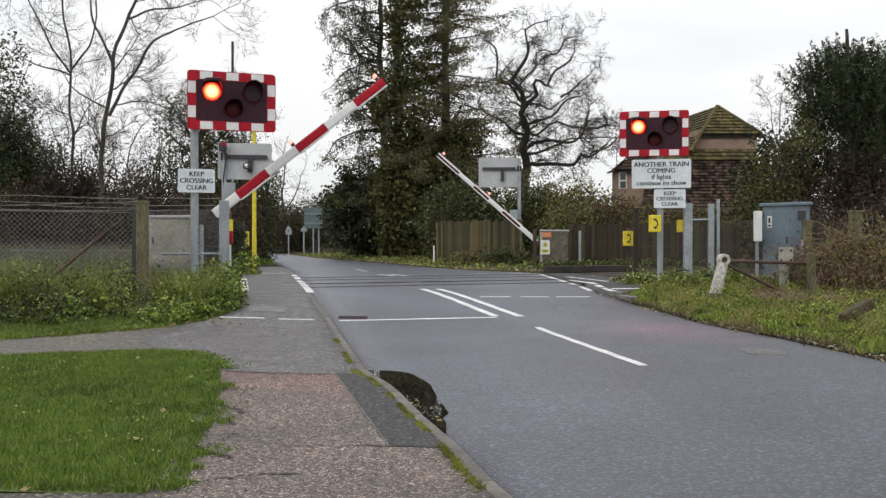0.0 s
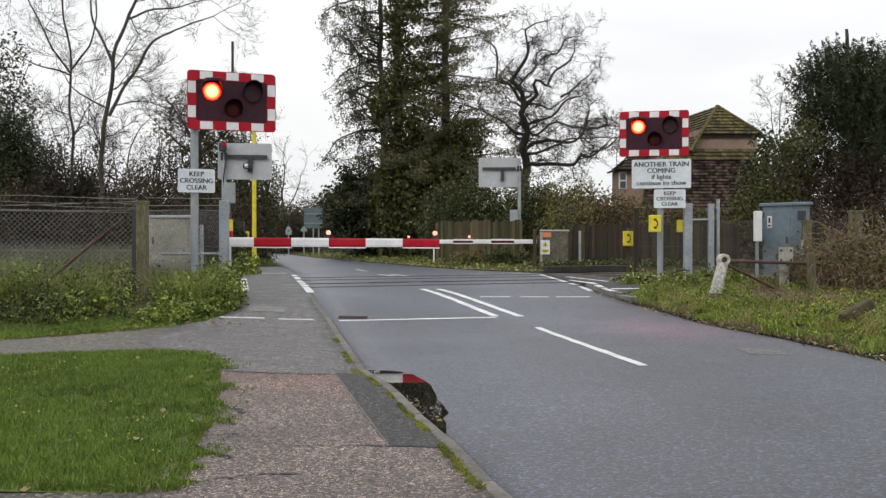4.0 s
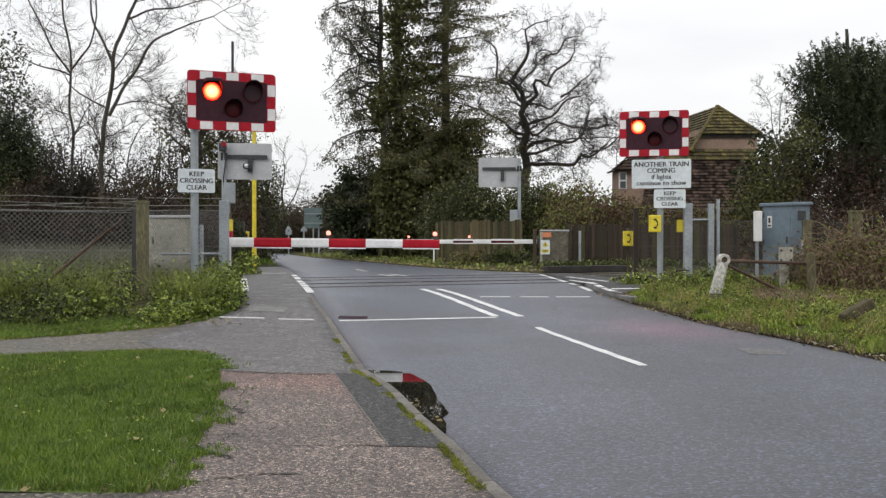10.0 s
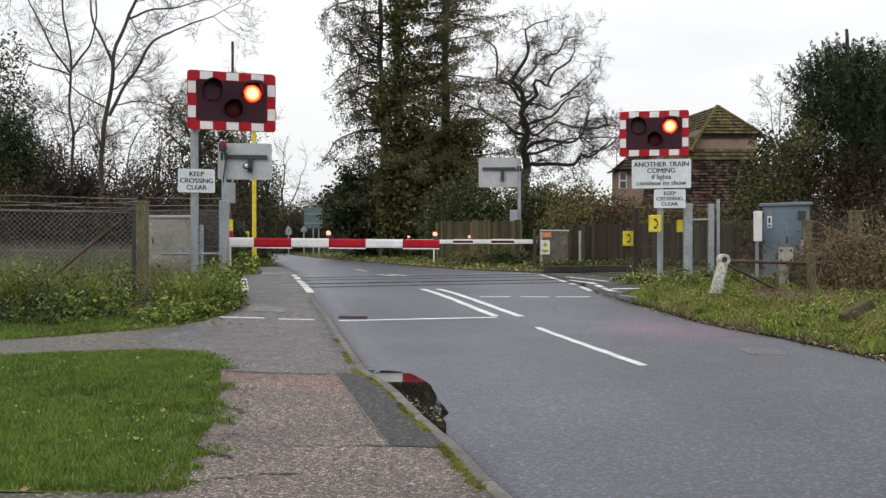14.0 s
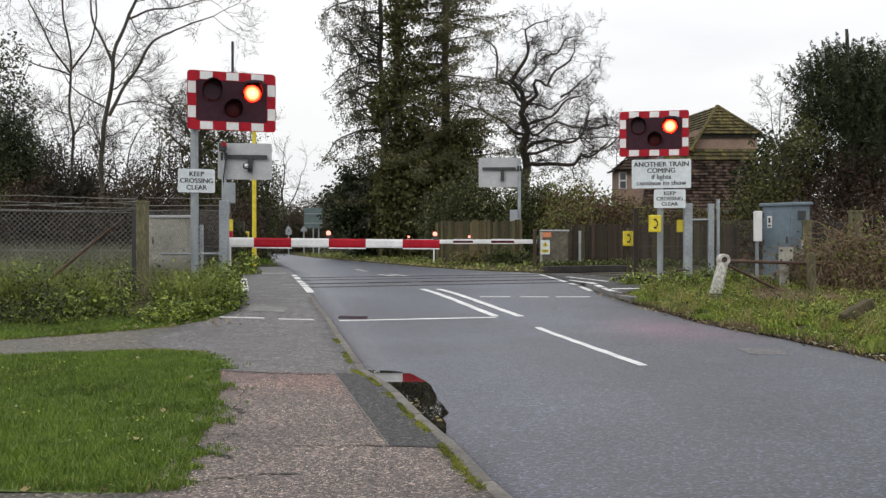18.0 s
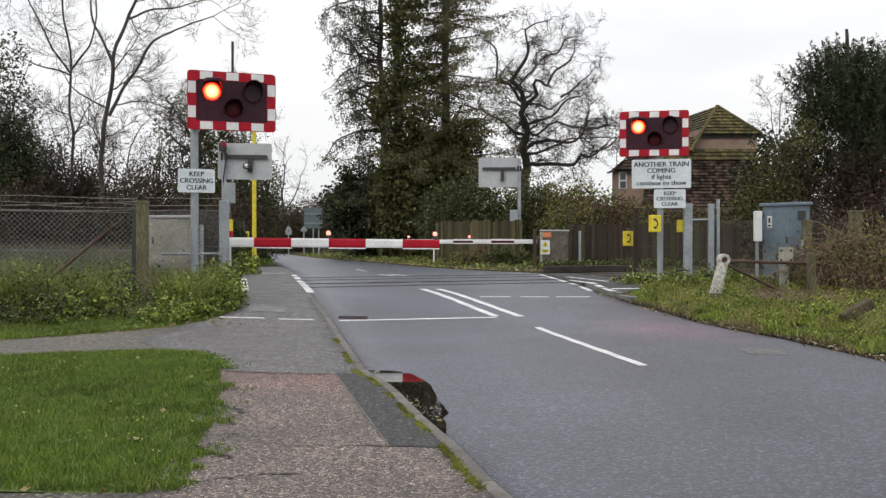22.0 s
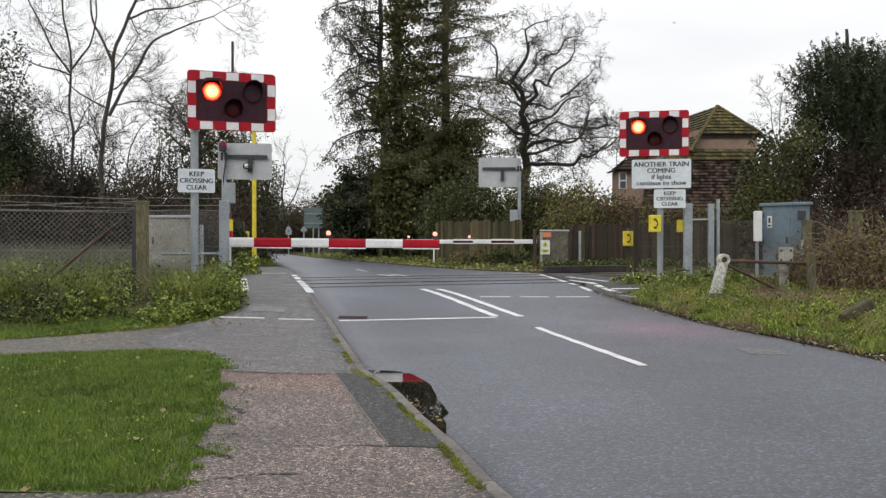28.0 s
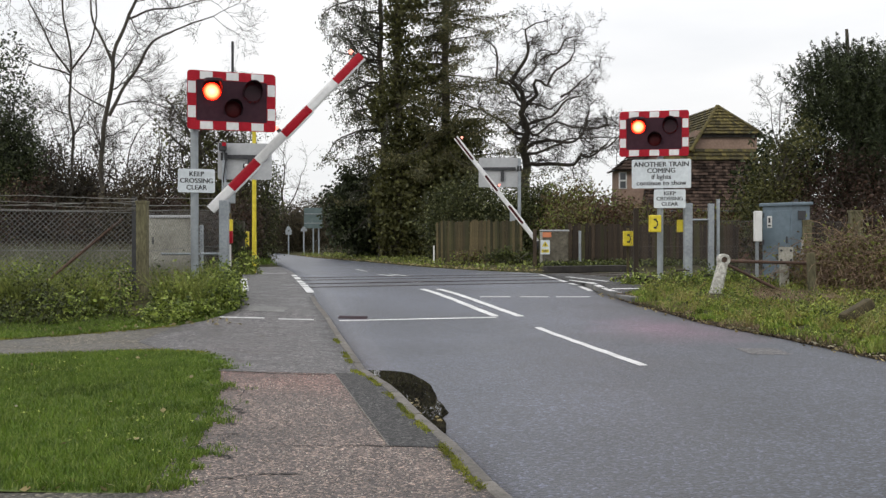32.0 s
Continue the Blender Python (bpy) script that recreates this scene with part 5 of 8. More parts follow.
def phone(x, y, z, scale, label, post_h=0.0, facing=0):
    """A yellow telephone box or plate with a dark receiver drawn on it."""
    base = empty("crossing_telephone", Matrix.Translation((x, y, z)) @ Matrix.Rotation(radians(facing), 4, "Z"), label, "telephone", "crossing telephones")
    part("case", box(0, 0, 0, 0.24 * scale, 0.16 * scale, 0.36 * scale, bevel=0.02 * scale), M_YELLOW, base)
    bm = bmesh.new()
    for i in range(6):
        a0, a1 = radians(-55 + 110 * i / 6), radians(-55 + 110 * (i + 1) / 6)
        add_rod(bm, (0.10 * scale * math.cos(a0) - 0.06 * scale, -0.084 * scale, 0.10 * scale * math.sin(a0)), (0.10 * scale * math.cos(a1) - 0.06 * scale, -0.084 * scale, 0.10 * scale * math.sin(a1)), 0.012 * scale, sides=6)
    add_box(bm, -0.01 * scale, -0.084 * scale, 0.085 * scale, 0.06 * scale, 0.012, 0.04 * scale)
    add_box(bm, -0.01 * scale, -0.084 * scale, -0.085 * scale, 0.06 * scale, 0.012, 0.04 * scale)
    part("receiver_symbol", bm, M_LETTER, base, "black telephone receiver symbol")
    if post_h:
        part("stand", box(0.02, 0.1 * scale + 0.04, -post_h / 2 + 0.12, 0.06, 0.06, post_h + 0.3, bevel=0.01), M_FENCE, base)
    return base


phone(4.36, 19.78, 1.57, 0.98, "yellow telephone cabinet fixed to the signal post")
phone(4.74, 24.6, 1.28, 1.05, "yellow telephone plate with black receiver on a dark post", 1.1)
phone(-5.60, 27.0, 1.27, 1.2, "yellow telephone plate with black receiver beside the far footway", 1.1)
phone(-4.30, 19.2, 1.5, 0.8, "yellow telephone case behind the steel post", 1.2)
plate = part("warning_plate", box(4.98, 20.2, 1.53, 0.13, 0.02, 0.26), M_YELLOW)
tagged(plate, "small yellow warning plate on the mesh gate", "sign")
plate = part("red_lamp_case", box(-3.78, 17.0, 1.28, 0.12, 0.1, 0.22, bevel=0.02), M_RED)
tagged(plate, "small red case on the barrier pedestal", "case")
post_thing("pedestal", -3.80, 17.0, 0.09, 0.09, 0.85, M_FRAME, "slim white pedestal beside the barrier", "post")

ob = part("yellow_pole", rod((-5.42, 27.6, 0.2), (-5.42, 27.6, 4.5), 0.065, 0.055, sides=14), M_YELLOW)
tagged(ob, "tall thin yellow height-warning pole on the far side", "pole")
post_thing("ivy_stump", -5.55, 26.4, 0.2, 0.2, 1.45, M_BARK, "dark ivy-covered post beside the far footway", "post")
post_thing("steel_post", 5.12, 20.1, 0.17, 0.14, 1.72, M_GALV, "stout grey galvanised gate post", "post")
post_thing("steel_post", 5.66, 20.3, 0.12, 0.1, 1.72, M_GALV, "grey galvanised gate post by the cabinet", "post")
post_thing("steel_post", 5.84, 20.4, 0.06, 0.06, 1.82, M_GALV, "slim grey steel post", "post")
post_thing("timber_post", 4.88, 24.3, 0.12, 0.12, 1.75, M_FENCE_DARK, "dark weathered timber post", "post")
post_thing("steel_post", 4.47, 31.4, 0.08, 0.08, 1.25, M_GALV, "slim grey steel post beside the far barrier machine", "post")
post_thing("timber_post", 2.95, 30.9, 0.12, 0.12, 1.3, M_FENCE_DARK, "weathered timber post by the far barrier", "post")
post_thing("marker_post", -0.34, 35.7, 0.06, 0.05, 0.75, M_FRAME, "short white roadside marker post", "post")
ob = part("gate_bar", rod((5.1, 20.1, 1.66), (5.7, 20.3, 1.66), 0.02, sides=8), M_GALV)
tagged(ob, "grey tubular top bar of the gate", "bar")
mesh_fence("chain_link_fence", (5.1, 20.1), (9.5, 21.8), 1.35, 0.1, 0.07, "rusted chain-link fence beside the cabinet", [(2.3, 1.4, 0.07, M_CONC)], wire=0.0026, material=M_WIRE_DARK)
mesh_fence("chain_link_fence", (4.72, 24.2), (12, 27.3), 1.45, 0.1, 0.09, "far chain-link railway fence", [(2.5, 1.5, 0.08, M_CONC), (5.0, 1.5, 0.08, M_CONC)], wire=0.0034, material=M_WIRE_DARK)


def relay_cabinet(x, y, yaw):
    z0 = float(land(x, y)) + 0.06
    base = empty("relay_cabinet", Matrix.Translation((x, y, z0)) @ Matrix.Rotation(radians(yaw), 4, "Z"), "blue-grey metal trackside equipment cabinet with a sloping lid", "equipment cabinet")
    w, d, h = 0.70, 0.60, 1.66
    part("body", box(0, 0, h / 2, w, d, h, bevel=0.02), M_CABINET, base)
    part("lid", box(0, 0, h + 0.02, w + 0.10, d + 0.10, 0.07, Matrix.Rotation(radians(2), 4, "X"), bevel=0.02), M_CABINET, base, "paler overhanging lid")
    door = part("door", box(0.01, -d / 2 - 0.008, h * 0.49, w * 0.88, 0.018, h * 0.88, bevel=0.006), M_CABINET, base)
    for zz in (0.3, 0.85, 1.4):
        part("hinge", rod((-w * 0.43, -d / 2 - 0.02, zz), (-w * 0.43, -d / 2 - 0.02, zz + 0.1), 0.014, sides=8), M_DARKMETAL, door)
    part("handle", box(w * 0.36, -d / 2 - 0.03, 0.95, 0.03, 0.03, 0.14, bevel=0.008), M_DARKMETAL, door)
    lab = part("warning_label", box(-0.16, -d / 2 - 0.02, 1.32, 0.11, 0.006, 0.24), M_FRAME, base, "white electrical warning label")
    part("symbol", box(-0.16, -d / 2 - 0.026, 1.35, 0.045, 0.005, 0.10), M_LETTER, lab)
    part("bar_line", box(-0.16, -d / 2 - 0.026, 1.24, 0.08, 0.005, 0.03), M_LETTER, lab)
    part("side_vent", box(w / 2 + 0.006, 0.02, 1.45, 0.012, 0.25, 0.18), M_DARKMETAL, base)
    part("side_latch", box(w / 2 + 0.015, 0.02, 0.8, 0.03, 0.04, 0.3), M_GREYPAINT, base)
    part("vent_cap", rod((0.2, 0.05, h + 0.05), (0.2, 0.05, h + 0.12), 0.04, sides=10), M_DARKMETAL, base)
    return base


relay_cabinet(7.03, 19.7, -55)
zb = float(land(6.42, 19.6))
meter = empty("meter_cabinet", Matrix.Translation((6.42, 19.6, zb)), "slim white metal box on a grey stand beside the cabinet", "equipment box")
part("case", box(0, 0, 1.28, 0.15, 0.12, 0.62, bevel=0.015), M_FRAME, meter)
part("stand", box(0, 0.05, 0.5, 0.06, 0.05, 1.2, bevel=0.008), M_GALV, meter)


def leaning_rail():
    """An old pipe rail: a white leaning post with an eye at its head, rusty pipes."""
    z0 = float(land(4.9, 17.3)) + 0.05
    base = empty("pipe_rail", Matrix.Translation((4.89, 17.3, z0)), "old white concrete post with rusty pipe rails", "railing")
    lean = Matrix.Rotation(radians(13), 4, "Y")
    bm = bmesh.new()
    rows = []
    for z, w, d in ((-0.1, 0.20, 0.17), (0.10, 0.20, 0.165), (0.34, 0.185, 0.16), (0.56, 0.17, 0.155), (0.66, 0.165, 0.15)):
        c = 0.03
        loop = ((-w / 2 + c, -d / 2), (w / 2 - c, -d / 2), (w / 2, -d / 2 + c), (w / 2, d / 2 - c), (w / 2 - c, d / 2), (-w / 2 + c, d / 2), (-w / 2, d / 2 - c), (-w / 2, -d / 2 + c))
        rows.append([bm.verts.new((x + random.uniform(-0.006, 0.006), y, z)) for x, y in loop])
    for a, b in zip(rows[:-1], rows[1:]):
        for i in range(8):
            bm.faces.new((a[i], a[(i + 1) % 8], b[(i + 1) % 8], b[i]))
    bm.faces.new(rows[-1])
    bmesh.ops.recalc_face_normals(bm, faces=bm.faces)
    bmesh.ops.transform(bm, matrix=lean, verts=bm.verts)
    part("white_post", bm, M_OLDWHITE, base, "flaking white painted concrete post")
    head = lean @ Vector((0, 0, 0.71))
    eye = bmesh.new()
    rings = []
    for i in range(24):
        a = radians(15 * i)
        rings.append([eye.verts.new((head.x + r * math.cos(a), y, head.z + r * math.sin(a))) for r, y in ((0.055, -0.075), (0.10, -0.075), (0.108, -0.06), (0.108, 0.07), (0.055, 0.07))])
    for i in range(24):
        a, b = rings[i], rings[(i + 1) % 24]
        for c in range(5):
            eye.faces.new((a[c], b[c], b[(c + 1) % 5], a[(c + 1) % 5]))
    bmesh.ops.recalc_face_normals(eye, faces=eye.faces)
    part("post_head", eye, M_OLDWHITE, base, "rounded white head with an eye for the pipe")
    part("collar", rod((head.x, -0.05, head.z), (head.x, 0.05, head.z), 0.054, sides=14), M_RUST, base)
    part("pipe", rod((head.x, 0.0, head.z - 0.02), (2.02, 0.45, 0.61), 0.030, sides=10), M_RUST, base, "rusty horizontal pipe")
    part("pipe", rod((head.x + 0.02, -0.02, head.z - 0.07), (1.50, 0.2, 0.0), 0.028, sides=10), M_RUST, base, "rusty sloping pipe")
    return base


leaning_rail()
stub = post_thing("concrete_stub", 6.43, 18.1, 0.15, 0.12, 0.94, M_CONC, "short concrete post with a bolted grey plate", "post")
pl = part("plate", box(0.0, -0.075, 0.79, 0.27, 0.02, 0.33, bevel=0.006), M_CONC, stub, "grey plate with four dark holes")
for dx, dz in ((-0.08, 0.1), (0.1, 0.1), (-0.08, -0.08), (0.1, -0.08)):
    part("bolt", rod((dx - 0.01, -0.098, 0.79 + dz), (dx - 0.01, -0.083, 0.79 + dz), 0.022, sides=8), M_DARKMETAL, pl)
post_thing("timber_post", 6.74, 17.5, 0.125, 0.13, 0.90, M_WOODPOST, "mossy short timber post in the brambles", "post", lean=(0, -3))
post_thing("timber_post", 7.36, 19.5, 0.19, 0.17, 1.40, M_WOODPOST, "mossy timber post with domed top beside the cabinet", "post", cap=True)
post_thing("timber_post", 8.37, 19.5, 0.23, 0.2, 1.62, M_WOODPOST, "mossy timber post with a pointed top", "post", cap=True)
fallen = part("fallen_post", box(0, 0, 0, 0.47, 0.15, 0.14, bevel=0.04), M_FENCE)
fallen.matrix_world = Matrix.Translation((5.30, 12.3, 0.315)) @ Euler((0, radians(-26), radians(14))).to_matrix().to_4x4()
tagged(fallen, "weathered post lying aslant in the grass", "fallen post")


def board_fence(name, a, b, height, material, label, bw=0.12):
    a, b = Vector((*a, 0)), Vector((*b, 0))
    d = b - a
    k = int(d.length / bw)
    base = empty(name, Matrix.Identity(4), label, "wooden fence")
    turn = Matrix.Rotation(math.atan2(d.y, d.x), 4, "Z")
    boards = []
    for mtl in (material, material, M_FENCE_ALGAE):
        me = bpy.data.meshes.new("board")
        bm = box(0, 0, 0.5, bw - 0.008, 0.022, 1.0)
        bm.to_mesh(me)
        bm.free()
        me.materials.append(mtl)
        boards.append(me)
    for i in range(k):
        p = a + d * (i + 0.5) / k
        ob = new("board", random.choice(boards))
        ob.parent = base
        h = height + random.uniform(-0.05, 0.05)
        ob.matrix_local = Matrix.Translation((p.x, p.y + random.uniform(-0.012, 0.012), float(land(p.x, p.y)) - 0.02)) @ turn @ Matrix.Rotation(radians(random.uniform(-1, 1)), 4, "Y") @ Matrix.Diagonal((1, 1, h, 1))
    for hh in (0.35, height - 0.3):
        c = (a + b) / 2
        part("rail", box(c.x, c.y + 0.05, float(land(c.x, c.y)) + hh, d.length, 0.05, 0.08, turn), material, base)
    return base


board_fence("board_fence", (-0.25, 36.6), (2.75, 33.2), 1.68, M_FENCE, "weathered olive-brown close-board timber fence")
board_fence("board_fence", (4.15, 32.6), (10.6, 34.5), 1.5, M_FENCE_DARK, "dark timber fence behind the far barrier")


def road_sign(x, y, w, h, z, shape, label):
    z0 = float(land(x, y))
    base = empty("road_sign", Matrix.Translation((x, y, z0)), label, "road sign", "signs beyond the crossing")
    part("post", rod((0, 0, 0), (0, 0, z - z0), 0.05, sides=8), M_GALV, base)
    if shape == "triangle":
        bm = bmesh.new()
        f = bm.faces.new([bm.verts.new((px, -0.06, z - z0 + pz)) for px, pz in ((-w / 2, -h * 0.2), (w / 2, -h * 0.2), (w / 2, h * 0.15), (0, h * 0.62), (-w / 2, h * 0.15))])
        r = bmesh.ops.extrude_face_region(bm, geom=[f])
        for v in r["geom"]:
            if isinstance(v, bmesh.types.BMVert):
                v.co.y += 0.03
        bmesh.ops.recalc_face_normals(bm, faces=bm.faces)
        part("face", bm, M_POST, base)
    else:
        ob = part("face", rounded_plate(w, h, 0.03, 0.05), M_SIGNGREEN, base, "grey-green sign back")
        ob.location = (0, -0.06, z - z0)
        for dz in (-h * 0.25, h * 0.2):
            part("rail", box(0, -0.09, z - z0 + dz, w * 0.95, 0.03, 0.05), M_POST, base)
        part("post", rod((w * 0.3, 0, 0), (w * 0.3, 0, z - z0), 0.05, sides=8), M_GALV, base)
    return base


road_sign(-10.6, 66.0, 0.42, 0.85, 1.85, "triangle", "small grey pointed sign on a post by the bend")
road_sign(-8.5, 63.0, 1.2, 1.35, 2.75, "plate", "large grey-green sign on two posts by the bend")
road_sign(-9.05, 62.5, 0.4, 0.4, 1.95, "triangle", "small pale sign beside the large one")


# ---- the house beyond the railway ----
def roof_plane(base, p00, p10, p01, p11, rows, cols, material, name="tile", thick=0.035):
    """Courses of tiles on a sloping quad; p0x is the eaves, p1x the ridge. Each tile overlaps the one below."""
    p00, p10, p01, p11 = (Vector(p) for p in (p00, p10, p01, p11))
    nrm = (p10 - p00).cross(p01 - p00).normalized()
    if nrm.z < 0:
        nrm = -nrm
    bm = bmesh.new()
    for r in range(rows):
        t0, t1 = r / rows, (r + 1.25) / rows
        for c in range(cols):
            off = 0.5 if r % 2 else 0.0
            s0, s1 = (c + off) / cols, (c + off + 0.96) / cols
            if s0 >= 1:
                continue
            s1 = min(s1, 1.0)

            def q(s, t):
                return p00.lerp(p10, s).lerp(p01.lerp(p11, s), min(t, 1.0))
            j = nrm * random.uniform(0, 0.012)
            lo0, lo1, hi0, hi1 = q(s0, t0) + nrm * thick + j, q(s1, t0) + nrm * thick + j, q(s0, t1) + j, q(s1, t1) + j
            v = [bm.verts.new(x) for x in (lo0, lo1, hi1, hi0, lo0 - nrm * thick, lo1 - nrm * thick)]
            bm.faces.new(v[:4])
            bm.faces.new((v[0], v[4], v[5], v[1]))
    bed = bmesh.new()
    corners = []
    for p in (p00, p10, p11, p01):
        if all((p - c).length > 1e-4 for c in corners):
            corners.append(p)
    bed.faces.new([bed.verts.new(c - nrm * 0.03) for c in corners])
    part("roof_felt", bed, M_UNDER, base)
    ob = part(name, bm, material, base)
    return tagged(ob, kind="stuff")


def house():
    base = empty("house", Matrix.Translation((11.5, 48.0, 0.25)), "brick house with mossy brown tiled roofs beyond the railway", "house")
    part("wing_wall", box(-1.38, 1.6, 2.3, 2.47, 1.8, 4.6), M_RENDER, base, "pinkish brown brick wing")
    part("wall", box(1.4, 4.4, 1.5, 6.0, 6.0, 3.0), M_BRICK, base, "red-brown lower brick wall")
    part("gable_wall", box(3.2, 4.5, 5.32, 3.2, 5.2, 2.8), M_RENDER, base, "pinkish brown upper brick wall")
    roof = new("roof")
    roof.parent = base
    tagged(roof, "brown tiled roof grown over with moss")
    under = bmesh.new()
    under.faces.new([under.verts.new(p) for p in ((-1.7, -0.5, 2.4), (4.5, -0.5, 2.4), (4.5, 1.62, 5.5), (-0.6, 1.62, 5.5))])
    under.faces.new([under.verts.new(p) for p in ((1.6, 1.75, 6.44), (4.9, 1.75, 6.44), (4.6, 8.6, 6.44), (1.3, 8.6, 6.44))])
    part("roof_felt", under, M_UNDER, roof)
    # long slope down to the front
    roof_plane(roof, (-1.78, -0.62, 2.5), (4.6, -0.62, 2.5), (-0.7, 1.6, 5.6), (4.6, 1.6, 5.6), 19, 31, M_TILE, thick=0.06)
    roof_plane(roof, (-0.7, 1.15, 5.1), (4.6, 1.15, 5.1), (-0.7, 1.6, 5.74), (4.6, 1.6, 5.74), 3, 22, M_TILE_MOSS, "ridge_tile", thick=0.075)
    # wing roof
    roof_plane(roof, (-2.8, 0.35, 4.55), (-0.3, 0.35, 4.55), (-1.55, 1.6, 5.6), (-0.3, 1.6, 5.6), 6, 12, M_TILE, thick=0.07)
    roof_plane(roof, (-2.8, 2.9, 4.55), (-2.8, 0.35, 4.55), (-1.55, 2.2, 5.6), (-1.55, 1.6, 5.6), 6, 12, M_TILE, thick=0.07)
    # upper hipped roof
    apex, back = (2.95, 2.7, 8.1), (2.35, 7.6, 8.1)
    roof_plane(roof, (1.89, 1.7, 6.5), (4.95, 1.7, 6.5), apex, apex, 9, 13, M_TILE_MOSS, thick=0.075)
    roof_plane(roof, (0.2, 9.2, 5.5), (1.1, 1.0, 5.5), back, apex, 15, 26, M_TILE_MOSS, thick=0.075)
    roof_plane(roof, (4.95, 1.7, 6.5), (4.6, 8.6, 6.5), apex, back, 9, 22, M_TILE_MOSS, thick=0.075)
    for a, b in (((1.1, 1.0, 5.55), apex), ((4.95, 1.7, 6.55), apex)):
        part("hip_tiles", rod(a, b, 0.09, 0.09, sides=8), M_TILE_MOSS, roof)
    part("eaves_board", box(3.42, 1.8, 6.42, 3.0, 0.06, 0.14), M_UNDER, base)
    win = part("window", box(-2.40, 0.68, 4.05, 0.40, 0.08, 0.85), M_FRAME, base, "small white-framed window")
    part("pane", box(-2.40, 0.63, 4.25, 0.28, 0.02, 0.34), M_GLASS, win)
    part("pane", box(-2.40, 0.63, 3.83, 0.28, 0.02, 0.34), M_GLASS, win)
    part("gutter", rod((-1.75, -0.68, 2.45), (4.6, -0.68, 2.45), 0.06, sides=8), M_DARKMETAL, base)
    return base


house()


# ---- trees ----
def bare_tree(name, x, y, limbs, label, seed, twig=(1.6, 3), step=0.45, trunk_mat=M_BARK, wiggle=0.28, up=0.06, ivy=None, fine=0.016, gnarl=0.05, thick=1.0):
    """A leafless tree: given main limbs (local x, z, depth), branches and twigs grown on them."""
    rng = np.random.default_rng(seed)
    z0 = float(land(x, y)) - 0.1
    base = empty(name, Matrix.Translation((x, y, z0)), label, "tree")
    first = True
    twigs, ends = [], []
    for line, r0, r1 in limbs:
        r0, r1 = r0 * thick, r1 * thick
        rows, samples = limb([(p[0], p[2] if len(p) > 2 else 0.0, p[1]) for p in line], r0, r1, rng, gnarl)
        link_mesh("trunk" if first else "limb", chain_mesh("limb", [rows], 8), trunk_mat, base)
        first = False
        for p, d, r, t in samples:
            if p.z < 2.0 or (r0 > 0.139 and t < 0.45):
                continue
            if rng.uniform() < step * 0.62:
                side = Vector(rng.normal(size=3))
                nd = (d * 0.5 + side.normalized()).normalized()
                grow(twigs, ends, p, nd, twig[0] * rng.uniform(0.6, 1.2), max(fine, r * 0.5), twig[1] - 1, rng, wiggle, up)
        grow(twigs, ends, Vector(samples[-1][0]), samples[-1][1], twig[0], max(fine, r1 * 0.9), twig[1] - 1, rng, wiggle, up)
    tagged(link_mesh("crown", tube_mesh("crown", twigs, 3), M_TWIG, base, "open crown of bare twigs"), kind="stuff")
    if ivy:
        link_mesh("ivy", leaf_mesh("ivy", np.concatenate([clumps(rng, n, c, r, 14, 0.22) for n, c, r in ivy]), 0.16, rng), M_IVY, base, "dark ivy climbing the trunk")
    return base


def leafy(name, x, y, lumps, material, leaf, label, seed, trunk=None, per=16, spread=0.22, category="shrub", slim=0.55, stems=0, spires=(), holes=()):
    """A shrub or tree of leaf clumps with gaps; lumps are (count, centre, radii) in local metres."""
    rng = np.random.default_rng(seed)
    z0 = float(land(x, y)) - 0.05
    base = empty(name, Matrix.Translation((x, y, z0)), label, category)
    pts = np.concatenate([clumps(rng, n, c, r, per, spread) for n, c, r in lumps])
    if spires:
        pts = np.concatenate([pts] + [shoots(rng, n, c, r, ln, 60) for n, c, r, ln in spires])
    for hx, hz, rx, rz in holes:
        gap = ((pts[:, 0] - hx) / rx) ** 2 + ((pts[:, 2] - hz) / rz) ** 2 + 0.35 * np.sin(pts[:, 0] * 9) * np.sin(pts[:, 2] * 11)
        pts = pts[gap > rng.uniform(0.6, 1.0, len(pts))]
    pts = pts[pts[:, 2] > 0.03]
    link_mesh("crown", leaf_mesh("crown", pts, leaf, rng, slim=slim), material, base)
    rows = []
    if trunk:
        h, r = trunk
        rr, _ = limb([(0, 0, -0.1), (0.1, 0, h * 0.5), (0, 0.1, h)], r, r * 0.25, rng, 0.04)
        link_mesh("trunk", chain_mesh("trunk", [rr], 8), M_BARK, base)
    for n, c, rad in lumps:
        for _ in range(3 + stems):
            tip = Vector(c) + Vector(rng.normal(size=3) * np.asarray(rad) * 0.45)
            foot = Vector((c[0] * 0.35 + rng.normal() * 0.15, c[1] * 0.35, max(0.0, c[2] - rad[2] * 1.1)))
            rr, _ = limb([foot, foot.lerp(tip, 0.5) + Vector((0, 0, 0.2)), tip], 0.05, 0.012, rng, 0.06)
            rows.append(rr)
    tagged(link_mesh("branching", chain_mesh("branching", rows, 5), M_BARK, base, "branching woody stems"), kind="stuff")
    return base


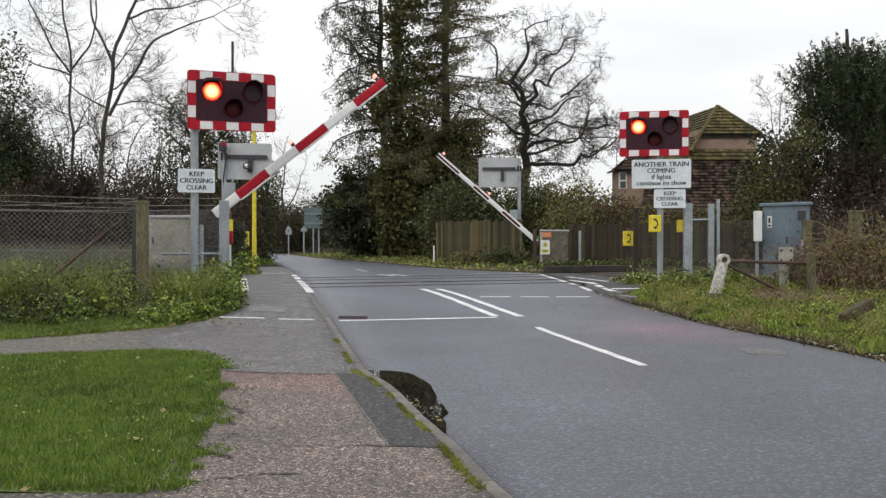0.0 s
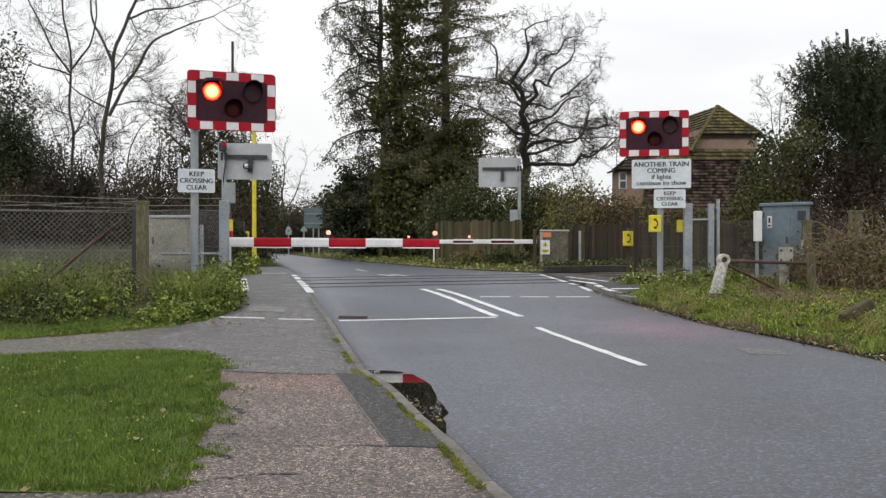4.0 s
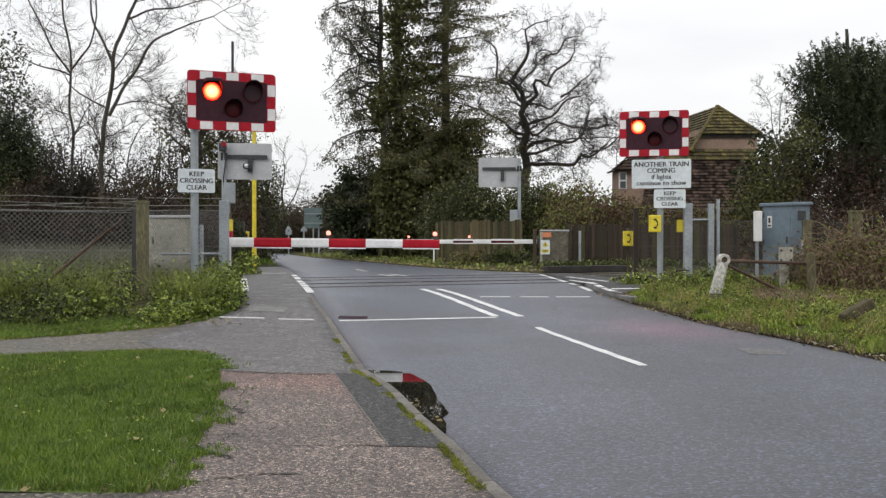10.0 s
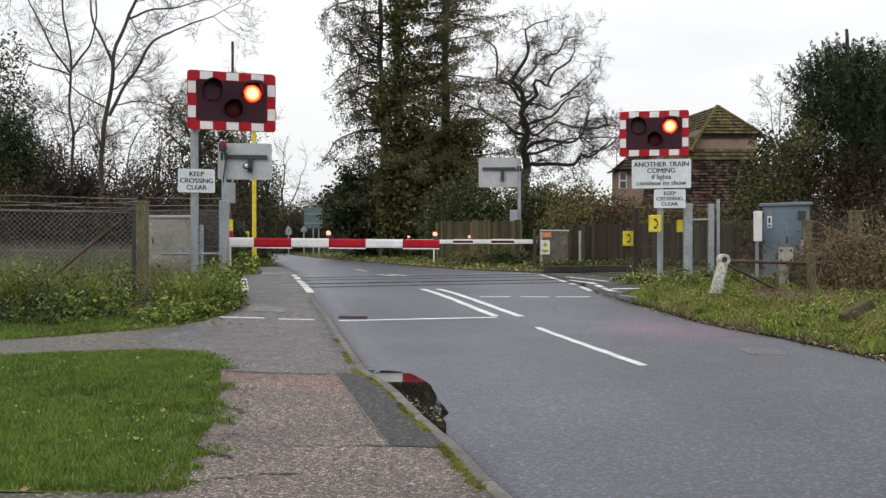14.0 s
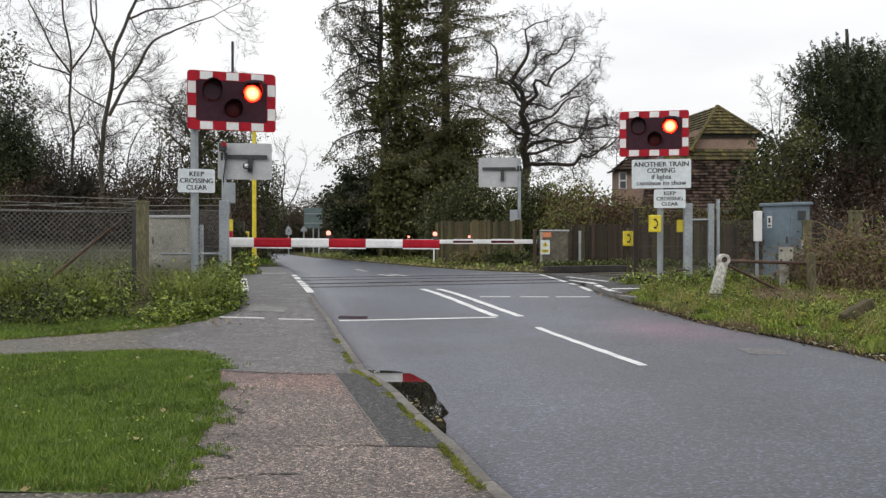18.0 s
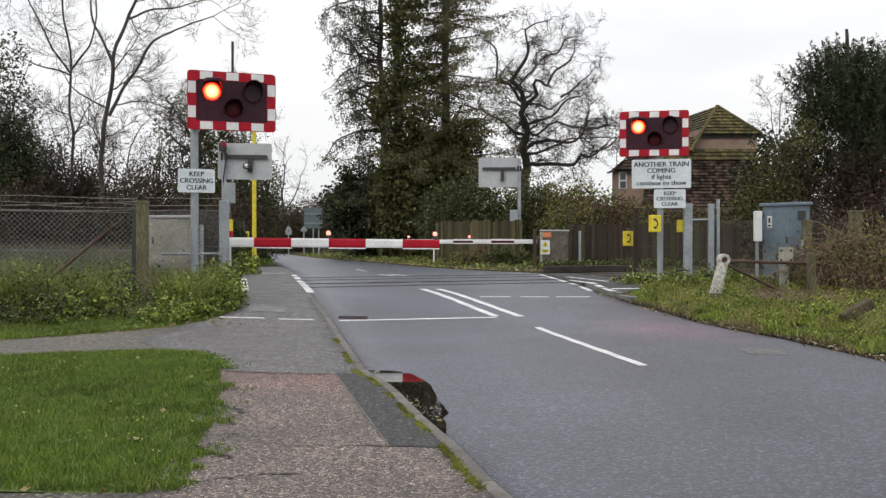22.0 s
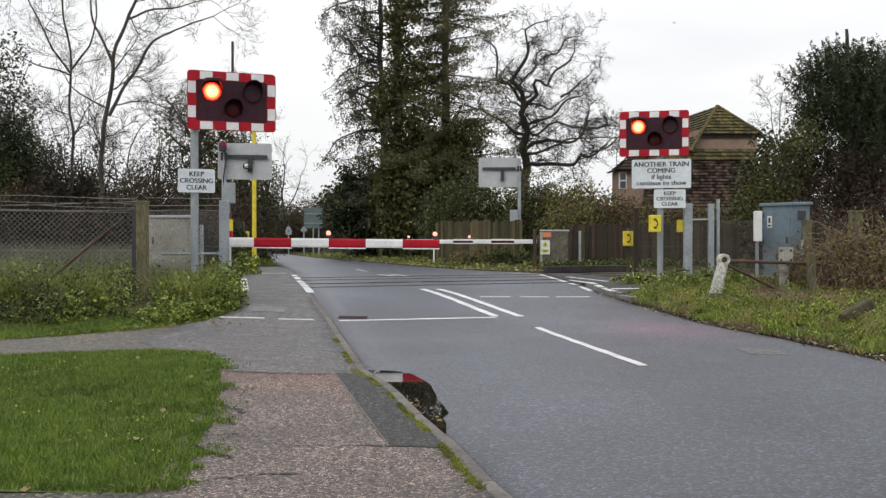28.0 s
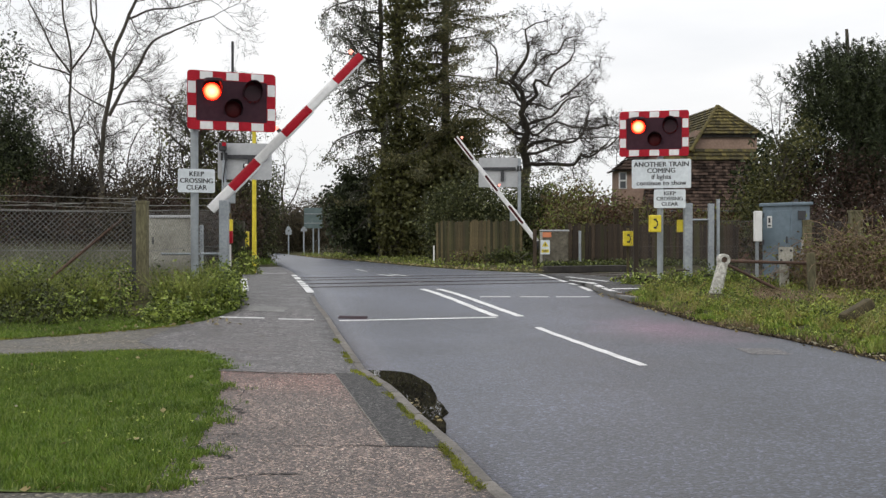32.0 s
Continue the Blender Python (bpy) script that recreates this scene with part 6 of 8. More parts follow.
def conifer(name, x, y, height, spread_low, label, seed, bare_below=4.0):
    """A tall open conifer: drooping tiers of branches with hanging needle sprays."""
    rng = np.random.default_rng(seed)
    z0 = float(land(x, y)) - 0.1
    base = empty(name, Matrix.Translation((x, y, z0)), label, "tree")
    rr, _ = limb([(0, 0, 0), (0.1, 0, height * 0.5), (0, 0, height)], 0.32, 0.03, rng, 0.03)
    link_mesh("trunk", chain_mesh("trunk", [rr], 10), M_BARK, base)
    rows, pts = [], []
    h = bare_below
    while h < height - 0.4:
        t = (h - bare_below) / (height - bare_below)
        for _ in range(int(rng.integers(4, 7))):
            a = rng.uniform(0, 2 * np.pi)
            ln = spread_low * (1 - t) ** 0.75 * rng.uniform(0.3, 1.5) + 0.3
            p = Vector((0, 0, h))
            d = Vector((math.cos(a), math.sin(a), rng.uniform(-0.05, 0.35)))
            steps = max(3, int(ln / 0.35))
            for i in range(steps):
                q = p + d.normalized() * ln / steps
                rows.append((*p, *q, 0.035 * (1 - i / steps) + 0.006, 0.035 * (1 - (i + 1) / steps) + 0.005))
                d = d + Vector((rng.normal() * 0.12, rng.normal() * 0.12, -0.10 + 0.26 * (i / steps)))
                p = q
                if i > 0 or h > 6:
                    k = 52
                    s = rng.normal(size=(k, 3)) * np.array([0.18, 0.18, 0.06])
                    s[:, 2] -= np.abs(rng.normal(size=k)) * 0.19
                    pts.append(np.array(p)[None, :] + s)
        h += rng.uniform(0.28, 0.60)
    stem = rng.uniform(bare_below, height - 1.0, 420)
    c = np.stack([rng.normal(size=420) * 0.30, rng.normal(size=420) * 0.30, stem], 1)
    pts.append((c[:, None, :] + rng.normal(size=(420, 16, 3)) * np.array([0.15, 0.15, 0.10])).reshape(-1, 3))
    tagged(link_mesh("branching", tube_mesh("branching", rows, 4), M_TWIG, base, "drooping branches"), kind="stuff")
    link_mesh("crown", leaf_mesh("crown", np.concatenate(pts), 0.17, rng, slim=0.22), M_CONIFER, base, "dark green needle sprays")
    return base


def drooping_tree(name, x, y, label, seed):
    """Crooked dark limbs off a tall trunk, hung with narrow sprays of leaves."""
    rng = np.random.default_rng(seed)
    base = empty(name, Matrix.Translation((x, y, float(land(x, y)) - 0.1)), label, "tree")
    stem, _ = limb([(0, 0, 0), (0.1, 0, 6), (-0.1, 0.1, 12), (0.1, 0, 18)], 0.2, 0.07, rng, 0.04)
    link_mesh("trunk", chain_mesh("trunk", [stem], 8), M_BARK, base)
    rows, pts = [], []
    for i in range(100):
        h = 3.0 + 13.4 * i / 99 + rng.normal() * 0.2
        a = math.pi + rng.normal() * 0.9 if rng.uniform() < 0.74 else rng.uniform(-0.9, 0.9)
        ln = rng.uniform(0.9, 3.9) * (1.0 if math.cos(a) < 0 else 0.6)
        p, d = Vector((0, 0, h)), Vector((math.cos(a), 0.7 * math.sin(a), rng.uniform(-0.1, 0.75)))
        steps = max(4, int(ln / 0.27))
        thick = 0.016 + 0.014 * ln
        for j in range(steps):
            q = p + d.normalized() * ln / steps
            rows.append((*p, *q, thick * (1 - 0.85 * j / steps), thick * (1 - 0.85 * (j + 1) / steps)))
            d = d.normalized() + Vector((rng.normal() * 0.24, rng.normal() * 0.24, rng.normal() * 0.26 - 0.14 * j / steps))
            p = q
            if rng.uniform() < 0.25 + 0.6 * j / steps:
                # a side twig that hangs over, with its spray of leaves
                drop, k = rng.uniform(0.3, 1.0), int(rng.integers(30, 66))
                e = p + Vector((rng.normal() * 0.2, rng.normal() * 0.2, -drop))
                rows.append((*p, *e, 0.012, 0.006))
                s = rng.uniform(0, 1, k)[:, None]
                pts.append(np.array(p) + s * np.array(e - p) + rng.normal(size=(k, 3)) * np.array([0.13, 0.13, 0.10]))
    tagged(link_mesh("branching", tube_mesh("branching", rows, 4), M_TWIG, base, "crooked dark limbs and hanging twigs"), kind="stuff")
    link_mesh("crown", leaf_mesh("crown", np.concatenate(pts), 0.14, rng, slim=0.36), M_SILVER, base, "hanging sprays of narrow leaves")
    return base


bare_tree("bare_tree", -12.8, 36.0, [
    ([(0, 0), (0.0, 3.0), (0.06, 5.1), (0.34, 6.6), (0.45, 8.0), (0.95, 9.2), (1.5, 10.3), (2.2, 13.2)], 0.140, 0.043),
    ([(0.3, 5.7), (1.06, 7.2), (1.75, 8.2), (2.32, 8.75), (3.2, 9.1), (4.2, 9.5)], 0.085, 0.025),
    ([(0.42, 7.7), (-0.2, 9.1), (-0.5, 10.4), (-0.9, 12.6)], 0.060, 0.025),
    ([(1.0, 9.3), (2.0, 9.75), (3.0, 9.85), (3.8, 10.1)], 0.051, 0.021),
    ([(0.2, 6.0), (-1.0, 6.6, 0.6), (-2.0, 7.6, 0.9)], 0.043, 0.017),
    ([(0.5, 6.1), (1.6, 6.3, 0.5), (2.6, 5.9, 0.8)], 0.034, 0.015)],
    "tall leafless tree with forked trunk beyond the railway", 11, twig=(1.2, 4), step=0.42, wiggle=0.2, thick=0.85, fine=0.013)
bare_tree("bare_tree", -14.8, 38.2, [
    ([(0, 0), (0.0, 4.0), (0.02, 7.8), (-0.15, 9.2), (-0.34, 10.8), (-0.6, 14.0)], 0.098, 0.034),
    ([(0.02, 7.6), (-0.9, 7.95), (-1.84, 8.35), (-2.7, 8.9)], 0.051, 0.017),
    ([(0.0, 7.7), (-0.6, 8.7), (-1.35, 9.98), (-2.2, 11.6)], 0.060, 0.025),
    ([(0.02, 7.8), (0.45, 8.4), (0.83, 9.0), (1.0, 10.3), (1.3, 12.5)], 0.060, 0.025),
    ([(0.0, 5.0), (0.8, 6.4), (1.6, 7.0)], 0.043, 0.017)],
    "slender leafless tree beyond the railway", 12, twig=(1.2, 4), step=0.42, thick=0.75, wiggle=0.2, fine=0.013)
bare_tree("oak_tree", 4.3, 52.0, [
    ([(0, 0), (0.0, 5.0), (0.1, 7.8), (-0.3, 9.4), (0.0, 10.6), (0.4, 11.6)], 0.281, 0.056),
    ([(0.06, 5.15), (1.25, 5.35), (2.6, 5.15), (3.1, 5.8), (3.7, 5.7), (4.3, 6.2)], 0.101, 0.040),
    ([(0.05, 5.7), (1.1, 5.9, -0.6), (1.9, 6.1, -0.9), (2.8, 6.5, -1.0), (3.9, 6.6, -1.0)], 0.070, 0.028),
    ([(0.1, 7.0), (1.0, 6.95, 0.8), (1.9, 7.5, 1.0), (2.9, 7.3, 1.2), (3.6, 7.8, 1.2)], 0.070, 0.028),
    ([(0.0, 8.2), (0.9, 8.5, 0.8), (1.7, 8.4, 1.0), (2.5, 9.1, 1.2)], 0.062, 0.024),
    ([(-0.2, 9.4), (0.5, 10.2, 0.4), (0.8, 11.0, 0.6), (1.4, 11.4, 0.6)], 0.062, 0.024),
    ([(0.06, 6.0), (1.4, 6.55, 0.6), (2.6, 6.7, 0.9), (3.4, 7.4, 1.0), (4.0, 7.9, 1.2)], 0.094, 0.036),
    ([(-0.1, 8.0), (0.4, 8.7, -0.4), (0.7, 9.4, -0.6), (1.5, 9.6, -0.8), (1.9, 10.3, -1.0), (2.4, 10.8, -1.0)], 0.094, 0.036),
    ([(0.0, 7.2), (1.2, 7.6, -0.8), (2.3, 8.4, -1.2), (3.1, 8.8, -1.0)], 0.078, 0.028),
    ([(0.3, 11.2), (0.5, 12.3), (1.2, 13.0)], 0.055, 0.024),
    ([(1.0, 10.9, 0.6), (1.9, 11.3, 0.6), (2.3, 12.1, 0.8), (3.0, 12.3, 0.8)], 0.055, 0.024),
    ([(2.2, 9.0, 1.2), (3.0, 9.4, 1.2), (3.3, 10.2, 1.0), (4.0, 10.5, 1.0)], 0.052, 0.022),
    ([(3.3, 7.3, 1.0), (4.2, 7.2, 0.8), (4.7, 7.9, 0.8), (5.2, 7.8, 0.8)], 0.052, 0.022),
    ([(3.6, 5.7), (4.6, 6.4), (5.1, 6.2)], 0.048, 0.022),
    ([(-0.1, 8.6), (-1.2, 10.0, 0.5), (-1.7, 12.0, 0.8)], 0.078, 0.032),
    ([(0.0, 6.8), (-1.4, 7.4, -0.6), (-2.4, 8.8, -0.8)], 0.078, 0.028)],
    "gnarled leafless oak behind the hedge", 13, twig=(1.1, 4), step=0.95, wiggle=0.6, up=0.0, fine=0.028, gnarl=0.17, thick=1.22)
bare_tree("bare_tree", -14.5, 86.0, [
    ([(0, 0), (0.1, 3.0), (0.2, 5.4), (0.3, 8.0)], 0.16, 0.04), ([(0.1, 3.4), (1.2, 5.0), (1.8, 7.0)], 0.08, 0.03), ([(0.1, 3.0), (-1.2, 4.6), (-1.8, 6.4)], 0.08, 0.03)],
    "small far leafless tree by the bend", 14, twig=(1.7, 3), step=0.5)
bare_tree("bare_tree", -10.6, 41.0, [
    ([(0, 0), (0.1, 4.0), (0.3, 5.9)], 0.16, 0.07), ([(0.2, 5.2), (0.7, 6.4), (1.2, 6.9)], 0.07, 0.03), ([(0.2, 5.0), (-0.6, 6.3), (-1.0, 7.0)], 0.07, 0.03), ([(0.2, 4.6), (1.3, 5.6), (2.0, 6.0)], 0.06, 0.03), ([(0.2, 4.6), (-1.0, 5.4), (-1.5, 5.8)], 0.06, 0.03)],
    "ivy-clad tree with twiggy crown behind the signal", 15, twig=(0.9, 4), step=1.0, up=0.03,
    ivy=[(120, (0.2, 0, 3.2), (1.0, 0.9, 2.4)), (60, (0.9, 0.2, 5.2), (0.9, 0.7, 0.9)), (34, (-0.8, 0.1, 5.4), (1.0, 0.7, 1.5)), (14, (-0.6, 0, 6.8), (0.8, 0.7, 0.6))])

conifer("conifer", 0.05, 48.0, 19.5, 4.5, "tall dark conifer with open drooping branches", 21)
leafy("ivy_tree", -2.3, 47.0, [(420, (0.3, 0, 2.8), (1.4, 1.2, 3.2)), (90, (0.0, 0, 7.0), (0.5, 0.5, 2.6)), (80, (0.05, 0, 11.0), (0.45, 0.5, 2.8)), (60, (0.1, 0, 14.5), (0.7, 0.6, 2.0)), (36, (-0.8, 0, 7.6), (0.6, 0.5, 0.8)), (44, (0.9, 0.2, 9.2), (0.7, 0.5, 1.4)), (34, (0.8, 0, 12.6), (0.6, 0.5, 1.0)), (80, (1.1, 0.3, 6.4), (0.8, 0.6, 1.5)), (340, (2.0, 0.5, 2.6), (1.7, 1.2, 3.0)), (260, (2.7, 0.4, 4.4), (1.7, 1.0, 1.7)), (40, (3.5, 0.2, 6.4), (1.0, 0.8, 0.8))],
      M_IVY, 0.22, "tall trunk thickly clad in dark ivy beside the road", 22, trunk=(16, 0.3), per=18, spread=0.24, category="tree")
drooping_tree("grey_leaved_tree", -3.1, 48.6, "tall tree with thin drooping grey-green leaves", 23)
leafy("evergreen_bush", -4.3, 50.0, [(560, (0, 0, 2.4), (1.75, 1.5, 2.5)), (260, (1.6, 0, 2.0), (1.2, 1.2, 2.0))], M_EVERGREEN, 0.22, "dense dark evergreen bush beside the road", 24, per=20, spread=0.22)
leafy("evergreen_bush", 13.9, 40.0, [(420, (0, 0, 2.6), (1.4, 1.2, 2.7))], M_EVERGREEN, 0.2, "dark evergreen bush beside the house", 29, per=18, spread=0.22)
leafy("evergreen_tree", 15.8, 37.5, [(520, (0.1, 0, 4.5), (1.75, 1.9, 2.8)), (340, (2.2, 0.5, 4.3), (2.2, 2.0, 3.0)), (230, (-0.6, 0, 6.7), (1.2, 1.1, 1.5)), (190, (1.4, 0, 6.6), (1.4, 1.2, 1.5)), (60, (0.0, 0, 7.4), (0.4, 0.5, 0.9)), (300, (-0.8, 0.3, 2.6), (1.9, 1.0, 2.0)), (90, (-1.6, 0, 4.8), (0.6, 0.8, 1.3))],
      M_EVERGREEN, 0.12, "large dark evergreen tree above the brambles", 25, trunk=(9.2, 0.25), per=40, spread=0.15, category="tree", slim=0.34,
      spires=[(110, (-0.8, 0, 6.9), (1.1, 1.0, 1.1), 0.9), (26, (-0.05, 0, 7.8), (0.35, 0.5, 0.8), 0.8), (90, (1.2, 0, 7.2), (1.0, 0.9, 1.0), 0.9), (80, (-1.05, 0, 5.6), (0.8, 1.0, 1.6), 0.9), (90, (2.7, 0, 6.6), (1.4, 1.0, 1.5), 0.9), (60, (0.2, -1.4, 5.6), (1.8, 0.5, 1.8), 1.0)],
      holes=[(-1.75, 3.75, 0.24, 0.32), (-1.3, 4.2, 0.2, 0.16)])
bare_tree("sapling", 13.75, 38.6, [([(0, 0), (0.0, 3.0), (-0.2, 5.2), (-0.1, 6.9)], 0.045, 0.015), ([(-0.1, 4.4), (-0.5, 5.6), (-0.7, 6.4)], 0.03, 0.012)],
          "thin leafless sapling beside the evergreen tree", 99, twig=(0.65, 4), step=0.8, fine=0.011)
leafy("evergreen_tree", 18.6, 38.5, [(560, (0, 0, 4.8), (2.4, 2.2, 3.2)), (160, (0.2, 0, 7.0), (1.4, 1.2, 1.5)), (220, (-1.5, 0, 6.4), (1.2, 1.1, 1.7))], M_EVERGREEN, 0.13, "dark evergreen tree beside the larger one", 26, trunk=(8.0, 0.22), per=34, spread=0.2, category="tree",
      spires=[(60, (0.2, 0, 7.2), (1.4, 1.2, 1.4), 0.9), (60, (0, 0, 5.0), (2.2, 2.0, 3.0), 0.9)])
leafy("red_brown_bush", 15.0, 35.8, [(620, (0.3, 0, 2.3), (2.8, 1.2, 1.9)), (420, (3.4, 0, 2.4), (1.8, 1.2, 2.0))], M_RUST_LEAF, 0.105, "reddish brown shrub under the evergreen tree", 27, per=16, spread=0.25, stems=20, holes=[(-0.95, 3.6, 0.28, 0.38), (0.9, 3.3, 0.2, 0.15)])
leafy("thin_shrub", 12.1, 36.0, [(130, (0.3, 0, 3.0), (0.9, 0.8, 1.7)), (70, (1.2, 0, 4.4), (0.7, 0.6, 1.3)), (340, (0, 0, 1.6), (1.7, 1.0, 1.7))], M_IVY, 0.13, "thin straggling green shrub in front of the house", 28, per=14, spread=0.25, stems=8)
for i, (hx, hy, hz, rx) in enumerate(((0.9, 39.2, 2.1, 2.0), (3.3, 38.5, 1.9, 1.5), (5.0, 38.0, 1.9, 1.6), (6.6, 37.6, 1.5, 1.5), (8.2, 37.4, 1.15, 1.4))):
    leafy("hedge_shrub", hx, hy, [(620, (0, 0, hz * 0.65), (rx, 1.1, hz * 0.8)), (170, (0.3, 0, hz * 1.2), (rx * 0.8, 0.7, hz * 0.5))], (M_HEDGE_GREEN, M_HEDGE_GREEN, M_HEDGE, M_HEDGE_RED, M_HEDGE_RED)[i],
          0.115, "overgrown %s hedge shrub with mottled leaves" % ("green", "green", "yellow-brown", "russet", "russet")[i], 30 + i, per=22, spread=0.2, stems=14)
for i, (hx, hy, hz) in enumerate(((4.6, 34.3, 1.9), (5.9, 34.6, 2.0), (7.2, 35.0, 1.9), (8.5, 35.3, 1.8), (9.8, 35.7, 1.7))):
    leafy("russet_shrub", hx, hy, [(260, (0, 0, hz * 0.75), (1.0, 0.6, hz * 0.45)), (60, (0.1, -0.5, hz * 0.72), (0.9, 0.35, 0.3))], (M_HEDGE, M_HEDGE_RED)[i % 2],
          0.10, "twiggy russet shrub leaning over the dark timber fence", 140 + i, per=14, spread=0.16, stems=30)
SCRUB = [(-16.4, 36.0, 4.0, 1.2, M_EVERGREEN), (-17.2, 36.5, 6.4, 1.9, M_EVERGREEN), (-20.0, 37.0, 6.8, 2.2, M_EVERGREEN), (-23.5, 37.5, 6.0, 2.4, M_EVERGREEN)]
for i in range(12):
    SCRUB.append((-21.5 + 1.22 * i, 35.2 + 0.5 * math.sin(i * 2.3), 2.0 + 0.5 * math.sin(i * 1.7), 1.3, (M_SCRUB, M_HEDGE, M_DRY)[(i * 2) % 3] if i < 5 else (M_SCRUB, M_RUST_LEAF)[i % 2]))
for i in range(9):
    SCRUB.append((-19.0 + 1.25 * i, 41.5 + math.sin(i * 1.3), 3.6 + 0.7 * math.sin(i * 2.9), 1.6, (M_SCRUB, M_RUST_LEAF, M_SCRUB)[i % 3]))
SCRUB += [(-16.7, 40.0, 4.4, 1.3, M_SCRUB), (-15.5, 40.6, 3.3, 1.2, M_SCRUB), (-18.0, 35.0, 3.4, 1.6, M_HEDGE_GREEN), (-16.6, 34.6, 2.6, 1.2, M_HEDGE_GREEN), (12.6, 33.6, 1.7, 1.5, M_RUST_LEAF), (15.2, 33.2, 1.9, 1.7, M_RUST_LEAF), (17.6, 33.0, 1.9, 1.6, M_SCRUB), (-9.6, 40.0, 3.0, 1.5, M_IVY), (-11.0, 44.0, 2.4, 1.5, M_HEDGE), (-9.1, 42.5, 5.2, 1.0, M_HEDGE_GREEN), (-8.2, 43.0, 3.6, 0.8, M_HEDGE_GREEN)]
for i, (hx, hy, hz, rx, mt) in enumerate(SCRUB):
    green = mt is M_EVERGREEN
    leafy("evergreen_bush" if green else "scrub_shrub", hx, hy, [(320 if green else 330, (0, 0, hz * 0.5), (rx, 1.3, hz * 0.6)), (130 if green else 60, (0.4, 0, hz * 0.95), (rx * 0.7, 0.9, hz * 0.4))], mt, 0.125 if green else 0.11,
          "dark evergreen bush beyond the railway" if green else "tangled winter scrub beyond the railway", 50 + i, per=32 if green else 17, spread=0.22, stems=16)
# thin bare saplings standing in the scrub
for i in range(7):
    sx = -18.5 + 1.5 * i
    bare_tree("sapling", sx, 39.0 + 0.8 * math.sin(i * 3), [([(0, 0), (0.1, 2.0), (0.2 * math.sin(i), 4.2), (0.4 * math.sin(i * 2), 5.6)], 0.05, 0.02), ([(0.05, 1.5), (0.8 * math.cos(i), 3.2), (1.1 * math.cos(i), 4.8)], 0.035, 0.015)],
              "thin leafless sapling in the railway scrub", 90 + i, twig=(1.3, 3), step=0.7)
rng = np.random.default_rng(70)
far_pts = []
for i in range(420):
    a = rng.uniform(0, 2 * np.pi)
    r = rng.uniform(95, 150)
    cx, cy = r * math.cos(a), r * math.sin(a) + 10
    hgt = rng.uniform(3, 8)
    far_pts.append(clumps(rng, 14, (cx, cy, hgt * 0.5), (5.0, 5.0, hgt * 0.5), 7, 0.8))
ob = link_mesh("far_woods", leaf_mesh("far_woods", np.concatenate(far_pts), 1.1, rng), M_SCRUB)
tagged(ob, "distant winter hedges and woods round the fields", "woods", kind="stuff")
far_pts = []
for i in range(60):
    t = i / 59
    far_pts.append(clumps(rng, 120, (-22 + 15 * t, 84 - 14 * t + rng.normal(), 1.6 + rng.uniform(0, 1.2)), (1.6, 1.4, 1.7), 14, 0.3))
ob = link_mesh("far_hedge", leaf_mesh("far_hedge", np.concatenate(far_pts), 0.16, rng, slim=0.4), M_SCRUB)
tagged(ob, "dark olive-brown winter hedge along the bend", "hedge", kind="stuff")


leafy("weed_clump", -5.35, 26.2, [(60, (0, 0, 0.3), (0.35, 0.3, 0.35))], M_WEED, 0.09, "green weed clump at the foot of the post", 120, per=14, spread=0.09)
leafy("ivy_clump", -5.62, 26.35, [(60, (0, 0, 0.8), (0.2, 0.2, 0.75))], M_EVERGREEN, 0.09, "dark ivy clinging to the post", 121, per=14, spread=0.07)
leafy("weed_clump", 2.2, 32.6, [(80, (0, 0, 0.35), (0.8, 0.3, 0.4))], M_NETTLE, 0.10, "dark green weed clump in front of the timber fence", 122, per=14, spread=0.1)
leafy("weed_clump", 0.9, 34.2, [(50, (0, 0, 0.25), (0.7, 0.3, 0.3))], M_HEDGE, 0.10, "brownish weeds in front of the timber fence", 123, per=14, spread=0.1)
leafy("weed_clump", 4.0, 19.3, [(60, (0, 0, 0.12), (0.5, 0.3, 0.2))], M_WEED, 0.07, "green weeds round the signal post", 124, per=14, spread=0.07)


# tall weeds along the back of the roadside bank
for i, (wx, wy, wh) in enumerate(((4.75, 19.2, 0.30), (5.25, 19.0, 0.42), (5.75, 19.0, 0.40), (6.15, 18.7, 0.30), (6.75, 18.6, 0.36))):
    leafy("weed_clump", wx, wy, [(60, (0, 0, wh * 0.6), (0.30, 0.22, wh * 0.75))], (M_WEED, M_BROADLEAF)[i % 2], 0.055, "tall green weed clump behind the old pipes", 160 + i, per=16, spread=0.06)


# ---- grass and weeds ----
def scatter(rng, k, x0, x1, y0, y1, keep, lift):
    x, y = rng.uniform(x0, x1, k), rng.uniform(y0, y1, k)
    ok = keep(x, y)
    x, y = x[ok], y[ok]
    return np.stack([x, y, land(x, y) + lift(x, y)], 1)


def lawn_keep(x, y):
    edge = np.interp(y, [4.2, 5.0, 5.6, 7.1, 8.4, 9.6], [-1.22, -1.32, -1.45, -1.72, -2.03, -2.4])
    return (x < edge + 0.06 * np.sin(y * 9) + 0.04 * np.sin(y * 23)) & (y > 4.27) & (y < path_lo(x) + 0.03 * np.sin(x * 11))


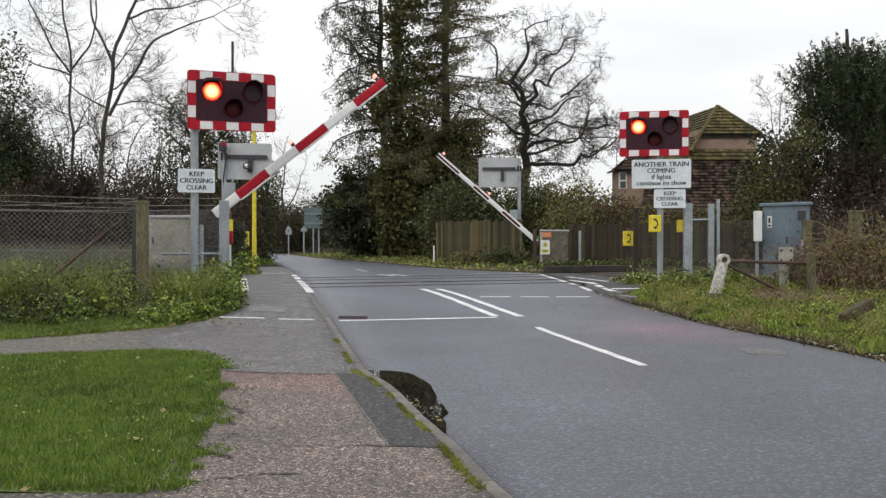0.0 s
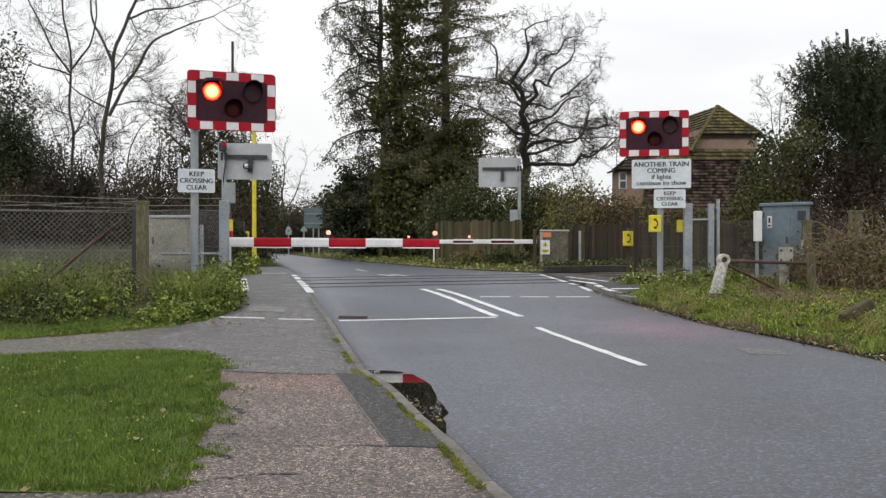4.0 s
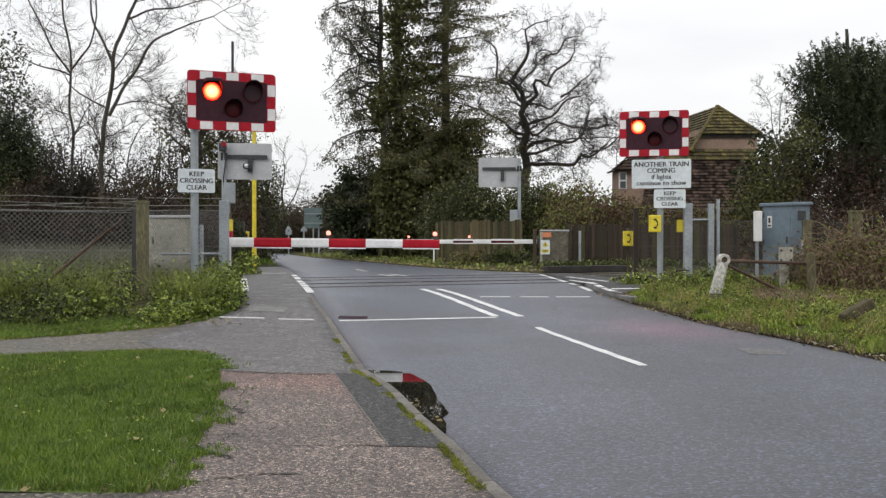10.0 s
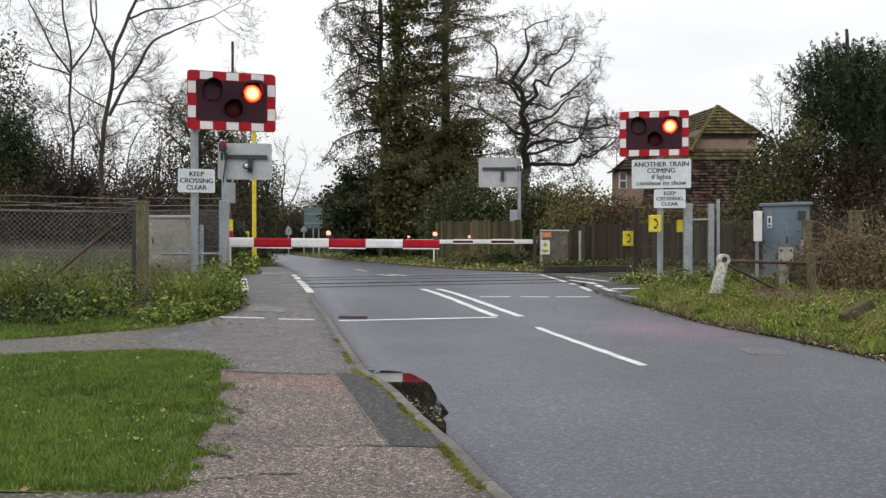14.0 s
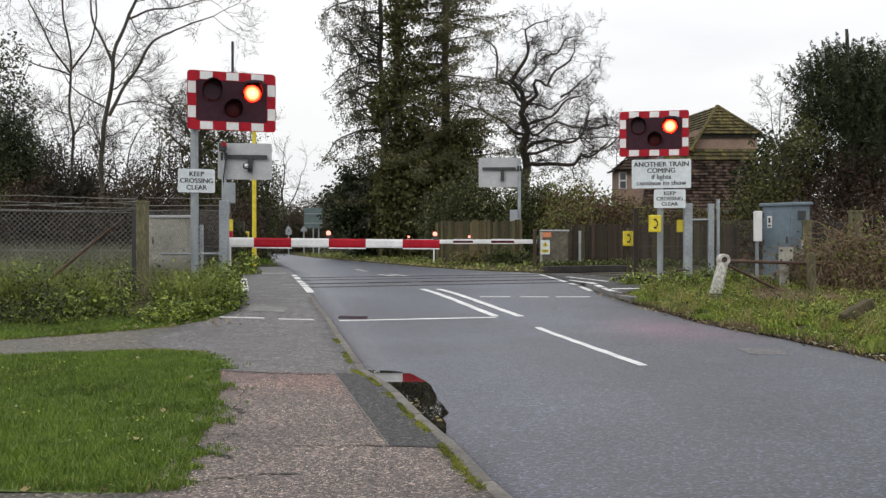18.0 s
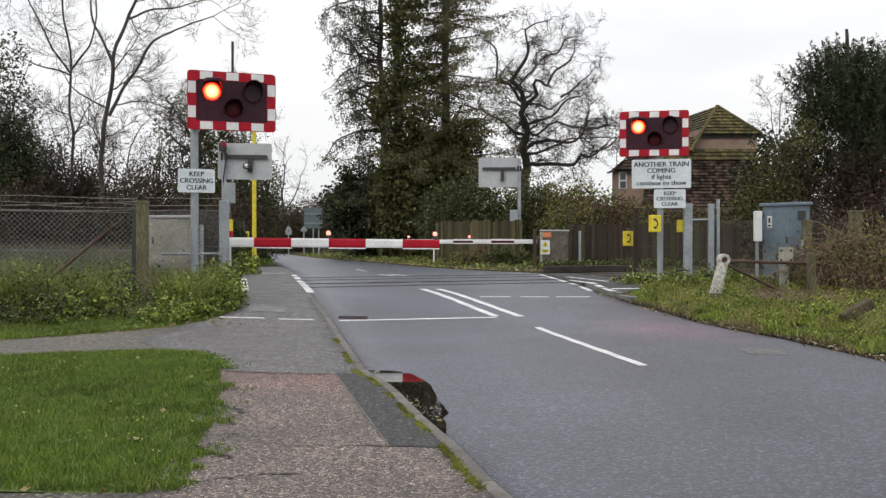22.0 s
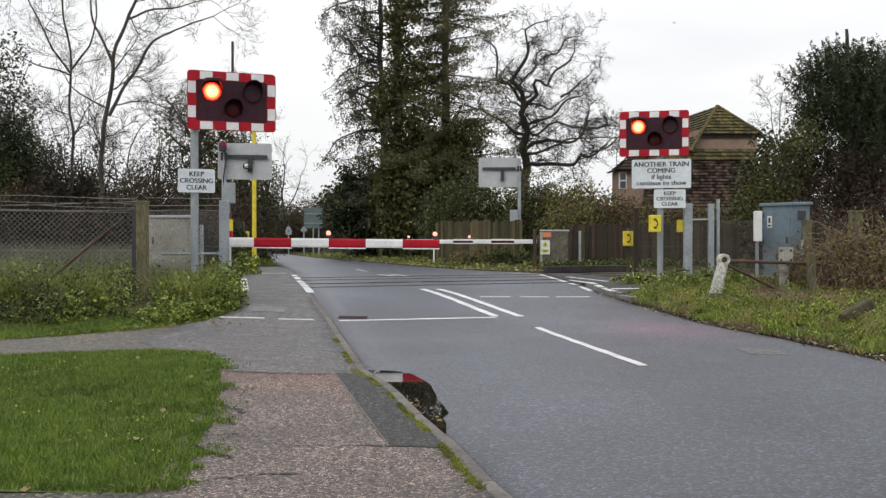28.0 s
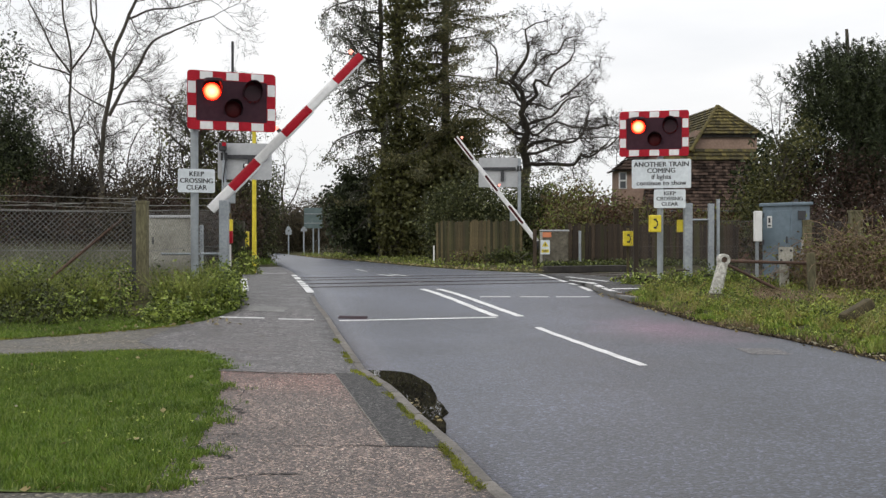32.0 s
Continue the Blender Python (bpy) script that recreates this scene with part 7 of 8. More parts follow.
def vegetation():
    rng = np.random.default_rng(80)
    pts = scatter(rng, 230000, -6.2, -1.2, 4.2, 10, lawn_keep, lambda x, y: 0.078 + 0.02 * np.sin(x * 2.1) * np.sin(y * 1.7))
    ob = link_mesh("lawn_grass", blade_mesh("lawn_grass", pts, 0.036, 0.003, rng, 1.1), M_GRASS)
    tagged(ob, "short mown green grass with a few fallen leaves", "grass", kind="stuff")
    # tufts along the worn edges
    t = rng.uniform(4.3, 9.4, 420)
    tx = np.interp(t, [4.2, 5.6, 7.1, 8.4, 9.6], [-1.2, -1.43, -1.7, -2.0, -2.4]) + np.abs(rng.normal(size=420)) * 0.09 * (np.sin(t * 5.3) + np.sin(t * 2.1 + 1) > 0)
    pts = np.stack([tx, t, 0 * t + 0.09], 1)
    pts = (pts[:, None, :] + rng.normal(size=(420, 9, 3)) * np.array([0.025, 0.025, 0])).reshape(-1, 3)
    ob = link_mesh("edge_tufts", blade_mesh("edge_tufts", pts, 0.03, 0.004, rng, 1.2), M_GRASS)
    tagged(ob, "ragged grass tufts creeping over the footway edge", "grass", kind="stuff")
    spots = np.array(((-1.30, 5.05, 0.05), (-1.24, 4.72, 0.045), (-1.22, 4.42, 0.05), (-1.45, 5.95, 0.04), (-1.75, 7.25, 0.05), (-1.60, 6.5, 0.04)))
    pts = (spots[:, None, :] * np.array([1, 1, 0]) + rng.normal(size=(6, 150, 3)) * spots[:, None, 2:] * np.array([0.8, 0.45, 0])).reshape(-1, 3)
    pts[:, 2] = pave_top(pts[:, 0], pts[:, 1]) + 0.001
    ob = link_mesh("stray_tufts", blade_mesh("stray_tufts", pts, 0.026, 0.004, rng, 1.3), M_GRASS)
    tagged(ob, "stray grass tufts growing in the footway cracks", "grass", kind="stuff")
    # broad-leaved weeds in the turf
    c = scatter(rng, 420, -6, -1.3, 4.3, 9.6, lambda x, y: lawn_keep(x, y) & (np.sin(x * 3.1) + np.sin(y * 2.7 + x) > 0.0), lambda x, y: 0.10)
    pts = (c[:, None, :] + rng.normal(size=(len(c), 14, 3)) * np.array([0.05, 0.05, 0.008])).reshape(-1, 3)
    pts = pts[lawn_keep(pts[:, 0], pts[:, 1])]
    ob = link_mesh("lawn_weeds", leaf_mesh("lawn_weeds", pts, 0.018, rng, flat=0.6, slim=0.7), M_WEED)
    tagged(ob, "small broad-leaved weeds in the turf", "weeds", kind="stuff")
    c = scatter(rng, 2600, -6.2, -1.2, 4.2, 10, lawn_keep, lambda x, y: 0.08)
    pts = (c[:, None, :] + rng.normal(size=(len(c), 22, 3)) * np.array([0.035, 0.035, 0])).reshape(-1, 3)
    pts = pts[lawn_keep(pts[:, 0], pts[:, 1])]
    ob = link_mesh("lawn_long_grass", blade_mesh("lawn_long_grass", pts, 0.046, 0.003, rng, 1.3), M_GRASS)
    tagged(ob, "paler longer tufts of grass in the lawn", "grass", kind="stuff")
    # moss creeping in from the edges of the path
    px = rng.uniform(-7, -2.4, 900)
    py = np.where((rng.uniform(size=900) < 0.5) | (px > -3.4), path_lo(px) + np.abs(rng.normal(size=900)) * 0.10, path_hi(px) - np.abs(rng.normal(size=900)) * 0.07)
    pts = np.stack([px, py, land(px, py) + 0.085], 1)
    pts = (pts[:, None, :] + rng.normal(size=(900, 8, 3)) * np.array([0.04, 0.02, 0])).reshape(-1, 3)
    ob = link_mesh("path_moss", blade_mesh("path_moss", pts, 0.012, 0.007, rng, 1.2), M_MOSS)
    tagged(ob, "yellow-green moss along the path edges", "moss", kind="stuff")
    t = rng.uniform(3.9, 13.0, 620)
    t = t[np.sin(t * 4.1) + 0.8 * np.sin(t * 9.7 + 1) > np.interp(t, [6, 8.6, 9], [-0.5, -0.5, 0.15])]
    pts = np.stack([kerb_x(t) - 0.088 - np.abs(rng.normal(size=len(t))) * 0.015, t, 0 * t + 0.053], 1)
    pts = (pts[:, None, :] + rng.normal(size=(len(t), 12, 3)) * np.array([0.012, 0.035, 0])).reshape(-1, 3)
    ob = link_mesh("kerb_moss", blade_mesh("kerb_moss", pts, 0.011, 0.005, rng, 1.2), M_MOSS)
    tagged(ob, "moss and weeds along the back of the kerb", "moss", kind="stuff")
    # bank behind the path
    keep = lambda x, y: (y > path_hi(x) - 0.02 + 0.05 * np.sin(x * 7)) & (x < pave_x(y) - 0.02) & ~((np.abs(x + 0.3127 * y) < 0.22) & (y > 12.9) & (y < 14.75))
    pts = scatter(rng, 150000, -9, -2.9, 8.8, 14.5, lambda x, y: keep(x, y) & (y < path_hi(x) + 1.9 + 0.2 * np.sin(x * 4)), lambda x, y: 0.07)
    ob = link_mesh("bank_grass", blade_mesh("bank_grass", pts, 0.045, 0.006, rng, 1.4), M_GRASS)
    tagged(ob, "bright green grass on the bank behind the path", "grass", kind="stuff")
    pts = scatter(rng, 26000, -12, -2.9, 8.8, 17.5, lambda x, y: keep(x, y) & (x < pave_x(y) - 0.25) & (y > path_hi(x) + 1.9 - 1.3 * (x > -3.9)) & (np.sin(x * 3.3 + 1) + np.sin(y * 2.1 - x) > 0.1), lambda x, y: 0.08)
    c = pts[(pts[:, 1] > path_hi(pts[:, 0]) + 2.3) | (pts[:, 0] > -4.4)][::24]
    pts = (c[:, None, :] + rng.normal(size=(len(c), 60, 3)) * np.array([0.09, 0.09, 0])).reshape(-1, 3)
    pts = pts[keep(pts[:, 0], pts[:, 1]) & (pts[:, 0] < pave_x(pts[:, 1]) - 0.2)]
    ob = link_mesh("bank_tall_grass", blade_mesh("bank_tall_grass", pts, 0.46, 0.009, rng, 1.2), M_WILD)
    tagged(ob, "tall yellowish grass under the railway fence", "grass", kind="stuff")
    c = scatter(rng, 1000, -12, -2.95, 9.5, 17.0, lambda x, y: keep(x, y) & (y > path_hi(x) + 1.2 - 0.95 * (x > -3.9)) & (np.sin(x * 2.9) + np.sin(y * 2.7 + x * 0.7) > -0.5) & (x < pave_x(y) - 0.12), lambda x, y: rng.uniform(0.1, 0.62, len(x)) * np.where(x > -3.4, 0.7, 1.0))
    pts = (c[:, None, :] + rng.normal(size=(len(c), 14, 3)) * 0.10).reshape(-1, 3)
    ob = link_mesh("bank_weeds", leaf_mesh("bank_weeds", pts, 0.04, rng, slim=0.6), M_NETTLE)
    tagged(ob, "dark nettles in the hollows at the fence foot", "weeds", kind="stuff")
    # bushy weeds: each a dome of pale leaves on stems
    c = scatter(rng, 430, -9, -2.95, 9.5, 16.6, lambda x, y: keep(x, y) & (y > path_hi(x) + 1.15 - 0.95 * (x > -3.9)) & (x < pave_x(y) - 0.14), lambda x, y: 0.06)
    e = rng.uniform(12.3, 15.6, 60)
    c = np.concatenate([c, np.stack([pave_x(e) - rng.uniform(0.14, 0.36, 60), e, land(pave_x(e), e) + 0.06], 1)])
    tall = np.interp(c[:, 1] - path_hi(c[:, 0]), [0.2, 1.0, 2.5], [0.16, 0.34, 0.50]) * rng.uniform(0.6, 1.25, len(c))
    d = np.abs(rng.normal(size=(len(c), 190, 3))) * np.array([1, 1, 1])
    d[:, :, :2] *= rng.choice([-1, 1], size=(len(c), 190, 2))
    d /= np.linalg.norm(d, axis=2)[:, :, None]
    pts = c[:, None, :] + d * (rng.uniform(0.45, 1.15, (len(c), 190)))[:, :, None] * np.stack([tall * 0.55, tall * 0.45, tall], 1)[:, None, :]
    pts = pts.reshape(-1, 3)
    pick = rng.uniform(size=len(pts)) < 0.6
    # front leaves get the darker green, for the shade low on the bank
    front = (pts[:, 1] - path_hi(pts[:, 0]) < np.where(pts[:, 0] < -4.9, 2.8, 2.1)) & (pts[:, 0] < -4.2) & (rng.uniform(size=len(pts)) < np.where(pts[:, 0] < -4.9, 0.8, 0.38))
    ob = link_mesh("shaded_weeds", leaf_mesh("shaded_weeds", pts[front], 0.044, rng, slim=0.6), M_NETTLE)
    tagged(ob, "dark leafy weeds along the front of the bank", "weeds", kind="stuff")
    ob = link_mesh("broad_leaved_weeds", leaf_mesh("broad_leaved_weeds", pts[pick & ~front], 0.056, rng, flat=0.5, slim=0.6), M_BROADLEAF)
    tagged(ob, "pale green broad-leaved weeds on the bank", "weeds", kind="stuff")
    ob = link_mesh("leafy_weeds", leaf_mesh("leafy_weeds", pts[~pick & ~front][::2], 0.048, rng, slim=0.6), M_WEED)
    tagged(ob, "leafy green weeds crowding the fence foot", "weeds", kind="stuff")
    c = scatter(rng, 9000, -12, -3.4, 11.5, 16.8, lambda x, y: keep(x, y) & (y > path_hi(x) + 2.7) & (np.sin(x * 2.3) + np.sin(y * 1.9 + 2) > 0.2), lambda x, y: 0.08)
    ob = link_mesh("bank_dead_stems", blade_mesh("bank_dead_stems", c, 0.42, 0.005, rng, 0.9), M_DRY)
    tagged(ob, "dead brown stems among the bank weeds", "stems", kind="stuff")
    # pale lineside grass beyond the tracks
    pts = scatter(rng, 26000, -27, -6.5, 21, 35, lambda x, y: (across(x, y) > 25.4) & (across(x, y) < 38) & (x < kerb_x(y) - 3.2), lambda x, y: -0.05)
    ob = link_mesh("lineside_grass", blade_mesh("lineside_grass", pts, 0.8, 0.012, rng, 0.7), M_LINESIDE)
    tagged(ob, "tall pale winter grass beside the railway", "grass", kind="stuff")
    # roadside bank
    lift = lambda x, y: 0.02 + 0.19 * np.minimum(1, np.maximum(0, x - edge_x(y)) / 2.5) ** 0.7 * np.interp(y, [15, 19], [1, 0.35])
    keep_r = lambda x, y: (x > apron_x(y) + 0.02 + 0.06 * np.sin(y * 6)) & (x < edge_x(y) + np.interp(y, [-20, 12, 17, 21], [14, 11, 6.5, 3.0]))
    # trampled brown hollow by the pipes, and open ground in front of the white post
    bare = lambda x, y: (((x - 6.0) / 0.75) ** 2 + ((y - 16.3) / 1.4) ** 2 < 1) | ((np.abs(x - 0.2845 * y) < 0.16) & (y > 15.9) & (y < 17.4))
    tufts = lambda k, lo, hi, per, wide: (lambda c: (np.repeat(c, per, axis=0) + rng.normal(size=(len(c) * per, 3)) * np.array([wide, wide, 0]), np.repeat(rng.uniform(lo, hi, len(c)), per)))(scatter(rng, k, 2.8, 11, 8.5, 21, lambda x, y: keep_r(x, y) & ~bare(x, y), lift))
    pts, tall = tufts(2600, 0.04, 0.10, 44, 0.06)
    ok = keep_r(pts[:, 0], pts[:, 1])
    ob = link_mesh("verge_grass", blade_mesh("verge_grass", pts[ok], tall[ok], 0.0055, rng, 1.2), M_VERGEGRASS)
    tagged(ob, "rough green grass on the roadside bank", "grass", kind="stuff")
    pts, tall = tufts(420, 0.08, 0.19, 36, 0.05)
    ok = keep_r(pts[:, 0], pts[:, 1])
    ob = link_mesh("verge_tussocks", blade_mesh("verge_tussocks", pts[ok], tall[ok], 0.0055, rng, 1.1), M_WILD)
    tagged(ob, "taller yellowing tussocks on the roadside bank", "grass", kind="stuff")
    pts, tall = tufts(300, 0.10, 0.24, 46, 0.035)
    ok = keep_r(pts[:, 0], pts[:, 1]) & (pts[:, 0] > edge_x(pts[:, 1]) + 0.1)
    ob = link_mesh("verge_straw", blade_mesh("verge_straw", pts[ok], tall[ok], 0.005, rng, 1.7), M_STRAW)
    tagged(ob, "arching straw-coloured tussocks on the roadside bank", "grass", kind="stuff")
    c = scatter(rng, 7000, 5.1, 6.9, 14.8, 17.8, bare, lift)
    ob = link_mesh("trampled_stems", blade_mesh("trampled_stems", c, 0.11, 0.006, rng, 2.4), M_DRY)
    tagged(ob, "flattened dead brown stems by the old pipes", "stems", kind="stuff")
    pts = scatter(rng, 55000, 2.9, 11, 8.5, 19, lambda x, y: keep_r(x, y) & ((np.sin(x * 2.1 + 1) + np.sin(y * 1.9 + x) > 1.0) | (x < edge_x(y) + 0.10 + 0.08 * np.sin(y * 3)) | ((x > 5.7) & (y > 13.6))), lift)
    ob = link_mesh("verge_dead_grass", blade_mesh("verge_dead_grass", pts, 0.10, 0.006, rng, 2.0), M_DRY)
    tagged(ob, "dead brown stems among the roadside grass", "grass", kind="stuff")
    c = scatter(rng, 1200, 3.0, 9, 8.5, 19.5, lambda x, y: keep_r(x, y) & (x > edge_x(y) + 0.4) & (np.sin(x * 2.7) + np.sin(y * 2.1 + x) > 0.1), lambda x, y: lift(x, y) + rng.uniform(0.02, 0.2, len(x)))
    pts = (c[:, None, :] + rng.normal(size=(len(c), 12, 3)) * np.array([0.08, 0.08, 0.05])).reshape(-1, 3)
    ob = link_mesh("verge_weeds", leaf_mesh("verge_weeds", pts, 0.032, rng, slim=0.6), M_BROADLEAF)
    tagged(ob, "leafy weeds among the roadside grass", "weeds", kind="stuff")
    c = scatter(rng, 900, 3.1, 9, 8.6, 19.6, lambda x, y: keep_r(x, y) & (x > edge_x(y) + 0.12) & ~bare(x, y), lift)
    tall = np.interp(c[:, 0] - edge_x(c[:, 1]), [0.1, 0.8, 2.0], [0.05, 0.11, 0.20]) * rng.uniform(0.6, 1.3, len(c))
    d = rng.normal(size=(len(c), 90, 3))
    d[:, :, 2] = np.abs(d[:, :, 2])
    d /= np.linalg.norm(d, axis=2)[:, :, None]
    pts = c[:, None, :] + d * rng.uniform(0.45, 1.15, (len(c), 90))[:, :, None] * np.stack([tall * 0.8, tall * 0.7, tall], 1)[:, None, :]
    shade = np.repeat(rng.uniform(size=len(c)), 90) * 0.6 + rng.uniform(size=len(c) * 90) * 0.4
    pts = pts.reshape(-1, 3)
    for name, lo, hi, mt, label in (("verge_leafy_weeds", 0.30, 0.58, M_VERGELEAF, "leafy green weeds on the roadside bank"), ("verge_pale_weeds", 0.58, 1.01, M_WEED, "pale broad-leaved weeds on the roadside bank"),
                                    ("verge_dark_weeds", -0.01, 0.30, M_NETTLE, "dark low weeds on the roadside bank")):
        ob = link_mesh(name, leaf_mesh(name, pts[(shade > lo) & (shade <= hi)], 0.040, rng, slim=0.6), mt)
        tagged(ob, label, "weeds", kind="stuff")
    y = rng.uniform(8.6, 17.2, 5200)
    pts = np.stack([apron_x(y) + np.abs(rng.normal(size=5200)) * 0.10 - 0.03, y, land(apron_x(y), y) + rng.uniform(0.004, 0.03, 5200)], 1)
    ob = link_mesh("verge_debris", leaf_mesh("verge_debris", pts, 0.045, rng, flat=0.7, slim=0.45), M_DEBRIS)
    tagged(ob, "dark rotting leaves and twigs along the road edge", "leaves", kind="stuff")
    # brambles
    for bx, by, h in ((7.4, 18.3, 1.1), (7.7, 18.2, 1.35), (8.05, 18.0, 1.45), (8.4, 18.1, 1.55), (8.75, 17.8, 1.6), (8.0, 17.3, 0.9), (9.6, 17.8, 1.7)):
        rows, ends = [], []
        for _ in range(270):
            p = Vector((rng.normal() * 0.28, rng.normal() * 0.25, 0))
            d = Vector((rng.normal() * 0.45, rng.normal() * 0.45, 1)).normalized()
            ln = h * rng.uniform(0.8, 1.35)
            for i in range(8):
                q = p + d * ln / 8
                rows.append((*p, *q, 0.0055, 0.005))
                d = (d + Vector((rng.normal() * 0.3, rng.normal() * 0.3, -0.13 - 0.05 * i + rng.normal() * 0.15))).normalized()
                p = q
                if p.z < 0.05:
                    break
                ends.append(p)
        z0 = float(land(bx, by)) + 0.1
        base = empty("bramble_bush", Matrix.Translation((bx, by, z0)), "tangled brown bramble bush on the roadside bank", "bramble", "brambles")
        tagged(link_mesh("tangle", tube_mesh("tangle", rows, 3), M_STEM, base, "arching brown stems"), kind="stuff")
        e = np.array([tuple(v) for v in ends])
        e = e[rng.uniform(size=len(e)) < np.interp(e[:, 2], [0.2 * h, 0.8 * h], [0.15, 0.9])]
        pts = (e[:, None, :] + rng.normal(size=(len(e), 3, 3)) * 0.06).reshape(-1, 3)
        link_mesh("foliage", leaf_mesh("foliage", pts, 0.06, rng, slim=0.6), M_HEDGE, base, "sparse withered leaves")
    pts = scatter(rng, 16000, 2.8, 10, 27.5, 34, lambda x, y: (x > 3.0 + 0.25 * (31 - y)) & (across(x, y) > 25.8), lambda x, y: 0.125)
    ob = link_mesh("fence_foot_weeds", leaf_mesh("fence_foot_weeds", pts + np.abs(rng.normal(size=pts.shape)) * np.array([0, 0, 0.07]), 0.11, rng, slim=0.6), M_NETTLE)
    tagged(ob, "dark low weeds at the foot of the far fence", "weeds", kind="stuff")
    # grass on the inside of the far bend
    pts = scatter(rng, 16000, -24, -4, 35, 85, lambda x, y: (x < kerb_x(y) - 0.1) & (x > kerb_x(y) - 3.5), lambda x, y: 0.05)
    ob = link_mesh("bend_grass", blade_mesh("bend_grass", pts, 0.16, 0.03, rng, 1.2), M_GRASS)
    tagged(ob, "bright green grass along the far bend", "grass", kind="stuff")
    # far verge under the trees
    pts = scatter(rng, 22000, -12, 4.5, 27.8, 62, lambda x, y: (x > edge_x(y) + 0.05) & (x < edge_x(y) + 4) & (across(x, y) > 25.6), lambda x, y: 0.08)
    ob = link_mesh("far_verge_weeds", leaf_mesh("far_verge_weeds", pts + rng.normal(size=pts.shape) * np.array([0, 0, 0.08]), 0.12, rng, slim=0.6), M_WILD)
    tagged(ob, "low weeds and leaf litter along the far verge", "weeds", kind="stuff")
    pts = scatter(rng, 9000, -11, 3, 27.8, 60, lambda x, y: (x > edge_x(y) - 0.3) & (x < edge_x(y) + 2.5), lambda x, y: 0.06)
    ob = link_mesh("far_leaf_litter", leaf_mesh("far_leaf_litter", pts, 0.1, rng, flat=0.8, slim=0.6), M_LITTER)
    tagged(ob, "brown fallen leaves along the far verge", "leaves", kind="stuff")
    pts = np.concatenate([scatter(rng, 40, -5, -1.5, 4.4, 9.4, lawn_keep, lambda x, y: 0.118), scatter(rng, 1500, 2.8, 5.5, 8.6, 19, lambda x, y: (x > edge_x(y) - 0.25) & (x < edge_x(y) + 0.5), lambda x, y: 0.03 + 0.1 * np.maximum(0, x - edge_x(y))),
                          scatter(rng, 160, -6, -2.5, 10, 13.5, lambda x, y: (y > path_hi(x) - 0.15) & (y < path_hi(x) + 0.4), lambda x, y: 0.12),
                          scatter(rng, 150, -4.2, -2.6, 11.2, 13.2, lambda x, y: (y > path_hi(x) - 0.25) & (y < path_hi(x) + 0.35), lambda x, y: 0.10), scatter(rng, 110, -6, -1.3, 4.26, 4.42, lambda x, y: x < -1.3, lambda x, y: 0.10)])
    ob = link_mesh("fallen_leaves", leaf_mesh("fallen_leaves", pts, 0.045, rng, flat=0.7, slim=0.7), M_LITTER)
    tagged(ob, "scattered yellow-brown fallen leaves", "leaves", kind="stuff")
    y = rng.uniform(9.2, 13.2, 46)
    pts = np.concatenate([np.stack([edge_x(y) + rng.uniform(-0.06, 0.2, 46), y, 0 * y + 0.035], 1), scatter(rng, 7, -4.2, -1.8, 5.0, 9.2, lawn_keep, lambda x, y: 0.122), scatter(rng, 30, -3.9, -2.9, 11.6, 13.1, lambda x, y: np.abs(y - path_hi(x)) < 0.3, lambda x, y: 0.11)])
    ob = link_mesh("pale_leaves", leaf_mesh("pale_leaves", pts, 0.055, rng, flat=0.8, slim=0.55), M_PALELEAF)
    tagged(ob, "large pale curled leaves blown against the verges", "leaves", kind="stuff")
    y = rng.uniform(6.25, 7.4, 16)
    pts = np.stack([kerb_x(y) + rng.uniform(0.03, 0.16, 16), y, 0 * y + 0.007], 1)
    ob = link_mesh("floating_leaves", leaf_mesh("floating_leaves", pts, 0.04, rng, flat=0.98, slim=0.5), M_LITTER)
    tagged(ob, "small leaves floating on the puddle", "leaves", kind="stuff")
    # pale stones worn out of the footway
    pts = scatter(rng, 9000, -2.0, 0.5, 3.9, 8.2, lambda x, y: (x > pave_x(y) + 0.05) & (x < kerb_x(y) - 0.15) & ~((y > 5.3) & (x > seam_x(y) - 0.02)), lambda x, y: pave_top(x, y) + 0.003)
    ob = link_mesh("footway_chips", leaf_mesh("footway_chips", pts, 0.0095, rng, flat=0.97, slim=0.8), M_STONECHIP)
    tagged(ob, "pale stone chippings showing in the worn footway", "stones", kind="stuff")


vegetation()


def crack(points, width):
    """A worn crack in the footway."""
    rng = np.random.default_rng(int(abs(points[0][0]) * 1000))
    pts = []
    for a, b in zip(points[:-1], points[1:]):
        for i in range(8):
            t = i / 8
            pts.append((a[0] + (b[0] - a[0]) * t + rng.normal() * 0.012, a[1] + (b[1] - a[1]) * t + rng.normal() * 0.012))
    verts, faces = [], []
    for i, (x, y) in enumerate(pts):
        w = width * rng.uniform(0.3, 1.0)
        z = float(pave_top(x, y)) + 0.0042
        verts += [(x - w * 0.4, y - w, z), (x + w * 0.4, y + w, z)]
    for i in range(len(pts) - 1):
        faces.append((2 * i, 2 * i + 2, 2 * i + 3, 2 * i + 1))
    ob = link_mesh("crack", np_mesh("crack", verts, faces), M_UNDER)
    tagged(ob, "dark ragged crack in the worn footway", "crack", kind="structure")


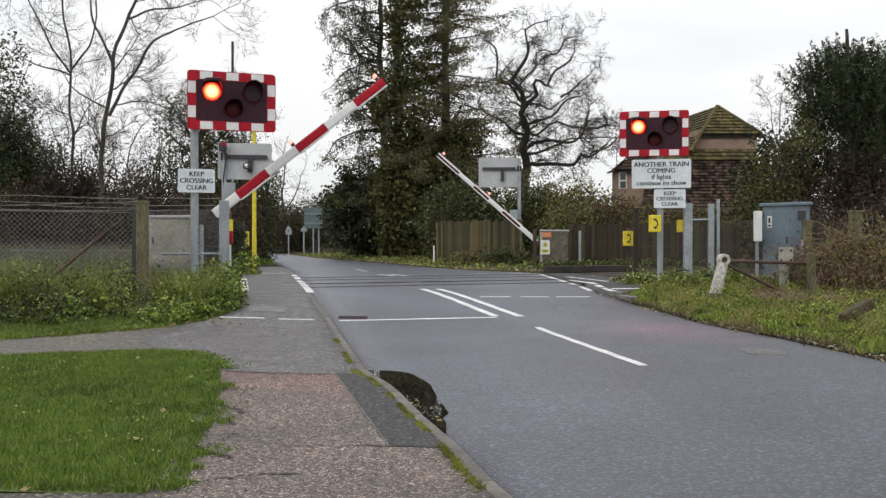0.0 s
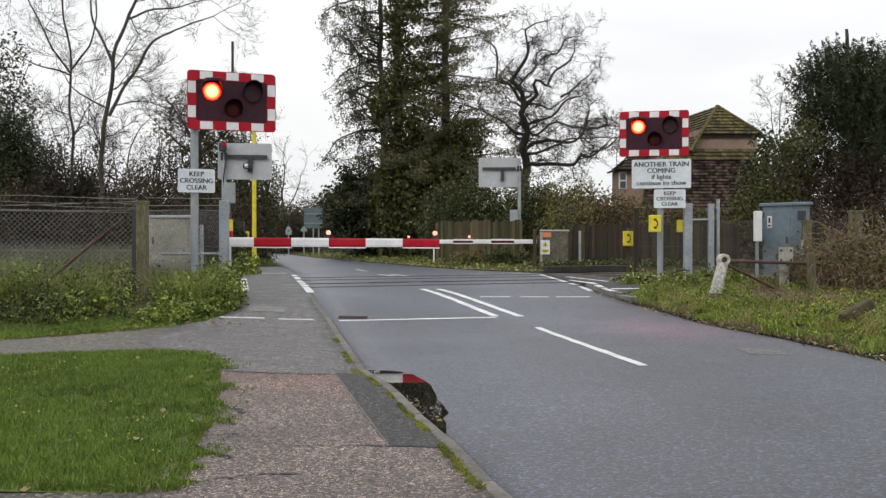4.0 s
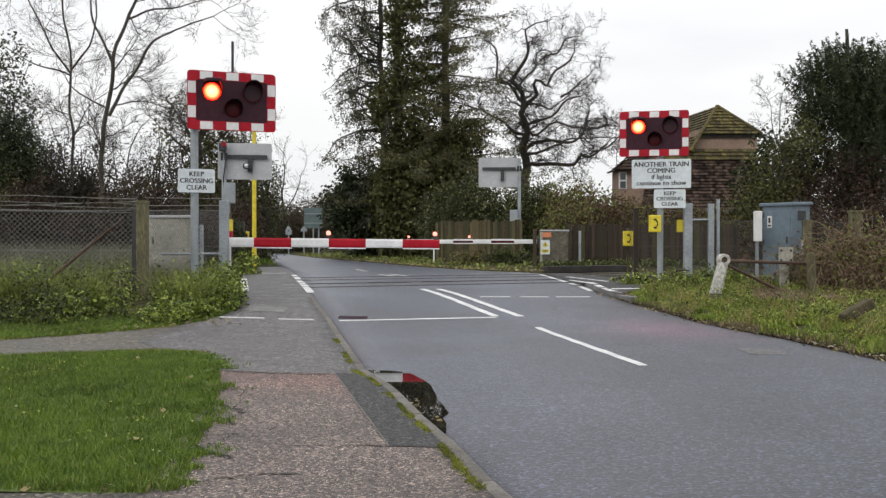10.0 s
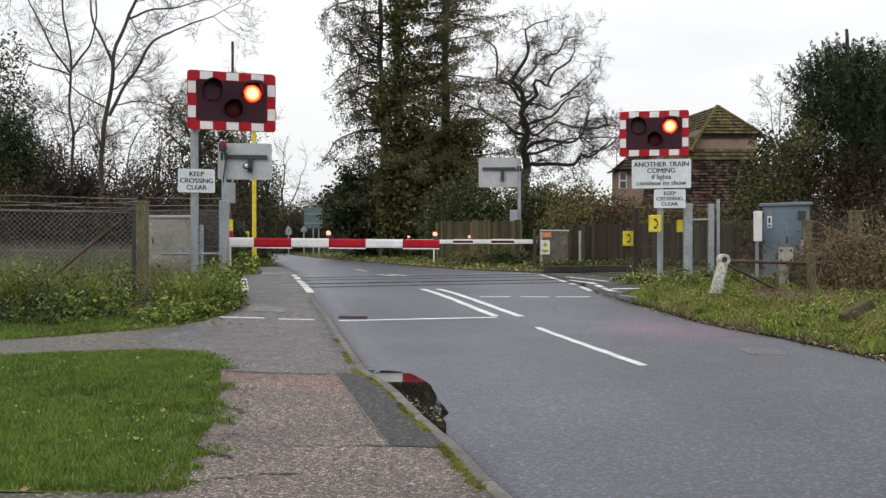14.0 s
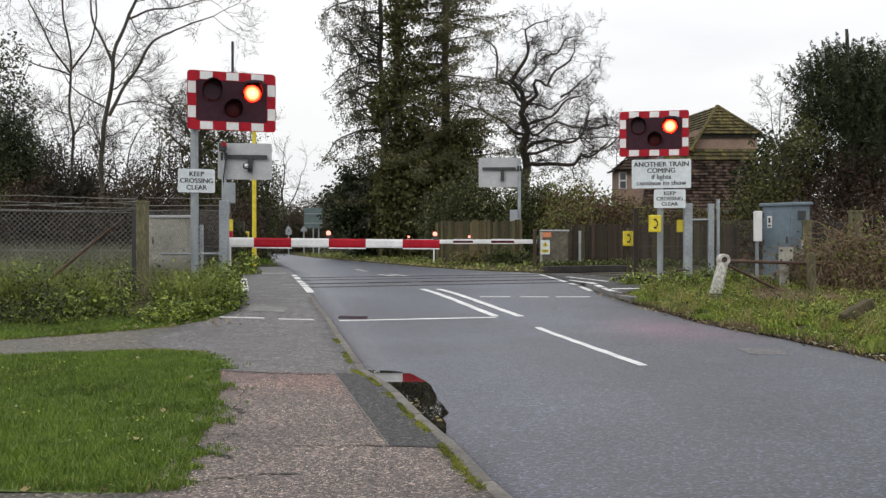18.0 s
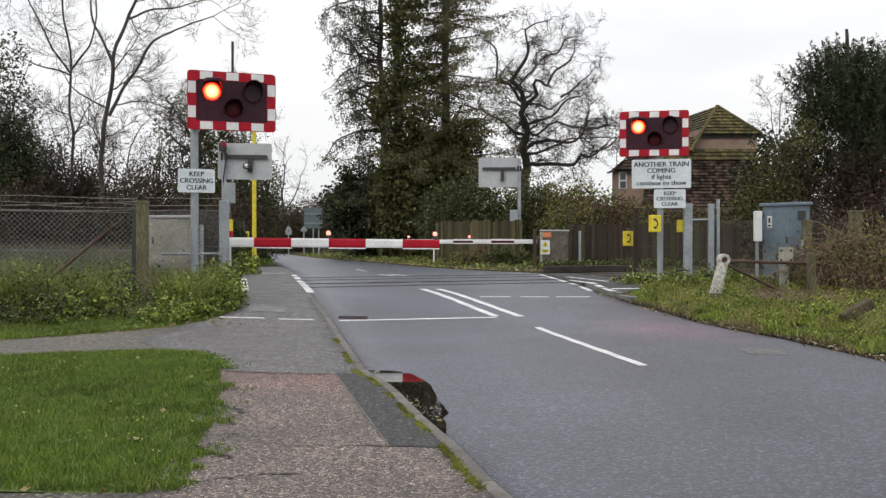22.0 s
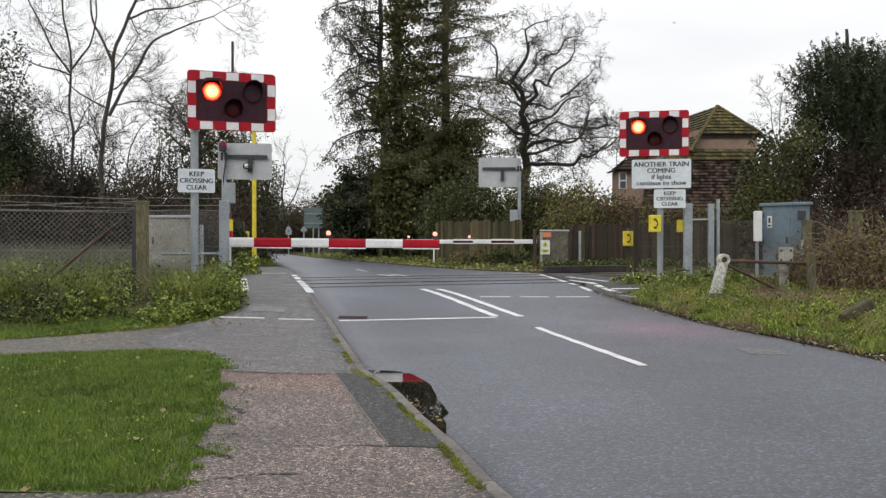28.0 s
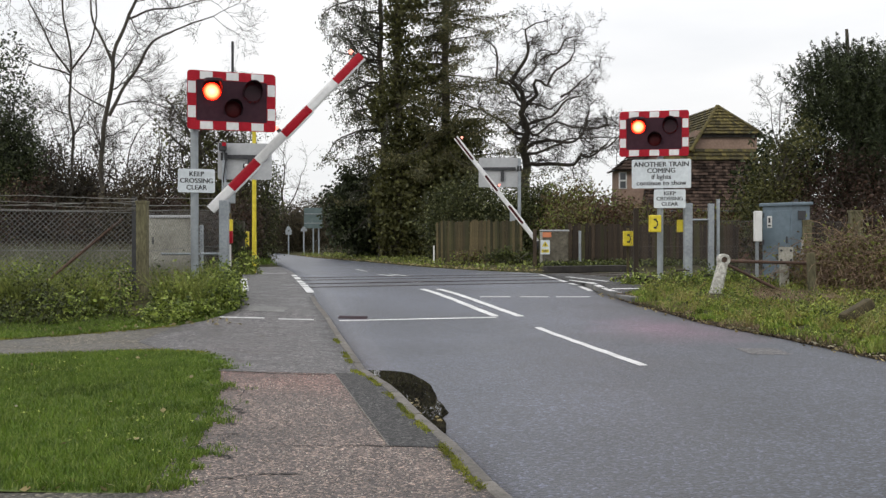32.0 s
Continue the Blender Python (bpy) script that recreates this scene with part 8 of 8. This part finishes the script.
crack([(-2.05, 8.22), (-1.7, 8.25), (-1.3, 8.2), (-0.95, 8.22)], 0.02)
crack([(-1.35, 4.42), (-1.1, 4.5), (-0.9, 4.62), (-0.7, 4.66)], 0.012)
crack([(-1.38, 5.5), (-1.2, 5.6), (-1.28, 5.25), (-1.42, 5.0)], 0.014)
crack([(-1.72, 7.3), (-1.5, 7.2), (-1.45, 6.9)], 0.012)
crack([(-1.62, 6.6), (-1.42, 6.5), (-1.3, 6.25), (-1.36, 6.0), (-1.25, 5.85)], 0.022)
crack([(-1.5, 5.3), (-1.35, 5.25), (-1.22, 5.05), (-1.05, 4.95)], 0.018)
crack([(-0.9, 5.3), (-0.5, 5.33), (-0.15, 5.36)], 0.01)


# ---- the train ----
CAR = 19.65
PROFILE = ((1.28, 0.98), (1.37, 1.12), (1.40, 1.85), (1.40, 2.3), (1.37, 2.9), (1.31, 3.28))
ROOF = ((1.31, 3.28), (1.20, 3.48), (0.95, 3.65), (0.5, 3.75), (0.0, 3.78))


def loft(sections, close=False):
    bm = bmesh.new()
    rings = [[bm.verts.new(p) for p in s] for s in sections]
    for a, b in zip(rings[:-1], rings[1:]):
        for i in range(len(a) - 1):
            bm.faces.new((a[i], b[i], b[i + 1], a[i + 1]))
    if close:
        for r in (rings[0], rings[-1]):
            bm.faces.new(r)
    bmesh.ops.recalc_face_normals(bm, faces=bm.faces)
    return bm


def shell(points, stations):
    """Left and right sides joined over the given half-profile at stations (x, width factor, top drop)."""
    full = [(-y, z) for y, z in points] + [(y, z) for y, z in reversed(points)]
    if points[-1][0] == 0:
        full = [(-y, z) for y, z in points] + [(y, z) for y, z in reversed(points[:-1])]
    return [[(x, y * wf, 0.98 + (z - 0.98) * hf) for y, z in full] for x, wf, hf in stations]


def car(train, index, cab_front, cab_rear, pink):
    """One coach: x runs back from its leading end."""
    x0 = -index * CAR
    front, rear = x0 - 0.25, x0 - CAR + 0.25
    if cab_front:
        front = x0 - 0.05
    if cab_rear:
        rear = x0 - CAR + 0.05
    greens = []
    if cab_front:
        greens += [(-3.1, 2.0, 3.75)]
    else:
        greens += [(0.0, 2.1, 1.6)]
    if cab_rear:
        greens += [(-CAR + 3.1, 2.0, 3.75)]
    else:
        greens += [(-CAR, 2.1, 1.6)]
    paint = livery("coach_paint_%s" % ("leading" if cab_front else "trailing" if cab_rear else "middle"), greens)
    st = [(front - x0, 1.0, 1.0), (rear - x0, 1.0, 1.0)]
    if cab_front:
        st = [(front - x0, 0.80, 0.89), (front - x0 - 0.2, 0.92, 0.95), (front - x0 - 0.6, 1.0, 0.985), (front - x0 - 1.5, 1.0, 1.0), (rear - x0, 1.0, 1.0)]
    if cab_rear:
        st = [(front - x0, 1.0, 1.0), (rear - x0 + 1.5, 1.0, 1.0), (rear - x0 + 0.6, 1.0, 0.985), (rear - x0 + 0.2, 0.92, 0.95), (rear - x0, 0.80, 0.89)]
    sides = shell(PROFILE, st)
    body = part("coach_body", loft([s + [s[0]] for s in sides], False), paint, train, "cream coach with rounded green ends and dark windows")
    body.location = (x0, 0, 0)
    for s in (sides[0], sides[-1]):
        end = bmesh.new()
        end.faces.new([end.verts.new(p) for p in s])
        part("coach_end", end, M_SLATE, body)
    top = shell(ROOF, st)
    for s in (top[0], top[-1]):
        cap = bmesh.new()
        cap.faces.new([cap.verts.new(p) for p in s])
        part("roof_cap", cap, M_SLATE, body)
    if cab_front:
        part("roof_dome", loft(top[:3]), M_MINT, body, "pale green domed roof end over the cab", smooth=True)
        top = top[2:]
    if cab_rear:
        part("roof_dome", loft(top[2:]), M_MINT, body, "pale green domed roof end over the cab", smooth=True)
        top = top[:3]
    part("roof", loft(top), M_ROOF_COACH, body, "pale grey curved roof", smooth=True)
    L = CAR
    doors = (5.4, 14.25)
    spans = [(0.72 if cab_front else 0.35, doors[0] - 1.12), (doors[0] + 1.12, doors[1] - 1.12), (doors[1] + 1.12, L - (0.72 if cab_rear else 0.35))]
    for side in (-1, 1):
        for a, b in spans:
            k = 3 if b - a > 5 else 2
            for i in range(k):
                u, v = a + (b - a) * i / k + 0.008, a + (b - a) * (i + 1) / k - 0.008
                bm = loft([[(-u, side * 1.408, 1.92), (-u, side * 1.408, 2.3), (-u, side * 1.382, 2.86)], [(-v, side * 1.408, 1.92), (-v, side * 1.408, 2.3), (-v, side * 1.382, 2.86)]])
                part("window", bm, M_COACH_GLASS, body)
        # strip glows on the outer glass in place of amber light seen there
        part("saloon_lamp", box(-2.6 if index % 2 else -8.2, side * 1.398, 2.68, 1.0, 0.02, 0.05), M_WINDOW_GLOW, body, "amber glowing strip on the glass for light seen in it")
        for d in doors:
            sur = M_DOORPINK if pink and d == doors[pink - 1] else M_DOORGREY
            for w0, w1 in ((d - 1.12, d - 0.67), (d + 0.67, d + 1.12)):
                if (cab_front and d == doors[0]) or (cab_rear and d == doors[1]):
                    continue
                part("door_surround", box(-(w0 + w1) / 2, side * 1.392, 2.4, w1 - w0, 0.03, 1.05), sur, body)
            for w0, w1 in ((d - 0.66, d - 0.01), (d + 0.01, d + 0.66)):
                cx = -(w0 + w1) / 2
                part("door_leaf", box(cx, side * 1.385, 2.12, w1 - w0, 0.06, 2.2), M_SLATE, body)
                part("door_panel", box(-d + (0.24 if cx > -d else -0.24), side * 1.405, 2.36, 0.44, 0.035, 0.95), M_DOORYELLOW, body)
            part("step_board", box(-d, side * 1.38, 0.98, 1.4, 0.12, 0.05), M_SOOT, body)
        part("cant_line", box(-L / 2, side * 1.315, 3.27, L - 2.2, 0.02, 0.05), M_STRIPE, body)
        part("roof_rib", box(-L / 2, side * 1.14, 3.535, L - 3.0, 0.05, 0.035), M_DOORGREY, body)
        part("body_crease", box(-L / 2, side * 1.402, 1.74, L - 2.6, 0.012, 0.018), M_DOORGREY, body)
        part("sole_bar", box(-L / 2, side * 1.33, 1.02, L - 2.4, 0.05, 0.09), M_UNDER, body)
        if cab_front:
            part("first_class_stripe", box(-3.15, side * 1.350, 3.08, 3.1, 0.03, 0.18), M_YELLOW, body)
        if cab_rear:
            part("first_class_stripe", box(-L + 3.15, side * 1.350, 3.08, 3.1, 0.03, 0.18), M_YELLOW, body)
    part("underframe", box(-L / 2, 0, 0.74, L - 1.0, 2.5, 0.5), M_SOOT, body)
    for cx, ln in ((6.6, 1.3), (8.6, 1.9), (11.2, 1.8), (13.2, 1.2)):
        part("equipment_box", box(-cx, 0, 0.42, ln, 2.4, 0.6, bevel=0.04), M_SOOT, body)
    for cx in (2.75, L - 2.75):
        bg = part("bogie", box(-cx, 0, 0.45, 3.5, 2.35, 0.42, bevel=0.05), M_SOOT, body)
        for wx in (-1.3, 1.3):
            bm = bmesh.new()
            for side in (-1, 1):
                add_rod(bm, (-cx + wx, side * 0.70, 0.42), (-cx + wx, side * 0.83, 0.42), 0.42, sides=24)
            add_rod(bm, (-cx + wx, -0.8, 0.42), (-cx + wx, 0.8, 0.42), 0.08, sides=10)
            for side in (-1, 1):
                add_box(bm, -cx + wx, side * 1.12, 0.45, 0.36, 0.2, 0.4, bevel=0.04)
            part("wheelset", bm, M_SOOT, bg)
        for side in (-1, 1):
            part("plate", box(-cx + (1.9 if cx > 5 else -1.9), side * 1.26, 0.62, 0.42, 0.03, 0.15), M_DOORYELLOW, bg, "small yellow plate")
    if not cab_rear:
        part("gangway", box(-L, 0, 2.15, 0.7, 1.3, 2.3), M_SOOT, body, "dark gangway bellows")
    for fr, sgn in ((cab_front, 1), (cab_rear, -1)):
        if not fr:
            continue
        ex = 0.0 if sgn == 1 else -L
        part("gangway_door", box(ex + sgn * 0.12, 0, 2.08, 0.38, 0.95, 1.95, bevel=0.05), M_FRONTYELLOW, body, "yellow end gangway door")
        part("end_panel", box(ex - sgn * 0.02, 0, 1.85, 0.1, 2.16, 0.38, bevel=0.03), M_FRONTYELLOW, body, "yellow lower end panel")
        for side in (-1, 1):
            part("end_skirt", box(ex - sgn * 0.03, side * 0.80, 1.3, 0.1, 0.56, 0.7, bevel=0.03), M_COACHGREEN, body)
            part("windscreen", box(ex - sgn * 0.02, side * 0.78, 2.52, 0.08, 0.6, 0.92, bevel=0.03), M_COACH_GLASS, body)
            lens = part("tail_lamp" if sgn < 0 else "head_lamp", box(0, 0, 0, 0.06, 0.26, 0.12, bevel=0.02), M_TAIL if sgn < 0 else M_FRAME, body)
            lens.location = (ex + sgn * 0.04, side * 0.80, 1.52)
        part("valance", box(ex - sgn * 0.75, 0, 0.80, 1.4, 2.4, 0.36, bevel=0.08), M_COACHGREEN, body, "green apron under the cab")
    return body


train = empty("train", Matrix.Identity(4), "four-coach green and cream electric passenger train", "train")
for i in range(4):
    car(train, i, i == 0, i == 3, 1 if i == 1 else 0)


# ---- birds ----
def bird(scale):
    base = empty("bird", Matrix.Identity(4), "small dark bird flying across the sky", "bird", "birds")
    bm = bmesh.new()
    bmesh.ops.create_uvsphere(bm, u_segments=10, v_segments=6, radius=0.09 * scale * 1.3, matrix=Matrix.Diagonal((2.2, 0.9, 0.8, 1)))
    part("body", bm, M_BIRD, base, smooth=True)
    for side in (-1, 1):
        wing = bmesh.new()
        wing.faces.new([wing.verts.new(Vector(p) * scale) for p in ((0.12, 0, 0.02), (0.04, side * 0.28, 0.16), (-0.06, side * 0.5, 0.12), (-0.08, side * 0.25, 0.10), (-0.08, 0, 0.02))])
        bmesh.ops.solidify(wing, geom=wing.faces[:], thickness=0.012)
        part("wing", wing, M_BIRD, base)
    part("tail", box(-0.24 * scale, 0, 0, 0.18 * scale, 0.1 * scale, 0.012), M_BIRD, base)
    return base


BIRDS = [bird(0.5) for _ in range(6)]


# ---- movement ----
def train_pose(t):
    q = 29.8 + 31.75 * (t - 23.0)
    p = on_track(q, 22.6, 0.305)
    return Matrix.Translation(p) @ Matrix.Rotation(SKEW, 4, "Z")


NEAR_ANGLES = ((0.0, 38.0), (0.3, 33.4), (0.6, 28.9), (0.9, 24.3), (1.2, 19.7), (1.5, 15.1), (1.8, 10.9), (2.1, 8.9), (2.4, 7.6), (2.7, 6.3), (3.0, 5.0),
               (3.2, 3.9), (3.4, 2.5), (3.6, 1.2), (3.9, -0.1), (4.3, -0.5), (28.6, -0.5), (28.75, -0.3), (29.0, 4.0), (29.2, 6.6), (29.4, 9.7), (29.7, 14.2),
               (30.0, 18.7), (30.3, 22.6), (30.6, 26.5), (30.9, 30.4), (31.2, 34.5), (31.6, 39.8), (32.0, 45.6))
FAR_ANGLES = ((0.0, 41.2), (0.3, 36.0), (0.6, 30.4), (0.9, 24.5), (1.2, 18.4), (1.5, 12.6), (1.8, 9.0), (2.1, 6.3), (2.4, 4.1), (2.7, 2.4), (3.0, 1.2), (3.3, 0.3),
              (3.7, 0.0), (28.7, 0.0), (28.85, 0.6), (29.0, 4.0), (29.2, 7.8), (29.4, 12.0), (29.7, 17.0), (30.0, 22.3), (30.3, 26.8), (30.6, 31.4), (30.9, 36.0), (31.2, 40.4),
              (31.6, 46.2), (32.0, 52.0))
FLASH, FLASH_START, AFTERGLOW = 0.755, 0.3155, 0.030


def lid_rows(home, first_on, lit_at_start):
    """The added lid swings up for each flash and falls back after it."""
    tick = 1.0 / FPS
    shut = Matrix.Translation(home)
    up = Matrix.Translation(home) @ Matrix.Rotation(radians(-88), 4, "X")
    rows = [(0.0, up if lit_at_start else shut)]
    if lit_at_start:
        off = FLASH_START + AFTERGLOW
        rows += [(off - tick, up), (off, shut)]
    t = first_on
    while t < 32.0 - 2 * tick:
        off = t + FLASH / 2 + AFTERGLOW
        rows += [(t - tick, shut), (t, up)]
        if off < 32.0 - tick:
            rows += [(off - tick, up), (off, shut)]
        t += FLASH
    last = rows[-1][1]
    return rows + [(32.0, last)]


def motions():
    walk(train, [(t, train_pose(t)) for t in range(0, 33, 2)])
    walk(boom_near, [(t, pose(*BOOM_NEAR_AT, 1.2, 0, -a, 0)) for t, a in NEAR_ANGLES])
    walk(boom_far, [(t, pose(*BOOM_FAR_AT, 1.2, 0, a, 0)) for t, a in FAR_ANGLES])
    for lids in (lids_left, lids_right):
        left, right = lids
        walk(left, lid_rows(tuple(left.location), FLASH_START + FLASH / 2, True))
        walk(right, lid_rows(tuple(right.location), FLASH_START, False))
    # birds cross high behind the trees, one after another
    for ob, (t0, x, z, vx, vz) in zip(BIRDS[:3], ((27.5, 28.8, 21.05, -16.8, -1.05), (27.5, 18.05, 21.7, -12.9, -1.4), (28.6, 26.7, 17.45, -16.6, 0.7))):
        turn = Matrix.Rotation(math.pi if vx < 0 else 0.0, 4, "Z")
        walk(ob, [(t, Matrix.Translation((x + vx * (t - t0), 85.0, max(9.0, z + vz * (t - t0)))) @ turn) for t in range(0, 33, 2)])
    # three more drop in from above and fly off to the other side
    for ob, (x, z, vx, vz) in zip(BIRDS[3:], ((6.0, 20.45, 3.85, 0.8), (7.1, 22.1, 1.9, -0.6), (7.65, 20.05, 3.25, 0.05))):
        walk(ob, [(t, Matrix.Translation((x + vx * (t - 31.0), 85.0, z + vz * (t - 31.0) + 2.5 * max(0.0, 30.4 - t)))) for t in (0.0, 10.0, 20.0, 26.0, 29.0, 30.0, 30.5, 31.0, 31.5, 32.0)])


motions()
